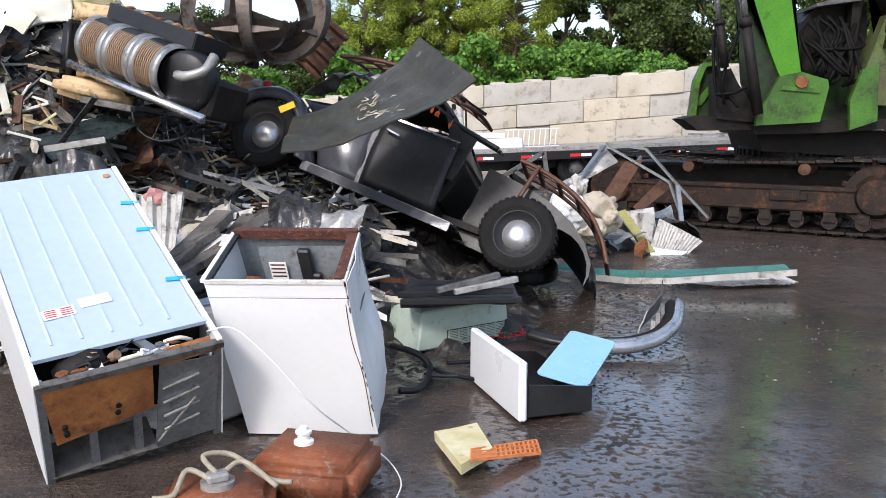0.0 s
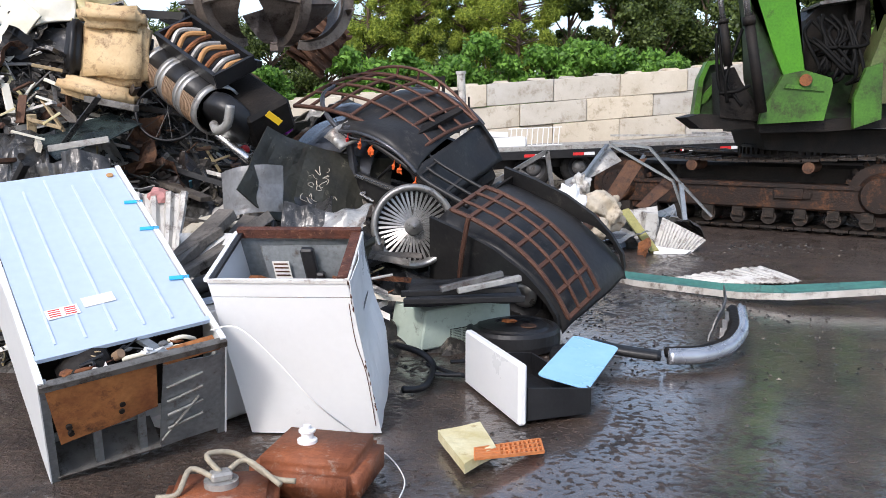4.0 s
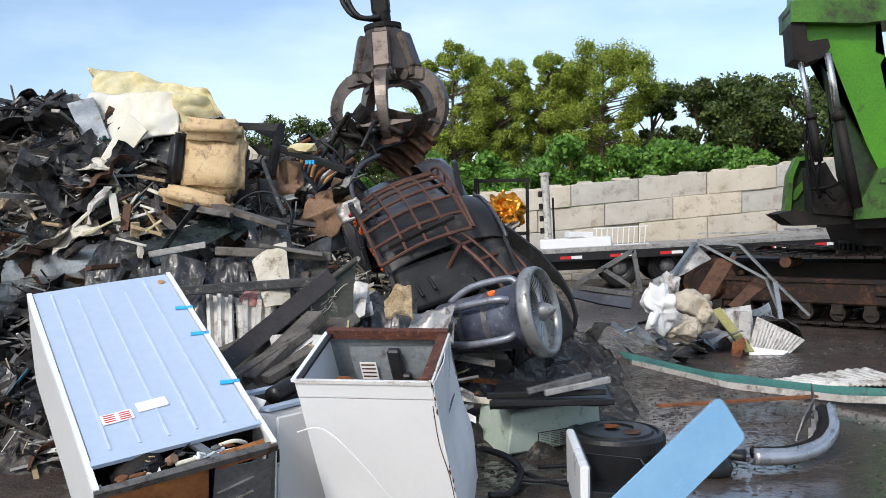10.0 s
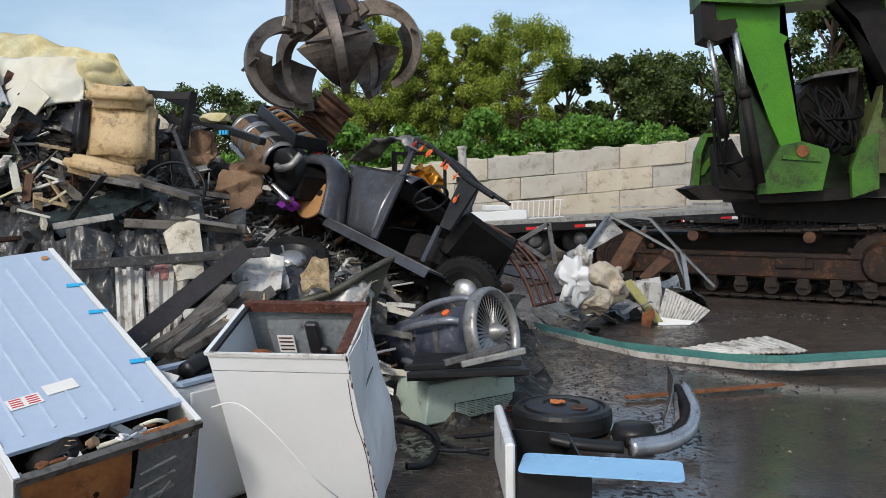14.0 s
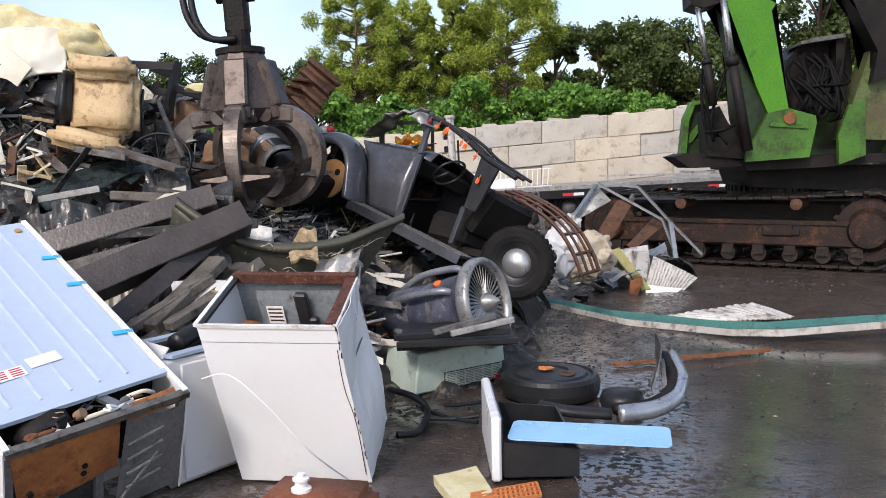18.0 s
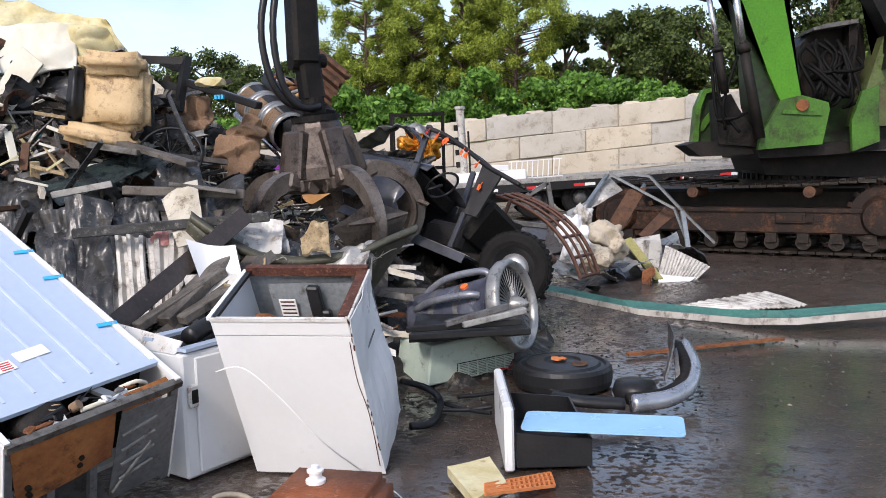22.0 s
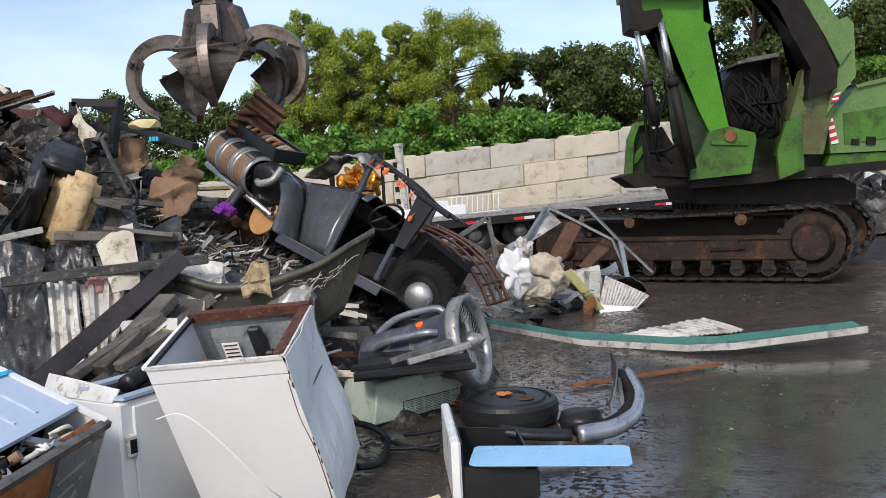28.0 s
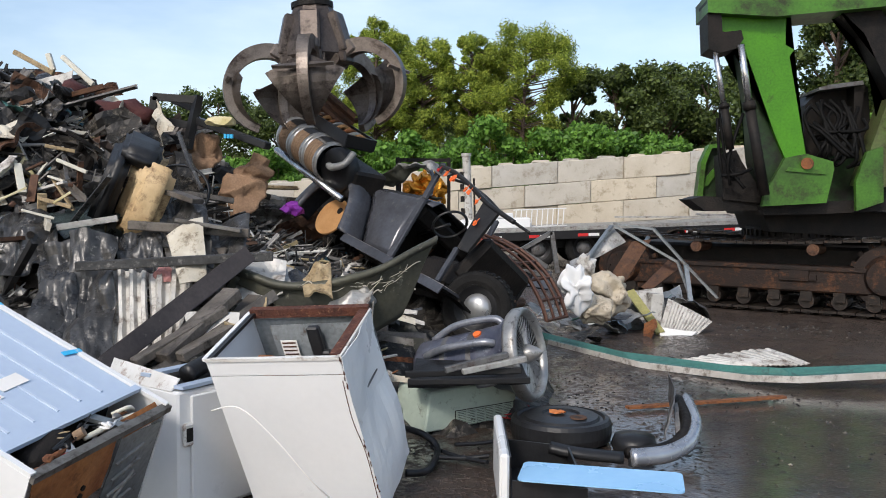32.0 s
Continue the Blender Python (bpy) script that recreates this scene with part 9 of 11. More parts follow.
    sheet_thing("foam_strip", (-3.891, 7.600, 2.006), (-3.787, 7.600, 2.053), (-3.428, 7.200, 1.703), (-3.549, 7.200, 1.682), "foam", "long strip of stained yellow foam", "foam", crumple=0.08, thick=0.05)
    for k, (a, b, c, d, mm) in enumerate((((-1.065, 6.200, 1.049), (-0.841, 6.200, 1.077), (-0.823, 6.000, 0.956), (-1.019, 6.000, 0.948), "wood2"), ((-1.534, 5.800, 0.908), (-1.234, 5.800, 0.909), (-1.238, 5.500, 0.749), (-1.450, 5.500, 0.763), "wood2"), ((-0.813, 6.200, 0.890), (-0.526, 6.200, 0.914), (-0.549, 5.900, 0.793), (-0.744, 5.900, 0.786), "lightmetal"), ((-1.625, 6.200, 0.881), (-1.269, 6.300, 0.990), (-1.176, 6.000, 0.818), (-1.474, 5.900, 0.757), "olive"))):
        turned_up(sheet_thing("torn_padding", a, b, c, d, mm, "torn flap of dirty padding on the heap", "padding", crumple=0.16, freq=5, nu=18, nv=14, seed=k * 3.0, thick=0.02))
    turned_up(sheet_thing("scrap_board", (-2.149, 6.400, 1.282), (-1.781, 6.400, 1.303), (-1.762, 6.200, 1.091), (-2.039, 6.200, 1.088), "galv2", "bent grey sheet lying on the heap", crumple=0.08))
    sheet_thing("scrap_board", (-0.850, 6.200, 0.934), (-0.527, 6.300, 1.028), (-0.573, 6.000, 0.860), (-0.870, 6.000, 0.839), "lightmetal", "torn pale sheet metal on the heap", crumple=0.09, freq=4)
    sheet_thing("scrap_board", (-1.754, 5.600, 0.879), (-1.378, 5.600, 0.868), (-1.358, 5.400, 0.694), (-1.648, 5.400, 0.721), "white2", "bent white metal lid beside the washer", crumple=0.03)
    # pale slats and strips
    rng = random.Random(64)
    corner = ((-3.662, 7.000, 2.040), (-3.061, 7.200, 2.098), (-2.888, 6.600, 1.462), (-3.311, 6.400, 1.404))
    for k in range(22):
        u, v = rng.random(), rng.random()
        a, b, c, d = (Vector(q) for q in corner)
        p = (a * (1 - u) + b * u) * (1 - v) + (d * (1 - u) + c * u) * v
        q = p + Vector((rng.uniform(-0.3, 0.3), rng.uniform(-0.15, 0.1), rng.uniform(-0.35, 0.1)))
        bar_thing("wooden_slat", p, q, rng.uniform(0.025, 0.07), rng.uniform(0.012, 0.03), rng.choice(("wood2", "foam", "cream", "white2", "grey", "rustdark", "wood2")), "broken pale slat in the heap", "slat", "box", "slats in the heap")
    # bicycle wheel
    bm = bmesh.new()
    m = Matrix.Translation((-2.230, 7.000, 1.684)) @ pose(0, 0, 0, 62, 20, 0)
    lathe(bm, [(0.25, -0.012), (0.265, 0), (0.25, 0.012), (0.24, 0), (0.25, -0.012)], 32, m)
    w = single("bicycle_wheel", bm, "plastic", "black bicycle wheel with thin spokes", "wheel", smooth=True)
    for k in range(12):
        bm = bmesh.new()
        a = 6.2832 * k / 12
        cyl(bm, m @ Vector((0, 0, 0.02)), m @ Vector((0.245 * math.cos(a), 0.245 * math.sin(a), 0)), 0.003, seg=5)
        part("spoke", bm, "plastic", w)
    # top left, later on: pale rails, dark red upholstery, brown box
    for k, (p, q, mm) in enumerate((((-4.360, 8.600, 3.096), (-3.967, 8.600, 2.884), "wood2"), ((-4.020, 8.600, 3.080), (-3.967, 8.600, 2.912), "cream"), ((-3.879, 8.600, 3.053), (-3.571, 8.600, 2.773), "cream"), ((-4.403, 8.400, 2.853), (-4.074, 8.400, 2.662), "black"), ((-4.197, 8.200, 2.502), (-2.861, 7.800, 2.130), "grey"), ((-4.209, 8.000, 2.164), (-3.311, 7.400, 1.735), "lightmetal"))):
        bar_thing("furniture_rail", p, q, 0.05, 0.05, mm, "broken furniture rail on top of the heap", "rail", "box", "furniture rails")
    sheet_thing("plastic_board", (-4.261, 8.500, 2.757), (-3.724, 8.500, 2.898), (-3.698, 8.300, 2.542), (-4.028, 8.300, 2.513), "white2", "bent white plastic panel", crumple=0.03)
    sheet_thing("plastic_board", (-4.136, 8.300, 2.622), (-3.725, 8.300, 2.569), (-3.710, 8.200, 2.423), (-3.982, 8.200, 2.422), "paper", "bent white plastic panel", crumple=0.05)
    bm = bmesh.new()
    lump(bm, (-3.177, 8.300, 2.435), (0.7, 0.4, 0.28), 0.25, 3, 1.8, 6)
    centred(single("torn_cushion", bm, "maroon", "dark red torn cushion", "cushion", smooth=True))
    bm = bmesh.new()
    lump(bm, (-3.696, 8.400, 2.663), (0.25, 0.3, 0.25), 0.2, 2, 1.8, 9)
    centred(single("torn_cushion", bm, "maroon", "dark red torn cushion", "cushion", smooth=True))
    bm = bmesh.new()
    lump(bm, (-1.591, 8.600, 1.535), (0.2, 0.2, 0.14), 0.5, 2, 3, 3)
    centred(single("purple_cloth", bm, "purple", "scrap of purple cloth", "cloth"))


big_pieces()


# ---- cream insulated panel on the heap ----
def build_cream_panel():
    t = thing("insulated_panel", Matrix.Translation((-3.622, 8.000, 2.746)), "torn cream insulated panel with yellow foam", "panel")
    o = Vector((-3.622, 8.000, 2.746))
    def P(p):
        return Vector(p) - o

    def drape(a, b, c, d, thick, big, small, seed):
        bm = bmesh.new()
        quad_sheet(bm, P(a), P(b), P(c), P(d), 44, 30, thick, big, 1.5, seed=seed)
        for v in bm.verts:
            q = v.co * 1.9 + Vector((seed, 0, 0))
            v.co.y -= small * (abs(noise.noise(q)) - 0.2) + 0.5 * small * (abs(noise.noise(q * 2.3)) - 0.2)
        return bm
    part("foam_layer", drape((-4.40, 8.30, 3.26), (-3.05, 8.05, 2.90), (-2.83, 7.92, 2.60), (-4.20, 7.95, 2.92), 0.05, 0.10, 0.26, 3), "foam", t, "yellow foam layer", smooth=True)
    part("liner", drape((-4.20, 7.88, 2.95), (-3.25, 7.85, 2.86), (-3.20, 7.62, 2.46), (-3.95, 7.50, 2.34), 0.02, 0.08, 0.16, 1), "cream", t, "creased cream liner sheet", smooth=True)
    part("foam_layer", drape((-3.32, 7.86, 2.86), (-2.98, 7.90, 2.82), (-2.80, 7.75, 2.49), (-3.22, 7.62, 2.46), 0.04, 0.10, 0.24, 5), "foam", t, "torn yellow foam", smooth=True)
    part("torn_flap", drape((-3.86, 7.42, 2.24), (-3.60, 7.50, 2.66), (-3.42, 7.46, 2.50), (-3.70, 7.38, 2.14), 0.02, 0.05, 0.05, 9), "cream", t, "torn cream flap", smooth=True)
    part("under_sheet", drape((-3.80, 7.55, 2.36), (-2.80, 7.80, 2.49), (-2.78, 7.70, 2.34), (-3.62, 7.42, 2.10), 0.02, 0.04, 0.04, 11), "charcoal2", t, "grimy grey backing sheet")
    part("end_cap", drape((-4.34, 7.75, 2.80), (-4.10, 7.80, 2.86), (-3.80, 7.50, 2.44), (-3.96, 7.42, 2.32), 0.03, 0.03, 0.0, 7), "galv", t, "grey metal end cap")
    a = t.matrix_world.copy()
    b = Matrix.Translation(Vector((-3.151, 7.800, 2.427))) @ pose(0, 0, 0, 10, 20, -30)
    moves(t, [(0.0, a), (24.0, a), (24.4, Matrix.Translation(Vector((-3.262, 8.000, 2.593))) @ pose(0, 0, 0, 0, 8, -10)), (24.8, b), (25.5, b), (26.6, Matrix.Translation((-6.6, 9.0, 2.3)) @ pose(0, 0, 0, 20, 50, -40)), (32.0, Matrix.Translation((-6.6, 9.0, 2.3)) @ pose(0, 0, 0, 20, 50, -40))])


build_cream_panel()


# ---- tan armchair ----
def build_armchair():
    t = thing("armchair", Matrix.Identity(4), "stained tan leather armchair tipped on the heap", "armchair")
    def cushion(name, c, s, rot=(0, 0, 0), mm="leather", seed=0):
        bm = bmesh.new()
        box(bm, (0, 0, 0), s)
        bmesh.ops.bevel(bm, geom=bm.edges[:], offset=min(s) * 0.32, segments=3, affect="EDGES")
        bmesh.ops.subdivide_edges(bm, edges=[e for e in bm.edges if e.calc_length() > 0.12], cuts=2, use_grid_fill=True)
        m = pose(*c, *rot)
        for v in bm.verts:
            v.co = m @ (v.co + v.co.normalized() * 0.03 * noise.noise(v.co * 7 + Vector((seed, 0, 0))))
        part(name, bm, mm, t, smooth=True)
    cushion("headrest", (0.0, -0.05, 0.31), (0.54, 0.26, 0.20), seed=1)
    cushion("backrest", (0.03, 0.0, 0.03), (0.54, 0.16, 0.52), seed=2)
    cushion("seat", (-0.06, -0.12, -0.31), (0.62, 0.26, 0.16), (10, 10, 0), seed=3)
    cushion("side_panel", (-0.30, 0.05, 0.06), (0.12, 0.30, 0.46), mm="plastic", seed=4)
    cushion("base", (0.0, 0.18, -0.05), (0.55, 0.16, 0.6), mm="plastic", seed=5)
    a = Matrix.Translation((-2.736, 7.200, 2.139)) @ pose(0, 0, 0, -8, 4, 4)
    b = Matrix.Translation((-2.511, 6.900, 1.786)) @ pose(0, 0, 0, 40, 55, 150)
    b2 = Matrix.Translation((-2.541, 6.900, 1.715)) @ pose(0, 0, 0, 42, 58, 150)
    moves(t, [(0.0, a), (24.0, a), (24.5, Matrix.Translation((-2.722, 7.000, 2.018)) @ pose(0, 0, 0, 10, 30, 60)), (25.0, b), (27.0, b2), (32.0, b2)])


build_armchair()


# ---- olive body panel ----
def build_olive_panel():
    t = thing("car_fender_panel", Matrix.Identity(4), "bowed olive-grey car body panel with pale scratches", "body panel")
    top = smooth_line(((-0.82, 0, 0.08), (-0.58, 0, 0.06), (-0.30, 0, 0.04), (-0.02, 0, 0.10), (0.30, 0, 0.20), (0.62, 0, 0.34), (0.78, 0, 0.40)), 60)

    def low(x):
        for (xa, za), (xb, zb) in zip(edge, edge[1:]):
            if x <= xb:
                return za + (zb - za) * (x - xa) / (xb - xa)
        return edge[-1][1]
    edge = ((-0.83, -0.02), (-0.58, -0.05), (-0.46, -0.07), (-0.38, -0.10), (-0.345, -0.17), (-0.335, -0.40), (0.0, -0.38), (0.50, -0.30), (0.85, -0.16))

    def bowed(x, z, y=0.0):
        return Vector((x, y + 0.42 * x * x + 0.03 * math.sin(5 * z), z))
    rows = []
    for p in top:
        zb = low(p.x)
        rows.append([bowed(p.x - 0.26 * v * max(0, p.x), p.z + (zb - p.z) * v, 0.03 * (1 - v) ** 3) for v in [k / 10 for k in range(11)]])
    bm = bmesh.new()
    skin(bm, rows, 0.008, 0.012, 3.5)
    part("panel_skin", bm, "olive", t, "olive-grey painted panel", smooth=True)
    bm = bmesh.new()
    skin(bm, [[bowed(p.x, p.z + dz, dy) for dy, dz in ((0.06, 0.005), (0.02, 0.018), (-0.012, 0.012), (-0.014, -0.03))] for p in top], 0.006, 0.012, 3.5)
    part("top_flange", bm, "olive", t, "paler folded top edge", smooth=True)
    rows = []
    for k in range(9):
        v = k / 8
        rows.append([bowed(-0.83 + 0.20 * u + 0.07 * v * v * (1 - u) - 0.12 * v * u, 0.05 - 0.39 * v - 0.04 * u * (1 - v), -0.004) for u in (0, 0.3, 0.6, 1.0)])
    bm = bmesh.new()
    skin(bm, rows, 0.008, 0.012, 4)
    part("end_arm", bm, "olive", t, "torn forked end", smooth=True)
    rng = random.Random(12)
    for k in range(18):
        x = rng.choice((rng.uniform(-0.25, 0.1), rng.uniform(0.15, 0.55)))
        z = rng.uniform(-0.1, 0.06) + max(0, x) * 0.30
        pts = []
        for q in range(4):
            pts.append(bowed(x, z, -0.009) + 0.012 * noise.noise_vector(bowed(x, z) * 3.5))
            x, z = x + rng.uniform(0.0, 0.07), z + rng.uniform(-0.02, 0.05)
        bm = bmesh.new()
        tube(bm, pts, rng.uniform(0.0015, 0.004), 5)
        part("scratch", bm, "padding", t)
    moves(t, [
        (0.0, pose(-1.30, 6.30, 0.25, 20, 0, 0)),
        (4.5, pose(-1.30, 6.30, 0.25, 20, 0, 0)),
        (6.3, pose(-1.253, 6.131, 0.600, 20, -2, 5)),
        (7.0, pose(-1.253, 6.131, 0.631, 20, -2, 5)),
        (8.5, pose(-1.106, 6.178, 0.680, 15, -2, 6)),
        (9.0, pose(-1.350, 6.050, 0.700, 10, -6, 8)),
        (10.0, pose(-1.854, 5.813, 0.788, 0, -14, 12)),
        (11.5, pose(-1.697, 5.817, 0.874, 0, -16, 12)),
        (12.3, pose(-1.520, 5.820, 0.930, 2, -8, 8)),
        (13.0, pose(-1.255, 5.826, 0.997, 5, 0, 4)),
        (14.0, pose(-1.150, 6.000, 0.740, 18, 3, 8)),
        (17.0, pose(-1.048, 6.102, 0.747, 30, 10, 12)),
        (18.0, pose(-1.066, 6.070, 0.952, 34, 15, 16)),
        (20.0, pose(-1.080, 6.070, 0.887, 34, 15, 16)),
        (22.0, pose(-1.057, 6.070, 0.807, 34, 15, 16)),
        (23.4, pose(-1.000, 6.050, 0.850, 30, 15, 20)),
        (24.4, pose(-0.772, 5.808, 1.120, 25, 15, 30)),
        (25.0, pose(-0.803, 5.945, 0.783, 15, 4, 8)),
        (27.5, pose(-0.870, 6.096, 0.930, 22, 5, 10)),
        (32.0, pose(-0.870, 6.096, 0.930, 22, 5, 10)),
    ])


build_olive_panel()


# ---- olive bonnet torn off the car ----
def build_bonnet():
    a, b, c, d = (Vector(p) for p in ((-1.170, 6.300, 1.385), (0.281, 6.700, 1.949), (-0.168, 7.500, 2.307), (-1.187, 7.000, 1.633)))
    o = (a + b + c + d) / 4
    t = thing("car_bonnet", Matrix.Translation(o), "torn olive-black car bonnet with pale scratches", "bonnet")
    bm = bmesh.new()
    quad_sheet(bm, a - o, b - o, c - o, d - o, 24, 16, 0.012, 0.05, 2.4, sag=-0.10)
    part("skin", bm, "olivedark", t)
    rng = random.Random(12)
    nrm = (b - a).cross(d - a).normalized()
    for k in range(20):
        u, v = rng.uniform(0.40, 0.62), rng.uniform(0.2, 0.75)
        pts = []
        for q in range(4):
            p = (a * (1 - u) + b * u) * (1 - v) + (d * (1 - u) + c * u) * v - o
            pts.append(p + nrm * (-0.40 * u * (1 - u) + (0.014 if nrm.y < 0 else -0.014)))
            u, v = u + rng.uniform(-0.03, 0.05), v + rng.uniform(-0.06, 0.06)
        bm = bmesh.new()
        tube(bm, pts, rng.uniform(0.002, 0.0045), 5)
        part("torn_edge", bm, "padding", t)
    bm = bmesh.new()
    box(bm, (d - o) + Vector((-0.05, -0.02, 0.1)), (0.13, 0.012, 0.05), (0, -22, 0))
    part("tape", bm, "yellow", t, "yellow tape")
    base = t.matrix_world.copy()

    def at(p, rx, ry, rz):
        return Matrix.Translation(p) @ pose(0, 0, 0, rx, ry, rz)
    moves(t, [(0.0, base), (0.3, at((-0.639, 7.300, 1.606), 6, 4, 6)), (0.6, at((-0.736, 7.000, 1.278), 30, 30, 30)), (0.9, at((-0.813, 6.900, 1.078), 48, 52, 52)), (2.0, at((-0.760, 6.900, 1.003), 48, 52, 52)), (3.0, at((-0.941, 6.900, 1.057), 48, 54, 52)), (4.0, at((-0.958, 6.900, 1.091), 48, 52, 52)), (4.5, at((-1.030, 6.900, 0.992), 44, 46, 40)), (6.0, at((-1.0, 6.9, 0.55), 10, 10, 10)), (32.0, at((-1.0, 6.9, 0.45), 10, 10, 10))])


build_bonnet()
CURL = sheet_thing("curled_panel", (-1.69, 6.5, 1.22), (-1.22, 6.5, 1.28), (-1.22, 6.45, 0.93), (-1.65, 6.4, 0.88), "greypanel", "curled grey car panel with torn edge", "body panel", crumple=0.05, sag=-0.12, nu=20)
up = CURL.matrix_world.copy()
low = Matrix.Translation((0.1, 0.5, -0.8)) @ up
moves(CURL, [(0.0, low), (0.5, low), (1.0, up), (4.4, up), (5.6, low), (32.0, low)])


# ---- torn dark sheets packed under the car ----
rng = random.Random(77)
for k in range(22):
    x, y = rng.uniform(430, 720), rng.uniform(285, 400)
    c = Vector((-1.299, 9.400, 1.237)) + Vector(((x - 575) / 160.0, rng.uniform(-0.3, 0.35), -(y - 345) / 160.0 - 0.05))
    u = Vector((rng.uniform(0.25, 0.5), rng.uniform(-0.15, 0.15), rng.uniform(-0.25, 0.2)))
    v = Vector((rng.uniform(-0.12, 0.12), rng.uniform(-0.1, 0.1), rng.uniform(0.12, 0.24)))
    sheet_thing("torn_sheet", c - u - v, c + u - v, c + u + v, c - u + v, rng.choice(("darkscrap", "darkscrap", "black", "galv2", "grey", "rustdark", "galv2", "grease")), "torn crumpled dark sheet metal under the car", "sheet", crumple=0.14, freq=3.5, seed=k * 1.9, group="torn sheets under the car")

# ---- things on the yard floor ----
def drawer():
    w = (Vector((0.426, 4.361, 0.000)) - Vector((0.159, 5.136, 0.000))).length
    t = thing("storage_bin", Matrix.Identity(4), "white-fronted black plastic refrigerator drawer", "drawer")
    bm = bmesh.new()
    box(bm, (w / 2, 0.0, 0.17), (w, 0.05, 0.34), bevel=0.012)
    part("front_panel", bm, "white", t, "white front with scuffed edge")
    bm = bmesh.new()
    box(bm, (w / 2, 0.03, 0.17), (w * 0.92, 0.012, 0.30))
    part("gasket", bm, "plastic", t)
    ln = 0.42
    for a, b, c, d in (((0.03, 0.04, 0.02), (w - 0.03, 0.04, 0.02), (w - 0.03, ln, 0.02), (0.03, ln, 0.02)), ((w - 0.03, 0.04, 0.02), (w - 0.03, 0.04, 0.20), (w - 0.03, ln, 0.16), (w - 0.03, ln, 0.02)), ((0.03, 0.04, 0.02), (0.03, 0.04, 0.20), (0.03, ln, 0.16), (0.03, ln, 0.02)), ((0.03, ln, 0.02), (w - 0.03, ln, 0.02), (w - 0.03, ln, 0.16), (0.03, ln, 0.16))):
        bm = bmesh.new()
        quad_sheet(bm, a, b, c, d, 4, 3, 0.012, 0.0)
        part("tray_side", bm, "plastic", t)

    def at(p, q):
        p, q = Vector(p), Vector(q)
        m = frame_pose(p, q, p + Vector((0, 0, 1)))
        return m
    moves(t, [(0.0, at((0.214, 5.217, 0.000), (0.452, 4.438, 0.000))), (2.2, at((0.181, 5.259, 0.000), (0.449, 4.499, -0.000))), (2.6, at((0.159, 5.094, 0.000), (0.437, 4.405, 0.000))), (4.0, at((0.159, 5.136, 0.000), (0.426, 4.361, 0.000))), (4.5, at((0.140, 5.132, 0.000), (0.398, 4.338, 0.000))), (8.0, at((0.252, 5.029, 0.000), (0.358, 4.245, -0.000))), (9.0, at((0.262, 5.035, 0.000), (0.325, 4.211, 0.000))), (9.5, at((0.266, 5.147, 0.000), (0.307, 4.217, 0.000))), (10.5, at((0.223, 5.288, 0.000), (0.267, 4.372, 0.000))), (13.0, at((0.313, 5.165, 0.000), (0.330, 4.250, 0.000))), (19.0, at((0.289, 5.001, 0.000), (0.294, 4.193, 0.000))), (32.0, at((0.303, 5.061, 0.000), (0.291, 4.256, 0.000)))])


drawer()


def blue_sheet():
    bm = bmesh.new()
    a = []
    for cx, cy, a0 in ((0.80, 0.04, -90), (0.80, 0.26, 0), (0.06, 0.26, 90), (0.06, 0.04, 180)):
        for k in range(5):
            an = radians(a0 + 22.5 * k)
            a.append((cx + 0.04 * math.cos(an), cy + 0.04 * math.sin(an)))
    prism(bm, a, 0.006, Matrix.Rotation(radians(-90), 4, "X"))
    t = single("plastic_sheet", bm, "bluesheet", "glossy sky-blue plastic shelf panel", "panel")

    def at(o, px, py):
        return frame_pose(o, px, Vector(o) + (Vector(px) - Vector(o)).cross(Vector(py) - Vector(o)))
    early = at((0.512, 4.595, 0.200), (0.902, 5.494, 0.240), (0.809, 4.692, 0.170))
    e9 = at((0.389, 4.266, 0.190), (0.947, 5.261, 0.200), (0.771, 4.346, 0.170))
    late = at((0.330, 4.223, 0.215), (1.036, 4.063, 0.215), (0.353, 4.622, 0.225))
    moves(t, [(0.0, at((0.537, 4.658, 0.200), (0.828, 5.353, 0.260), (0.832, 4.713, 0.170))), (4.5, early), (8.0, at((0.400, 4.279, 0.190), (0.924, 5.167, 0.210), (0.753, 4.363, 0.170))), (9.0, e9), (9.6, e9), (10.4, late), (32.0, late)])


blue_sheet()


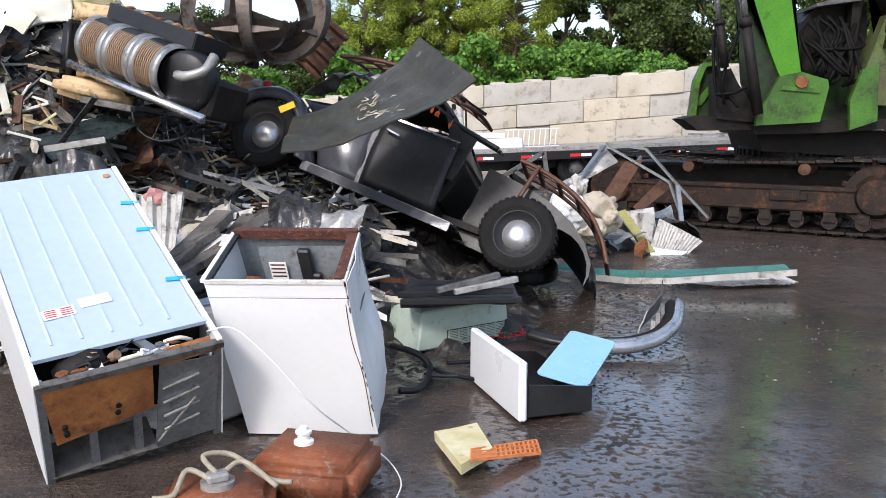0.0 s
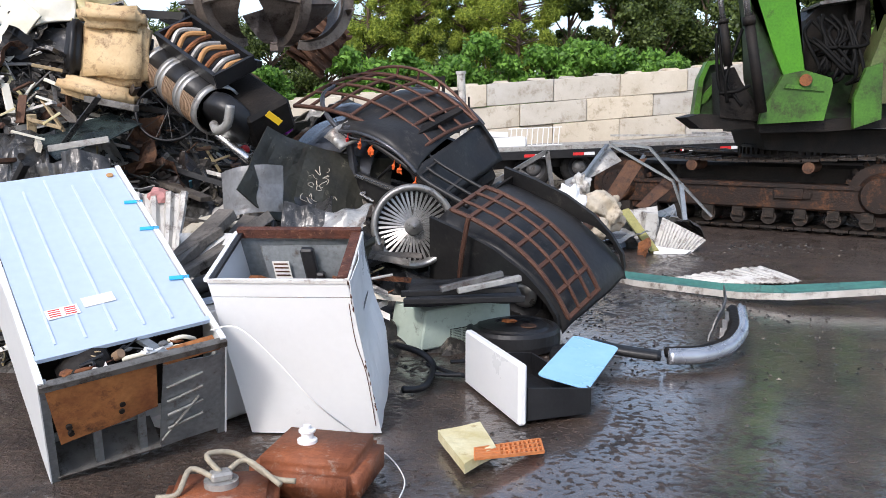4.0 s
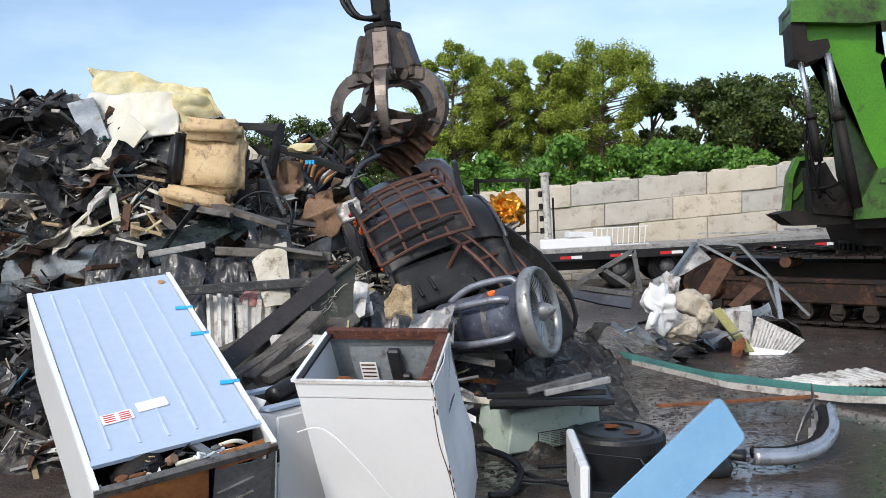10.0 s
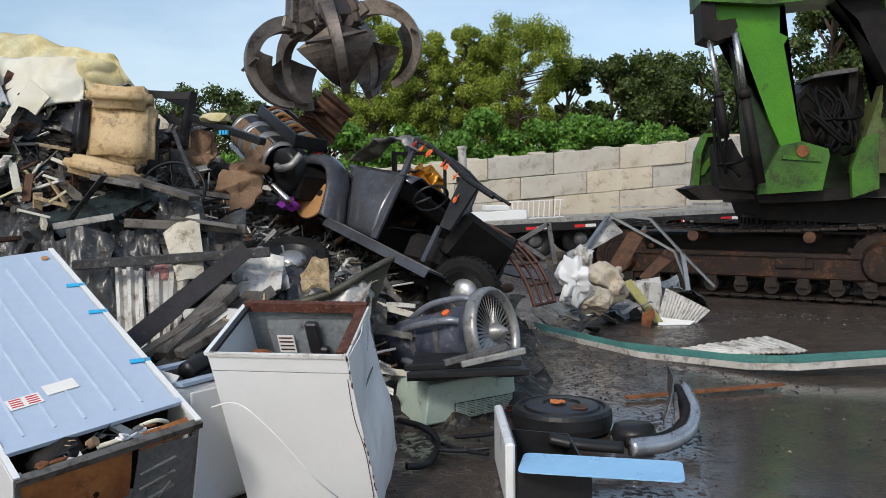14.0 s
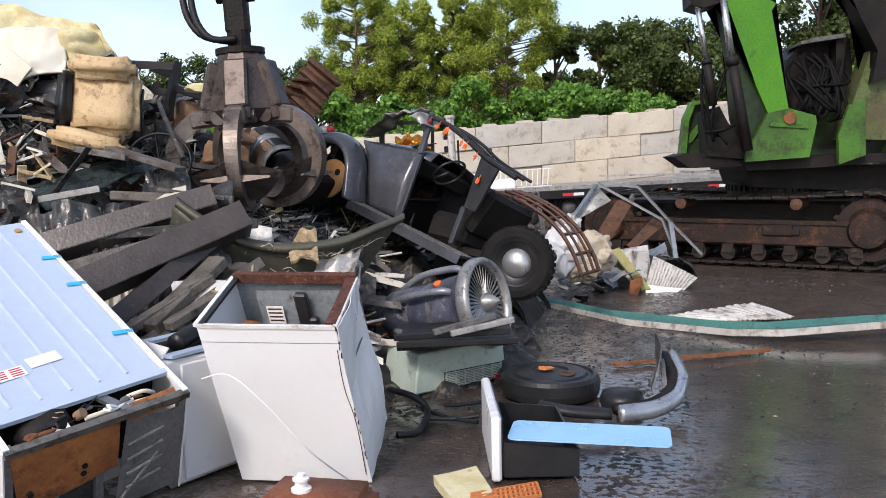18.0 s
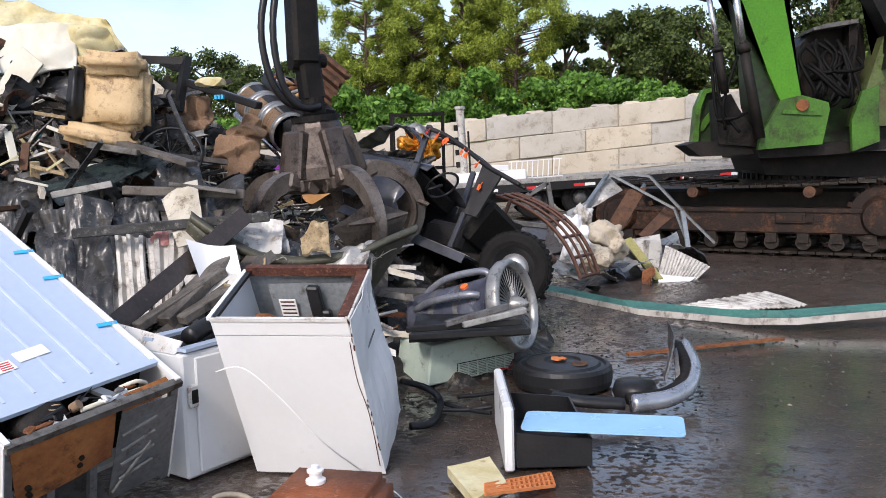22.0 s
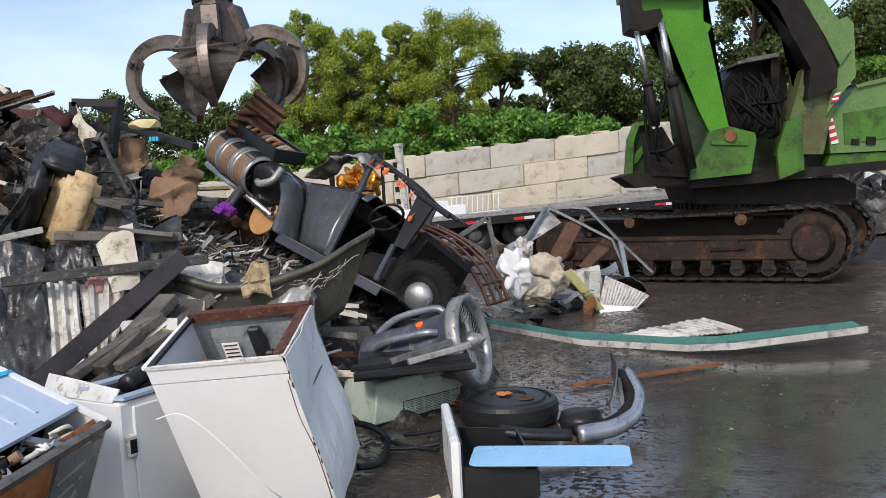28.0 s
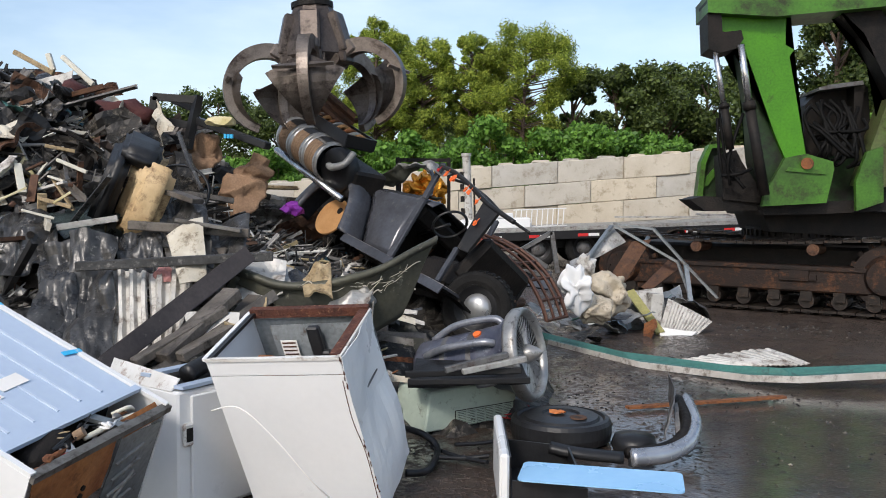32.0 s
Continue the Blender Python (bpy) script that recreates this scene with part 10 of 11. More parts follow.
def tub():
    t = thing("spare_wheel_cover", Matrix.Identity(4), "round black plastic wheel cover with broken rust-orange centre", "wheel cover")
    bm = bmesh.new()
    lathe(bm, [(0.30, 0.0), (0.335, 0.015), (0.345, 0.06), (0.342, 0.13), (0.325, 0.155), (0.30, 0.16), (0.285, 0.145), (0.265, 0.148), (0.25, 0.165), (0.13, 0.178), (0.115, 0.165), (0.001, 0.17)], 48)
    part("cover", bm, "plastic", t, smooth=False)
    bm = bmesh.new()
    for k in range(6):
        lump(bm, (-0.02 + 0.03 * math.cos(k), 0.02 * math.sin(2 * k), 0.185), (0.07, 0.05, 0.02), 0.4, 1, 3, k)
    part("broken_centre", bm, "orangerust", t, "ragged orange centre")
    bm = bmesh.new()
    lathe(bm, [(0.0001, 0.178), (0.055, 0.18), (0.06, 0.172)], 20, Matrix.Translation((0.10, -0.12, 0.002)))
    part("hole", bm, "rustdark", t)
    moves(t, [(0.0, Matrix.Translation((0.822, 8.300, 0.098)) @ pose(0, 0, 0, 8, 0, 0)), (0.5, Matrix.Translation((0.874, 8.300, 0.075)) @ pose(0, 0, 0, 8, 0, 0)), (0.9, Matrix.Translation((0.662, 6.592, 0.000))), (2.0, Matrix.Translation((0.691, 6.145, 0.000))), (3.0, Matrix.Translation((0.523, 5.869, 0.000))), (4.0, Matrix.Translation((0.505, 6.013, 0.000))), (9.0, Matrix.Translation((0.482, 5.943, 0.000))), (9.6, Matrix.Translation((0.543, 6.091, 0.000))), (10.5, Matrix.Translation((0.630, 5.797, 0.000))), (13.0, Matrix.Translation((0.790, 5.787, 0.000))), (19.0, Matrix.Translation((0.792, 5.832, 0.000))), (32.0, Matrix.Translation((0.777, 5.758, 0.000)))])
    bm = bmesh.new()
    lathe(bm, [(0.14, 0.0), (0.15, 0.03), (0.13, 0.09), (0.001, 0.10)], 28)
    s = single("small_cover", bm, "plastic", "small domed black plastic cover", "cover", smooth=True)
    moves(s, [(0.0, Matrix.Translation((0.868, 5.602, -0.000))), (9.2, Matrix.Translation((0.868, 5.602, -0.000))), (10.4, Matrix.Translation((1.229, 5.524, 0.000))), (32.0, Matrix.Translation((1.229, 5.524, 0.000)))])


M["orangerust"] = mat("orange_foam_rubber", (0.62, 0.22, 0.07), (0.5, 0.16, 0.05), 0.8, 0, 9, 0.3, 40)
tub()


def bumper():
    t = thing("car_bumper", Matrix.Identity(4), "curved chrome and black car bumper lying on the wet floor", "bumper")
    arc = [(-0.55, 0.03), (-0.40, -0.07), (-0.12, -0.16), (0.14, -0.16), (0.36, -0.05), (0.54, 0.18), (0.64, 0.50)]
    def band(z0, z1, off, mm, name, lo=0, hi=None):
        bm = bmesh.new()
        pts = arc[lo:hi]
        dense = []
        for i in range(len(pts) - 1):
            for k in range(6):
                dense.append(Vector(pts[i]).lerp(Vector(pts[i + 1]), k / 6))
        dense.append(Vector(pts[-1]))
        sm = [(dense[max(i - 2, 0)] + dense[max(i - 1, 0)] + dense[i] * 2 + dense[min(i + 1, len(dense) - 1)] + dense[min(i + 2, len(dense) - 1)]) / 6 for i in range(len(dense))]
        rings = []
        for i, p in enumerate(sm):
            d = (sm[min(i + 1, len(sm) - 1)] - sm[max(i - 1, 0)]).normalized()
            n = Vector((d.y, -d.x))
            prof = ((0.0, z0), (0.05, z0 + (z1 - z0) * 0.2), (0.06, (z0 + z1) / 2), (0.045, z1 - (z1 - z0) * 0.15), (0.0, z1), (-0.03, (z0 + z1) / 2))
            rings.append([bm.verts.new((p.x + n.x * (q + off), p.y + n.y * (q + off), z)) for q, z in prof])
        for a, b in zip(rings, rings[1:]):
            for k in range(6):
                bm.faces.new((a[k], a[(k + 1) % 6], b[(k + 1) % 6], b[k]))
        bm.faces.new(rings[0][::-1])
        bm.faces.new(rings[-1])
        part(name, bm, mm, t, smooth=True)
    band(0.0, 0.12, 0.0, "bumpersilver", "chrome_blade", 2)
    band(0.025, 0.10, -0.055, "grease", "inner_beam", 2)
    band(0.03, 0.10, 0.0, "plastic", "black_blade", 0, 3)
    for k in range(3):
        bm = bmesh.new()
        beam(bm, (0.34 + 0.07 * k, 0.03 + 0.12 * k, 0.03), (0.36 + 0.06 * k, 0.10 + 0.12 * k, 0.12), 0.03, 0.01)
        part("bracket_slat", bm, "grey", t)
    bm = bmesh.new()
    quad_sheet(bm, (0.25, 0.02, 0.06), (0.50, 0.45, 0.10), (0.52, 0.52, 0.24), (0.33, 0.10, 0.20), 8, 4, 0.01, 0.03, 4)
    part("inner_bracket", bm, "grey", t, "bent grey mounting bracket")

    def at(p, q):
        return axis_pose(Vector(p), Vector(q))
    early = Matrix.Translation((1.545, 5.464, 0.060)) @ pose(0, 0, 0, 15, 0, 4)
    late = Matrix.Translation((1.139, 5.203, 0.080)) @ pose(0, 0, 0, 15, 0, 16)
    moves(t, [(0.0, Matrix.Translation((1.179, 5.913, 0.060)) @ pose(0, 0, 0, 15, 0, 0)), (2.2, Matrix.Translation((1.218, 5.880, 0.060)) @ pose(0, 0, 0, 15, 0, 0)), (2.8, Matrix.Translation((1.576, 5.788, 0.060)) @ pose(0, 0, 0, 15, 0, 4)), (9.2, early), (10.0, Matrix.Translation((1.519, 5.795, 0.060)) @ pose(0, 0, 0, 15, 0, 4)), (10.6, late), (32.0, late)])


M["bumpersilver"] = mat("dull_silver_bumper", (0.46, 0.48, 0.51), (0.32, 0.33, 0.36), 0.26, 0.7, 5, 0.05, 40, (0.06, 0.055, 0.05), 0.15)
bumper()


def floor_bits():
    bm = bmesh.new()
    beam(bm, (1.400, 6.564, 0.020), (2.764, 6.922, 0.030), 0.06, 0.02)
    b = centred(single("rusty_bar", bm, "rust", "flat rusty steel bar on the wet floor", "bar"))
    m = b.matrix_world.copy()
    away = Matrix.Translation((-1.2, 1.6, 0.25)) @ m
    moves(b, [(0.0, away), (9.3, away), (10.4, m), (32.0, m)])
    # insulation board and orange plastic grid
    sheet_thing("insulation_board", (-0.026, 4.122, 0.050), (0.193, 4.208, 0.060), (0.254, 3.884, 0.050), (0.098, 3.684, 0.050), "foam", "broken piece of mossy yellow insulation board", "insulation board", crumple=0.02, thick=0.05)
    t = thing("plastic_grid", Matrix.Identity(4), "orange-brown plastic grid strip", "plastic grid")
    a, b, c, d = Vector((0.149, 3.832, 0.085)), Vector((0.490, 4.122, 0.020)), Vector((0.491, 3.958, 0.020)), Vector((0.145, 3.717, 0.085))
    for k in range(10):
        u = 0.35 + 0.65 * k / 9
        bm = bmesh.new()
        beam(bm, a.lerp(b, u), d.lerp(c, u), 0.012, 0.012)
        part("grid_rib", bm, "orangerust", t)
    for k in range(4):
        v = k / 3
        bm = bmesh.new()
        beam(bm, a.lerp(d, v), b.lerp(c, v), 0.012, 0.014)
        part("grid_bar", bm, "orangerust", t)
    bm = bmesh.new()
    quad_sheet(bm, a, a.lerp(b, 0.35), d.lerp(c, 0.35), d, 4, 3, 0.01, 0.01)
    part("solid_end", bm, "orangerust", t)
    # fuel tanks
    t = thing("fuel_tank", pose(-0.555, 3.62, 0.0, 0, 0, -12), "rounded rusty brown fuel tank with a white pump cap", "fuel tank")
    bm = bmesh.new()
    box(bm, (0, 0, 0.09), (0.50, 0.46, 0.20))
    bmesh.ops.bevel(bm, geom=bm.edges[:], offset=0.05, segments=4, affect="EDGES")
    for v in bm.verts:
        v.co += v.co.normalized() * 0.006 * noise.noise(v.co * 8)
    part("shell", bm, "tankrust", t, smooth=True)
    bm = bmesh.new()
    lathe(bm, [(0.045, 0.19), (0.045, 0.205), (0.028, 0.21), (0.028, 0.235), (0.038, 0.24), (0.038, 0.25), (0.018, 0.255), (0.018, 0.27), (0.001, 0.27)], 20, Matrix.Translation((-0.06, 0.02, 0)))
    part("pump_cap", bm, "white", t, "white plastic pump cap")
    bm = bmesh.new()
    tube(bm, [(-0.25, 0.0, 0.1), (0, -0.02, 0.105), (0.25, 0.0, 0.1)], 0.008, 6)
    part("seam", bm, "tankrust", t)
    t2 = thing("fuel_tank", pose(-0.90, 3.26, 0.0, 0, 0, 8), "rusty fuel tank with pale pump and hoses", "fuel tank")
    bm = bmesh.new()
    box(bm, (0, 0, 0.07), (0.46, 0.40, 0.16))
    bmesh.ops.bevel(bm, geom=bm.edges[:], offset=0.045, segments=4, affect="EDGES")
    part("shell", bm, "tankrust", t2, smooth=True)
    bm = bmesh.new()
    cyl(bm, (0.0, 0.03, 0.14), (0.0, 0.03, 0.175), 0.07, seg=20)
    box(bm, (0.0, 0.03, 0.19), (0.09, 0.07, 0.04), (0, 0, 20), bevel=0.01)
    part("pump", bm, "lightmetal", t2, "pale pump flange")
    for pts in (((0.0, 0.03, 0.2), (-0.06, 0.08, 0.26), (0.05, 0.13, 0.24), (0.20, 0.03, 0.17), (0.30, 0.0, 0.16)), ((-0.02, 0.0, 0.19), (-0.12, 0.04, 0.22), (-0.16, -0.06, 0.16), (-0.24, -0.06, 0.15)), ((0.03, 0.06, 0.2), (0.10, 0.10, 0.22), (0.24, -0.03, 0.16))):
        bm = bmesh.new()
        tube(bm, pts, 0.012, 8)
        part("hose", bm, "hosetan", t2, "stiff tan hose", smooth=True)
    # white wire
    bm = bmesh.new()
    tube(bm, [(-1.095, 3.900, 0.643), (-0.955, 3.850, 0.669), (-0.782, 3.820, 0.529), (-0.596, 3.850, 0.301), (-0.415, 4.145, 0.020), (-0.256, 3.912, 0.010), (-0.174, 3.651, 0.010), (-0.191, 3.448, 0.010)], 0.0035, 6)
    centred(single("white_wire", bm, "paper", "thin white wire trailing to the floor", "wire", smooth=True))
    # black hoses
    bm = bmesh.new()
    tube(bm, [(-0.325, 5.671, 0.100), (-0.146, 5.456, 0.100), (-0.062, 5.334, 0.040), (-0.117, 4.982, 0.020), (-0.243, 4.897, 0.030)], 0.022, 10)
    centred(single("black_hose", bm, "plastic", "black rubber drain hose", "hose", smooth=True))
    for p, q in (((-0.061, 5.211, 0.030), (0.261, 5.240, 0.030)), ((-0.099, 5.424, 0.030), (0.247, 5.111, 0.030)), ((0.050, 5.493, 0.030), (0.394, 5.599, 0.040))):
        bar_thing("cut_hose", p, q, 0.028, 0.028, "plastic", "cut black hose with brass end", "hose", "pipe", "cut hoses")
    # pale green air conditioner
    t = thing("air_conditioner", Matrix.Identity(4), "pale green air conditioner casing with a louvred front", "air conditioner")
    o = Vector((-0.135, 5.747, 0.000))
    m = frame_pose(o, (0.545, 6.225, 0.000), o + Vector((0, 0, 1)))
    t.matrix_world = m
    wd = (Vector((0.545, 6.225, 0.000)) - o).length
    bm = bmesh.new()
    prism(bm, [(0, 0.02), (wd, 0.02), (wd * 0.97, 0.32), (0.05, 0.30)], 0.42, Matrix.Translation((0, 0.25, 0)))
    bmesh.ops.bevel(bm, geom=bm.edges[:], offset=0.012, segments=1, affect="EDGES")
    part("casing", bm, "mint", t)
    bm = bmesh.new()
    box(bm, (wd * 0.62, 0.034, 0.09), (wd * 0.62, 0.01, 0.11))
    part("vent_recess", bm, "grease", t)
    for k in range(9):
        bm = bmesh.new()
        box(bm, (wd * 0.62, 0.028, 0.042 + 0.012 * k), (wd * 0.62, 0.012, 0.007))
        part("louvre", bm, "mint", t)
    for k in range(7):
        bm = bmesh.new()
        box(bm, (wd * (0.32 + 0.10 * k), 0.026, 0.09), (0.008, 0.014, 0.11))
        part("divider", bm, "mint", t)
    # dark bumper tray over it
    sheet_thing("plastic_shroud", (-0.270, 5.700, 0.370), (0.551, 5.700, 0.411), (0.525, 6.200, 0.468), (-0.227, 6.200, 0.438), "plastic", "black plastic shroud lying on scrap", crumple=0.03, thick=0.03)
    for p, q, mm in (((-0.266, 5.620, 0.415), (0.551, 5.620, 0.432), "plastic"), ((0.096, 5.600, 0.490), (0.529, 5.700, 0.560), "lightmetal"), ((-0.018, 5.600, 0.499), (0.406, 5.700, 0.589), "grey"), ((-0.287, 5.700, 0.449), (0.501, 5.700, 0.482), "plastic")):
        bar_thing("trim_strip", p, q, 0.05, 0.04, mm, "bent metal trim strip", "trim", "box", "trim strips")


M["tankrust"] = mat("brown_rust_coat", (0.26, 0.085, 0.035), (0.15, 0.048, 0.022), 0.6, 0.1, 5, 0.3, 50, (0.30, 0.22, 0.17), 0.22)
M["hosetan"] = mat("tan_rubber_hose", (0.34, 0.30, 0.22), (0.28, 0.24, 0.18), 0.6, 0, 8, 0.1, 50)
floor_bits()


def far_clutter():
    # long teal sheet with a white lip
    t = thing("wall_cladding", Matrix.Identity(4), "long green-backed sheet with folded white edge on the wet floor", "cladding sheet")
    pts = [Vector(p) for p in ((1.151, 9.719, 0.020), (1.892, 8.354, 0.030), (2.697, 7.590, 0.060), (3.054, 7.342, 0.100), (4.331, 7.414, 0.160))]
    bm, bl = bmesh.new(), bmesh.new()
    prev = None
    for i, p in enumerate(pts):
        back = p + Vector((-0.10, 0.40 - 0.085 * i, 0.05))
        mid = p.lerp(back, 0.5) + Vector((0, 0, -0.02))
        ring = [bm.verts.new(q + Vector((0, 0, z))) for z in (0.008, -0.004) for q in (p, mid, back)]
        lip = [bl.verts.new(p + Vector((0, dy, dz))) for dy, dz in ((-0.004, -0.045), (-0.016, -0.045), (-0.016, 0.016), (-0.004, 0.016))]
        if prev:
            a, b = prev
            for k in (0, 1):
                bm.faces.new((a[k], ring[k], ring[k + 1], a[k + 1]))
                bm.faces.new((a[k + 4], ring[k + 4], ring[k + 3], a[k + 3]))
            for k in range(4):
                bl.faces.new((b[k], lip[k], lip[(k + 1) % 4], b[(k + 1) % 4]))
        prev = (ring, lip)
    bmesh.ops.recalc_face_normals(bl, faces=bl.faces[:])
    part("sheet", bm, "teal", t, "wet green face")
    part("white_lip", bl, "white2", t, "white folded lip")
    moves(t, [(0.0, Matrix.Translation((-0.45, 0.55, 0.02)) @ Matrix.Rotation(radians(3), 4, "Z")), (0.5, Matrix.Translation((-0.45, 0.55, 0.02)) @ Matrix.Rotation(radians(3), 4, "Z")), (1.1, Matrix.Identity(4)), (32.0, Matrix.Identity(4))])
    sheet_thing("corrugated_sheet", (2.135, 8.464, 0.030), (3.343, 8.800, 0.110), (3.587, 8.370, 0.030), (2.866, 8.180, 0.030), "white2", "loose white corrugated sheet on the floor", crumple=0.02, ribs=13, rib=0.006, nu=80)
    # bent galvanised frame
    t = thing("bent_frame", Matrix.Identity(4), "collapsed frame of galvanised angle bars and brown panels", "metal frame")
    for p, q, w in (((2.248, 11.600, 1.327), (2.753, 11.400, 1.257), 0.05), ((2.753, 11.400, 1.257), (3.130, 11.200, 0.798), 0.06), ((2.248, 11.600, 1.304), (3.044, 11.300, 0.829), 0.06), ((3.130, 11.200, 0.798), (3.496, 11.000, 0.380), 0.04), ((3.130, 11.200, 0.798), (3.146, 11.000, 0.336), 0.06), ((2.226, 11.600, 1.297), (1.771, 11.300, 0.754), 0.07), ((3.044, 11.300, 0.844), (3.209, 11.200, 0.350), 0.05), ((2.728, 11.600, 1.152), (2.251, 11.400, 0.427), 0.05)):
        bm = bmesh.new()
        beam(bm, p, q, w, 0.03)
        part("angle_bar", bm, "galv", t)
    for a, b, c, d, mm in (((2.245, 11.700, 1.279), (2.424, 11.600, 1.076), (1.936, 11.400, 0.837), (1.748, 11.400, 0.784), "lightmetal"), ((2.479, 11.500, 1.081), (2.744, 11.500, 1.118), (2.269, 11.300, 0.414), (2.042, 11.300, 0.452), "rustdark"), ((3.008, 11.600, 0.846), (3.139, 11.500, 0.738), (2.683, 11.300, 0.437), (2.591, 11.400, 0.480), "rustdark"), ((1.663, 11.600, 0.808), (2.005, 11.600, 0.961), (1.848, 11.300, 0.678), (1.624, 11.300, 0.641), "lightmetal")):
        bm = bmesh.new()
        quad_sheet(bm, a, b, c, d, 6, 5, 0.02, 0.03)
        part("panel", bm, mm, t, "bent panel")
    # window frame of a car door
    t = thing("torn_hatch", Matrix.Identity(4), "torn grey car door with an empty window frame", "car door")
    for p, q in (((0.528, 10.200, 0.838), (1.239, 10.200, 1.256)), ((1.239, 10.200, 1.256), (1.316, 10.200, 0.770)), ((0.528, 10.200, 0.838), (1.216, 10.100, 0.745)), ((0.885, 10.200, 1.041), (1.192, 10.200, 0.838))):
        bm = bmesh.new()
        beam(bm, p, q, 0.08, 0.05)
        part("frame_bar", bm, "grey", t)
    bm = bmesh.new()
    quad_sheet(bm, (0.528, 10.200, 0.838), (1.242, 10.150, 0.774), (1.174, 10.000, 0.573), (0.511, 10.100, 0.711), 6, 4, 0.03, 0.03)
    part("door_skin", bm, "carbody", t, "dented door skin")
    # air conditioners
    t = thing("air_conditioner", Matrix.Identity(4), "broken white air conditioner with slatted grille", "air conditioner")
    a, b, c, d = (Vector(p) for p in ((2.828, 10.900, 0.376), (3.309, 10.600, 0.129), (3.097, 10.500, -0.025), (2.647, 10.600, 0.017)))
    bm = bmesh.new()
    quad_sheet(bm, a, b, c, d, 8, 6, 0.03, 0.02)
    part("grille_panel", bm, "white2", t)
    for k in range(12):
        u = 0.10 + 0.8 * k / 11
        bm = bmesh.new()
        off = Vector((0, -0.025, 0.01))
        beam(bm, a.lerp(b, u) + off, d.lerp(c, u) + off, 0.012, 0.012)
        part("grille_slat", bm, "white2", t)
    bm = bmesh.new()
    quad_sheet(bm, (2.608, 10.500, 0.068), (3.082, 10.450, 0.011), (2.921, 10.300, -0.048), (2.594, 10.300, -0.071), 6, 3, 0.04, 0.02)
    part("lower_edge", bm, "paper", t)
    bm = bmesh.new()
    quad_sheet(bm, (2.279, 10.900, 0.458), (2.388, 10.900, 0.493), (2.667, 10.400, 0.025), (2.563, 10.400, -0.001), 6, 4, 0.05, 0.02)
    part("olive_side", bm, "olivebright", t, "olive plastic side")
    bm = bmesh.new()
    quad_sheet(bm, (2.337, 11.000, 0.447), (2.804, 11.100, 0.504), (2.765, 10.700, 0.037), (2.490, 10.700, 0.259), 6, 4, 0.03, 0.02)
    part("back_panel", bm, "white2", t)
    bm = bmesh.new()
    box(bm, (2.622, 10.800, 0.281), (0.16, 0.2, 0.36), (0, 4, 10), bevel=0.01)
    part("filter_box", bm, "white2", t)
    # tan wrappings and rags
    for k, (c, s, mm) in enumerate((((1.962, 10.200, 0.535), (0.50, 0.4, 0.45), "wood3"), ((1.439, 9.600, 0.635), (0.34, 0.2, 0.46), "white"), ((1.688, 9.800, 0.383), (0.35, 0.3, 0.3), "wood3"), ((1.687, 10.400, 0.833), (0.2, 0.2, 0.3), "white2"))):
        bm = bmesh.new()
        lump(bm, c, s, 0.26, 5, 1.4, k * 1.7)
        for v in bm.verts:
            out = (v.co - Vector(c)).normalized()
            v.co += out * (0.05 - 0.16 * abs(noise.noise(v.co * 4.5)) - 0.07 * abs(noise.noise(v.co * 10)))
        centred(single("wrapping", bm, mm, "crumpled dirty plastic wrapping", "wrapping", smooth=True))
    rng = random.Random(77)
    # smaller scrap between the car and the yard
    for k in range(46):
        u = rng.random()
        p = Vector((1.123, 9.474, 0.000)).lerp(Vector((3.622, 12.124, 0.000)), u) + Vector((rng.uniform(-.5, .4), rng.uniform(-.3, 1.2), 0))
        bm = bmesh.new()
        s = rng.uniform(0.08, 0.30)
        quad_sheet(bm, (-s, -s * .5, 0), (s, -s * .6, rng.uniform(-.05, .05)), (s * .7, s * .6, rng.uniform(-.05, .05)), (-s, s * .4, 0), 5, 4, 0.006, 0.07, 4, seed=k)
        o = part("scrap_sheet", bm, rng.choice(("grey", "lightmetal", "darkscrap", "white2", "teal", "galv", "rust", "bluefilm")))
        o.matrix_world = pose(p.x, p.y, rng.uniform(0.03, 0.35) * (1 - 0.6 * u), rng.uniform(-40, 40), rng.uniform(-40, 40), rng.uniform(0, 360))
        tagged(o, "bent and torn piece of sheet metal beside the car", "scrap metal", "torn sheets beside the car")
    # small gravel and flakes on the floor
    vs, fs = [], []
    rs = np.random.default_rng(8)
    for n in range(1500):
        if n < 120:
            c = np.array([*((4.254, 10.908, 0.000))[:2], 0]) + np.array([rs.normal() * 0.5, rs.normal() * 0.35, 0])
        elif n < 900:
            c = np.array([rs.uniform(-0.6, 3.2), rs.uniform(5.2, 9.0), 0])
        else:
            c = np.array([rs.uniform(-1.5, 8), rs.uniform(2.8, 14), 0])
        s = rs.uniform(0.004, 0.014) * (2.0 if n < 120 else 1)
        i = len(vs)
        for k in range(3):
            a = 2.1 * k + rs.uniform(0, 1)
            vs.append((c[0] + s * math.cos(a) * 1.5, c[1] + s * math.sin(a), -0.01))
        vs.append((c[0], c[1], s * 0.3 - 0.001))
        fs += [(i, i + 1, i + 3), (i + 1, i + 2, i + 3), (i + 2, i, i + 3)]
    me = bpy.data.meshes.new("gravel")
    me.from_pydata(vs, [], fs)
    me.materials.append(M["darkscrap"])
    tagged(new("gravel", me), "scattered grit and metal flakes on the wet floor", "gravel", kind="stuff")


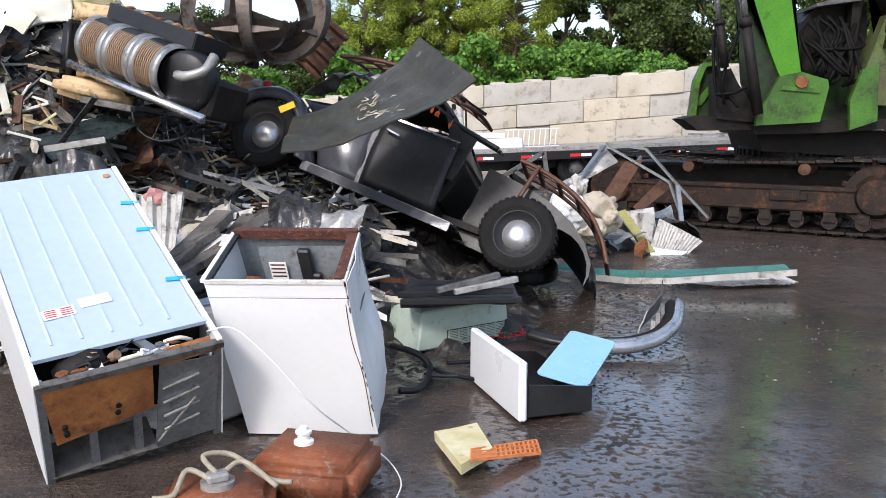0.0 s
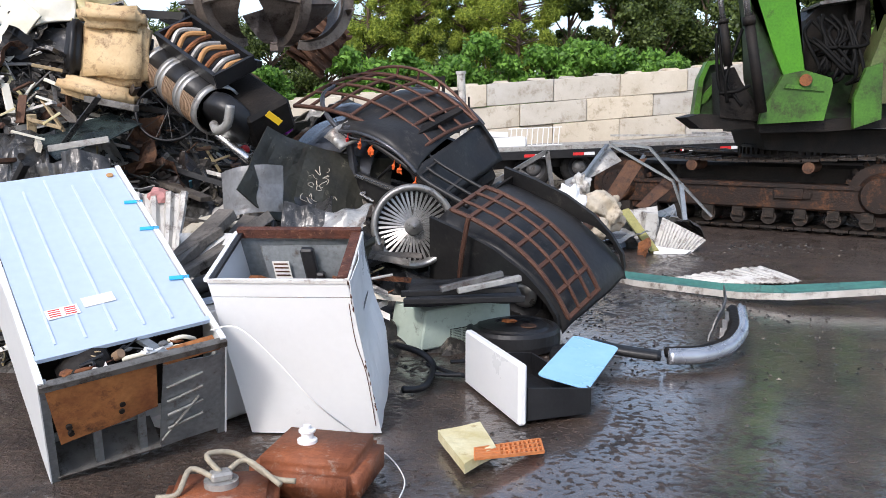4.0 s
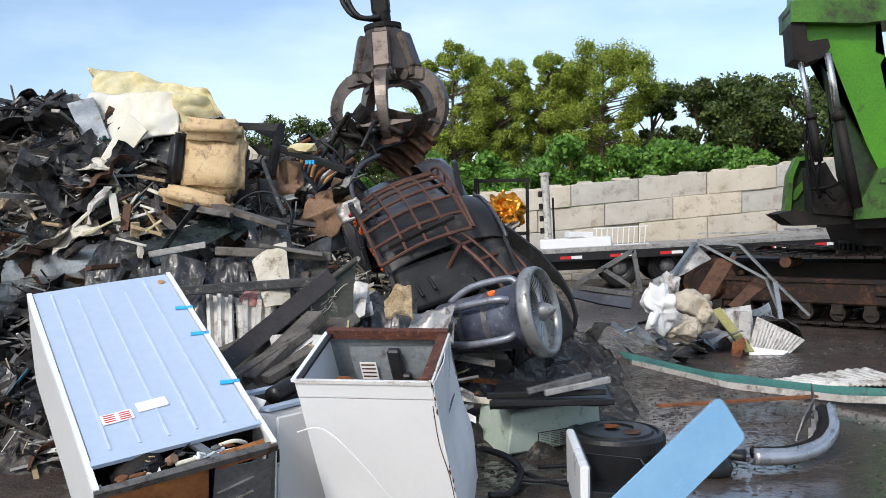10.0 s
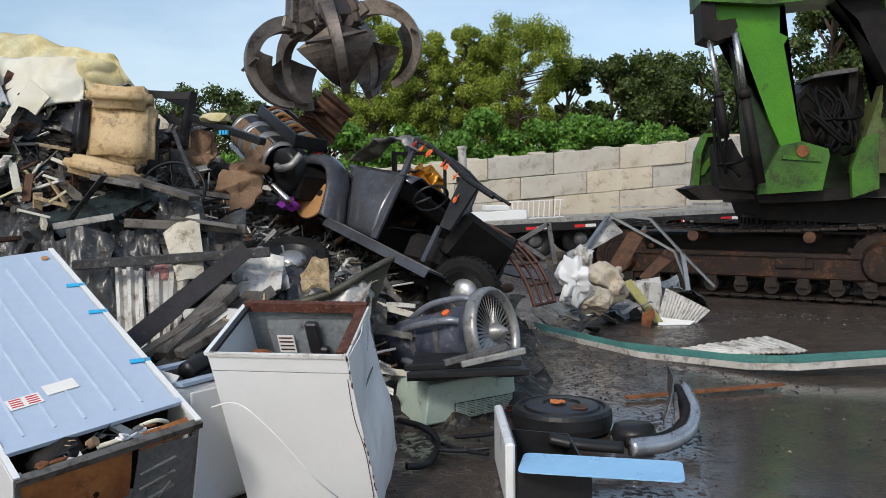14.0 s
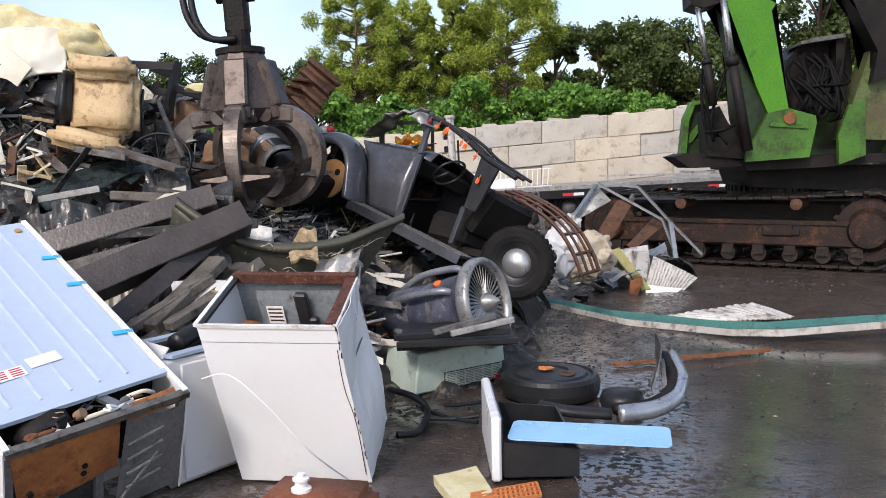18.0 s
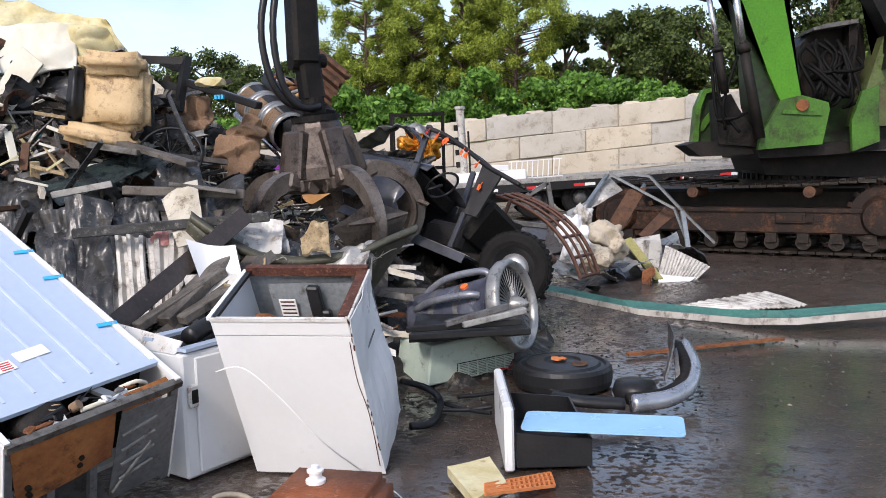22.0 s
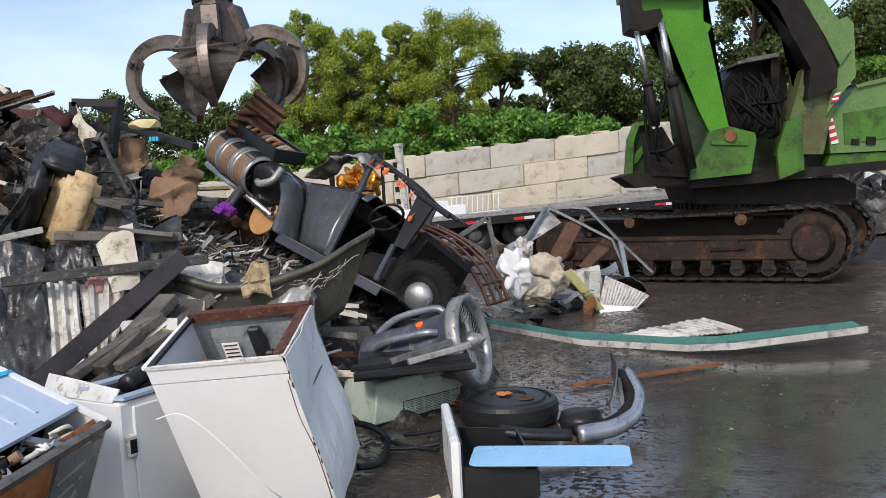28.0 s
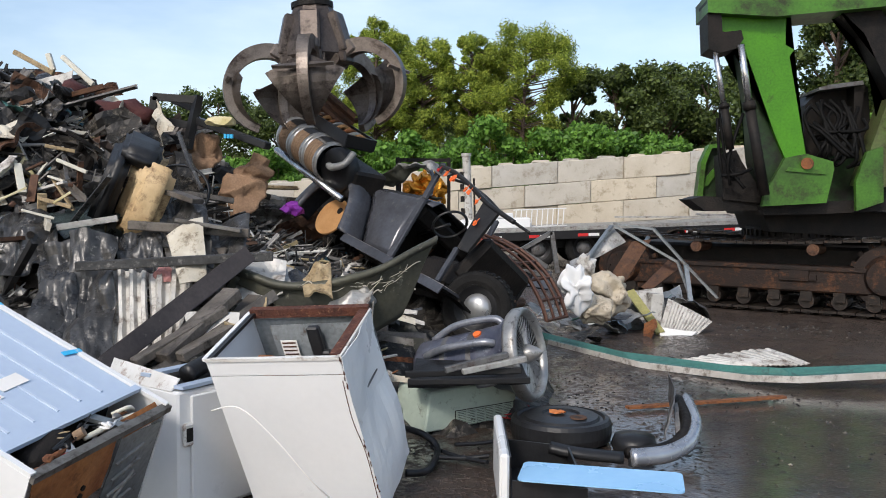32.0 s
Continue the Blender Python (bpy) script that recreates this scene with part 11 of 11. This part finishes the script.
M["olivebright"] = mat("olive_plastic", (0.30, 0.28, 0.10), (0.24, 0.22, 0.08), 0.5, 0, 4, 0.1, 30)
M["wood3"] = mat("dirty_beige_wrap", (0.50, 0.44, 0.34), (0.38, 0.32, 0.24), 0.6, 0, 5, 0.3, 30, (0.18, 0.14, 0.10), 0.3)
far_clutter()


# ---- red net on the floor ----
def red_net():
    t = thing("plastic_net", Matrix.Identity(4), "crumpled piece of red plastic net on the floor", "plastic net")
    a, b, c, d = (Vector(p) for p in ((0.268, 6.299, 0.050), (0.611, 6.522, 0.030), (0.668, 6.205, 0.020), (0.302, 6.109, 0.020)))
    for k in range(9):
        u = k / 8
        for p, q in ((a.lerp(b, u), d.lerp(c, u)), (a.lerp(d, u), b.lerp(c, u))):
            bm = bmesh.new()
            pts = [p.lerp(q, w / 4) + Vector((0, 0, 0.02 + 0.02 * noise.noise(Vector((w * 1.7, u * 5, k))))) for w in range(5)]
            tube(bm, pts, 0.004, 5)
            part("net_strand", bm, "red", t)


red_net()


# ---- amber foil crate behind the car ----
def foil_crate():
    t = thing("foil_crate", Matrix.Translation((-0.296, 10.200, 1.779)), "black-framed crate filled with crumpled amber foil", "crate")
    bm = bmesh.new()
    lump(bm, (0.03, 0, -0.03), (0.42, 0.30, 0.40), 0.3, 5, 2.6, 3)
    for v in bm.verts:
        v.co += 0.05 * noise.noise_vector(v.co * 9)
    part("foil", bm, "goldfoil", t, "crumpled amber foil")
    for x in (-0.30, 0.30):
        for y in (-0.2, 0.2):
            bm = bmesh.new()
            box(bm, (x, y, -0.35), (0.04, 0.04, 1.4))
            part("post", bm, "grease", t)
    for z in (-0.3, 0.32):
        bm = bmesh.new()
        beam(bm, (-0.32, -0.2, z), (0.32, -0.2, z), 0.03, 0.04)
        part("rail", bm, "grease", t)


foil_crate()


# ---- far scrap pile behind the excavator ----
def far_pile():
    bm = bmesh.new()
    nx, ny = 60, 16
    grid = []
    for j in range(ny + 1):
        row = []
        for i in range(nx + 1):
            u, v = i / nx, j / ny
            x, y = 6.2 + 13.0 * u, 19.2 + 3.2 * v
            z = 1.5 * min(1, 6 * u) * math.sin(math.pi * min(1, max(0, v))) ** 0.6 + 0.35 * noise.noise(Vector((x * 1.3, y * 1.3, 0))) + 0.22 * noise.noise(Vector((x * 4, y * 4, 2)))
            row.append(bm.verts.new((x, y, max(-0.02, z))))
        grid.append(row)
    for j in range(ny):
        for i in range(nx):
            bm.faces.new((grid[j][i], grid[j][i + 1], grid[j + 1][i + 1], grid[j + 1][i]))
    tagged(part("scrap_pile", bm, "darkscrap"), "far low pile of dark tangled scrap", "scrap heap", kind="stuff")
    rng = random.Random(77)
    for k in range(46):
        bm = bmesh.new()
        w, h = rng.uniform(0.3, 0.9), rng.uniform(0.2, 0.5)
        quad_sheet(bm, (-w / 2, 0, -h / 2), (w / 2, 0, -h / 2), (w / 2, 0, h / 2), (-w / 2, 0, h / 2), 6, 4, 0.01, 0.2, 3, seed=k * 1.3)
        o = part("scrap_sheet", bm, rng.choice(("grey", "darkscrap", "rustdark", "galv", "black", "purple", "rust", "darkscrap")))
        o.matrix_world = pose(rng.uniform(6.8, 18.5), rng.uniform(19.3, 20.3), rng.uniform(0.5, 1.5), rng.uniform(-40, 40), rng.uniform(-60, 60), rng.uniform(-40, 40))
        tagged(o, "bent sheet of dark scrap on the far pile", "scrap metal", "sheets on the far pile")


far_pile()

motions()
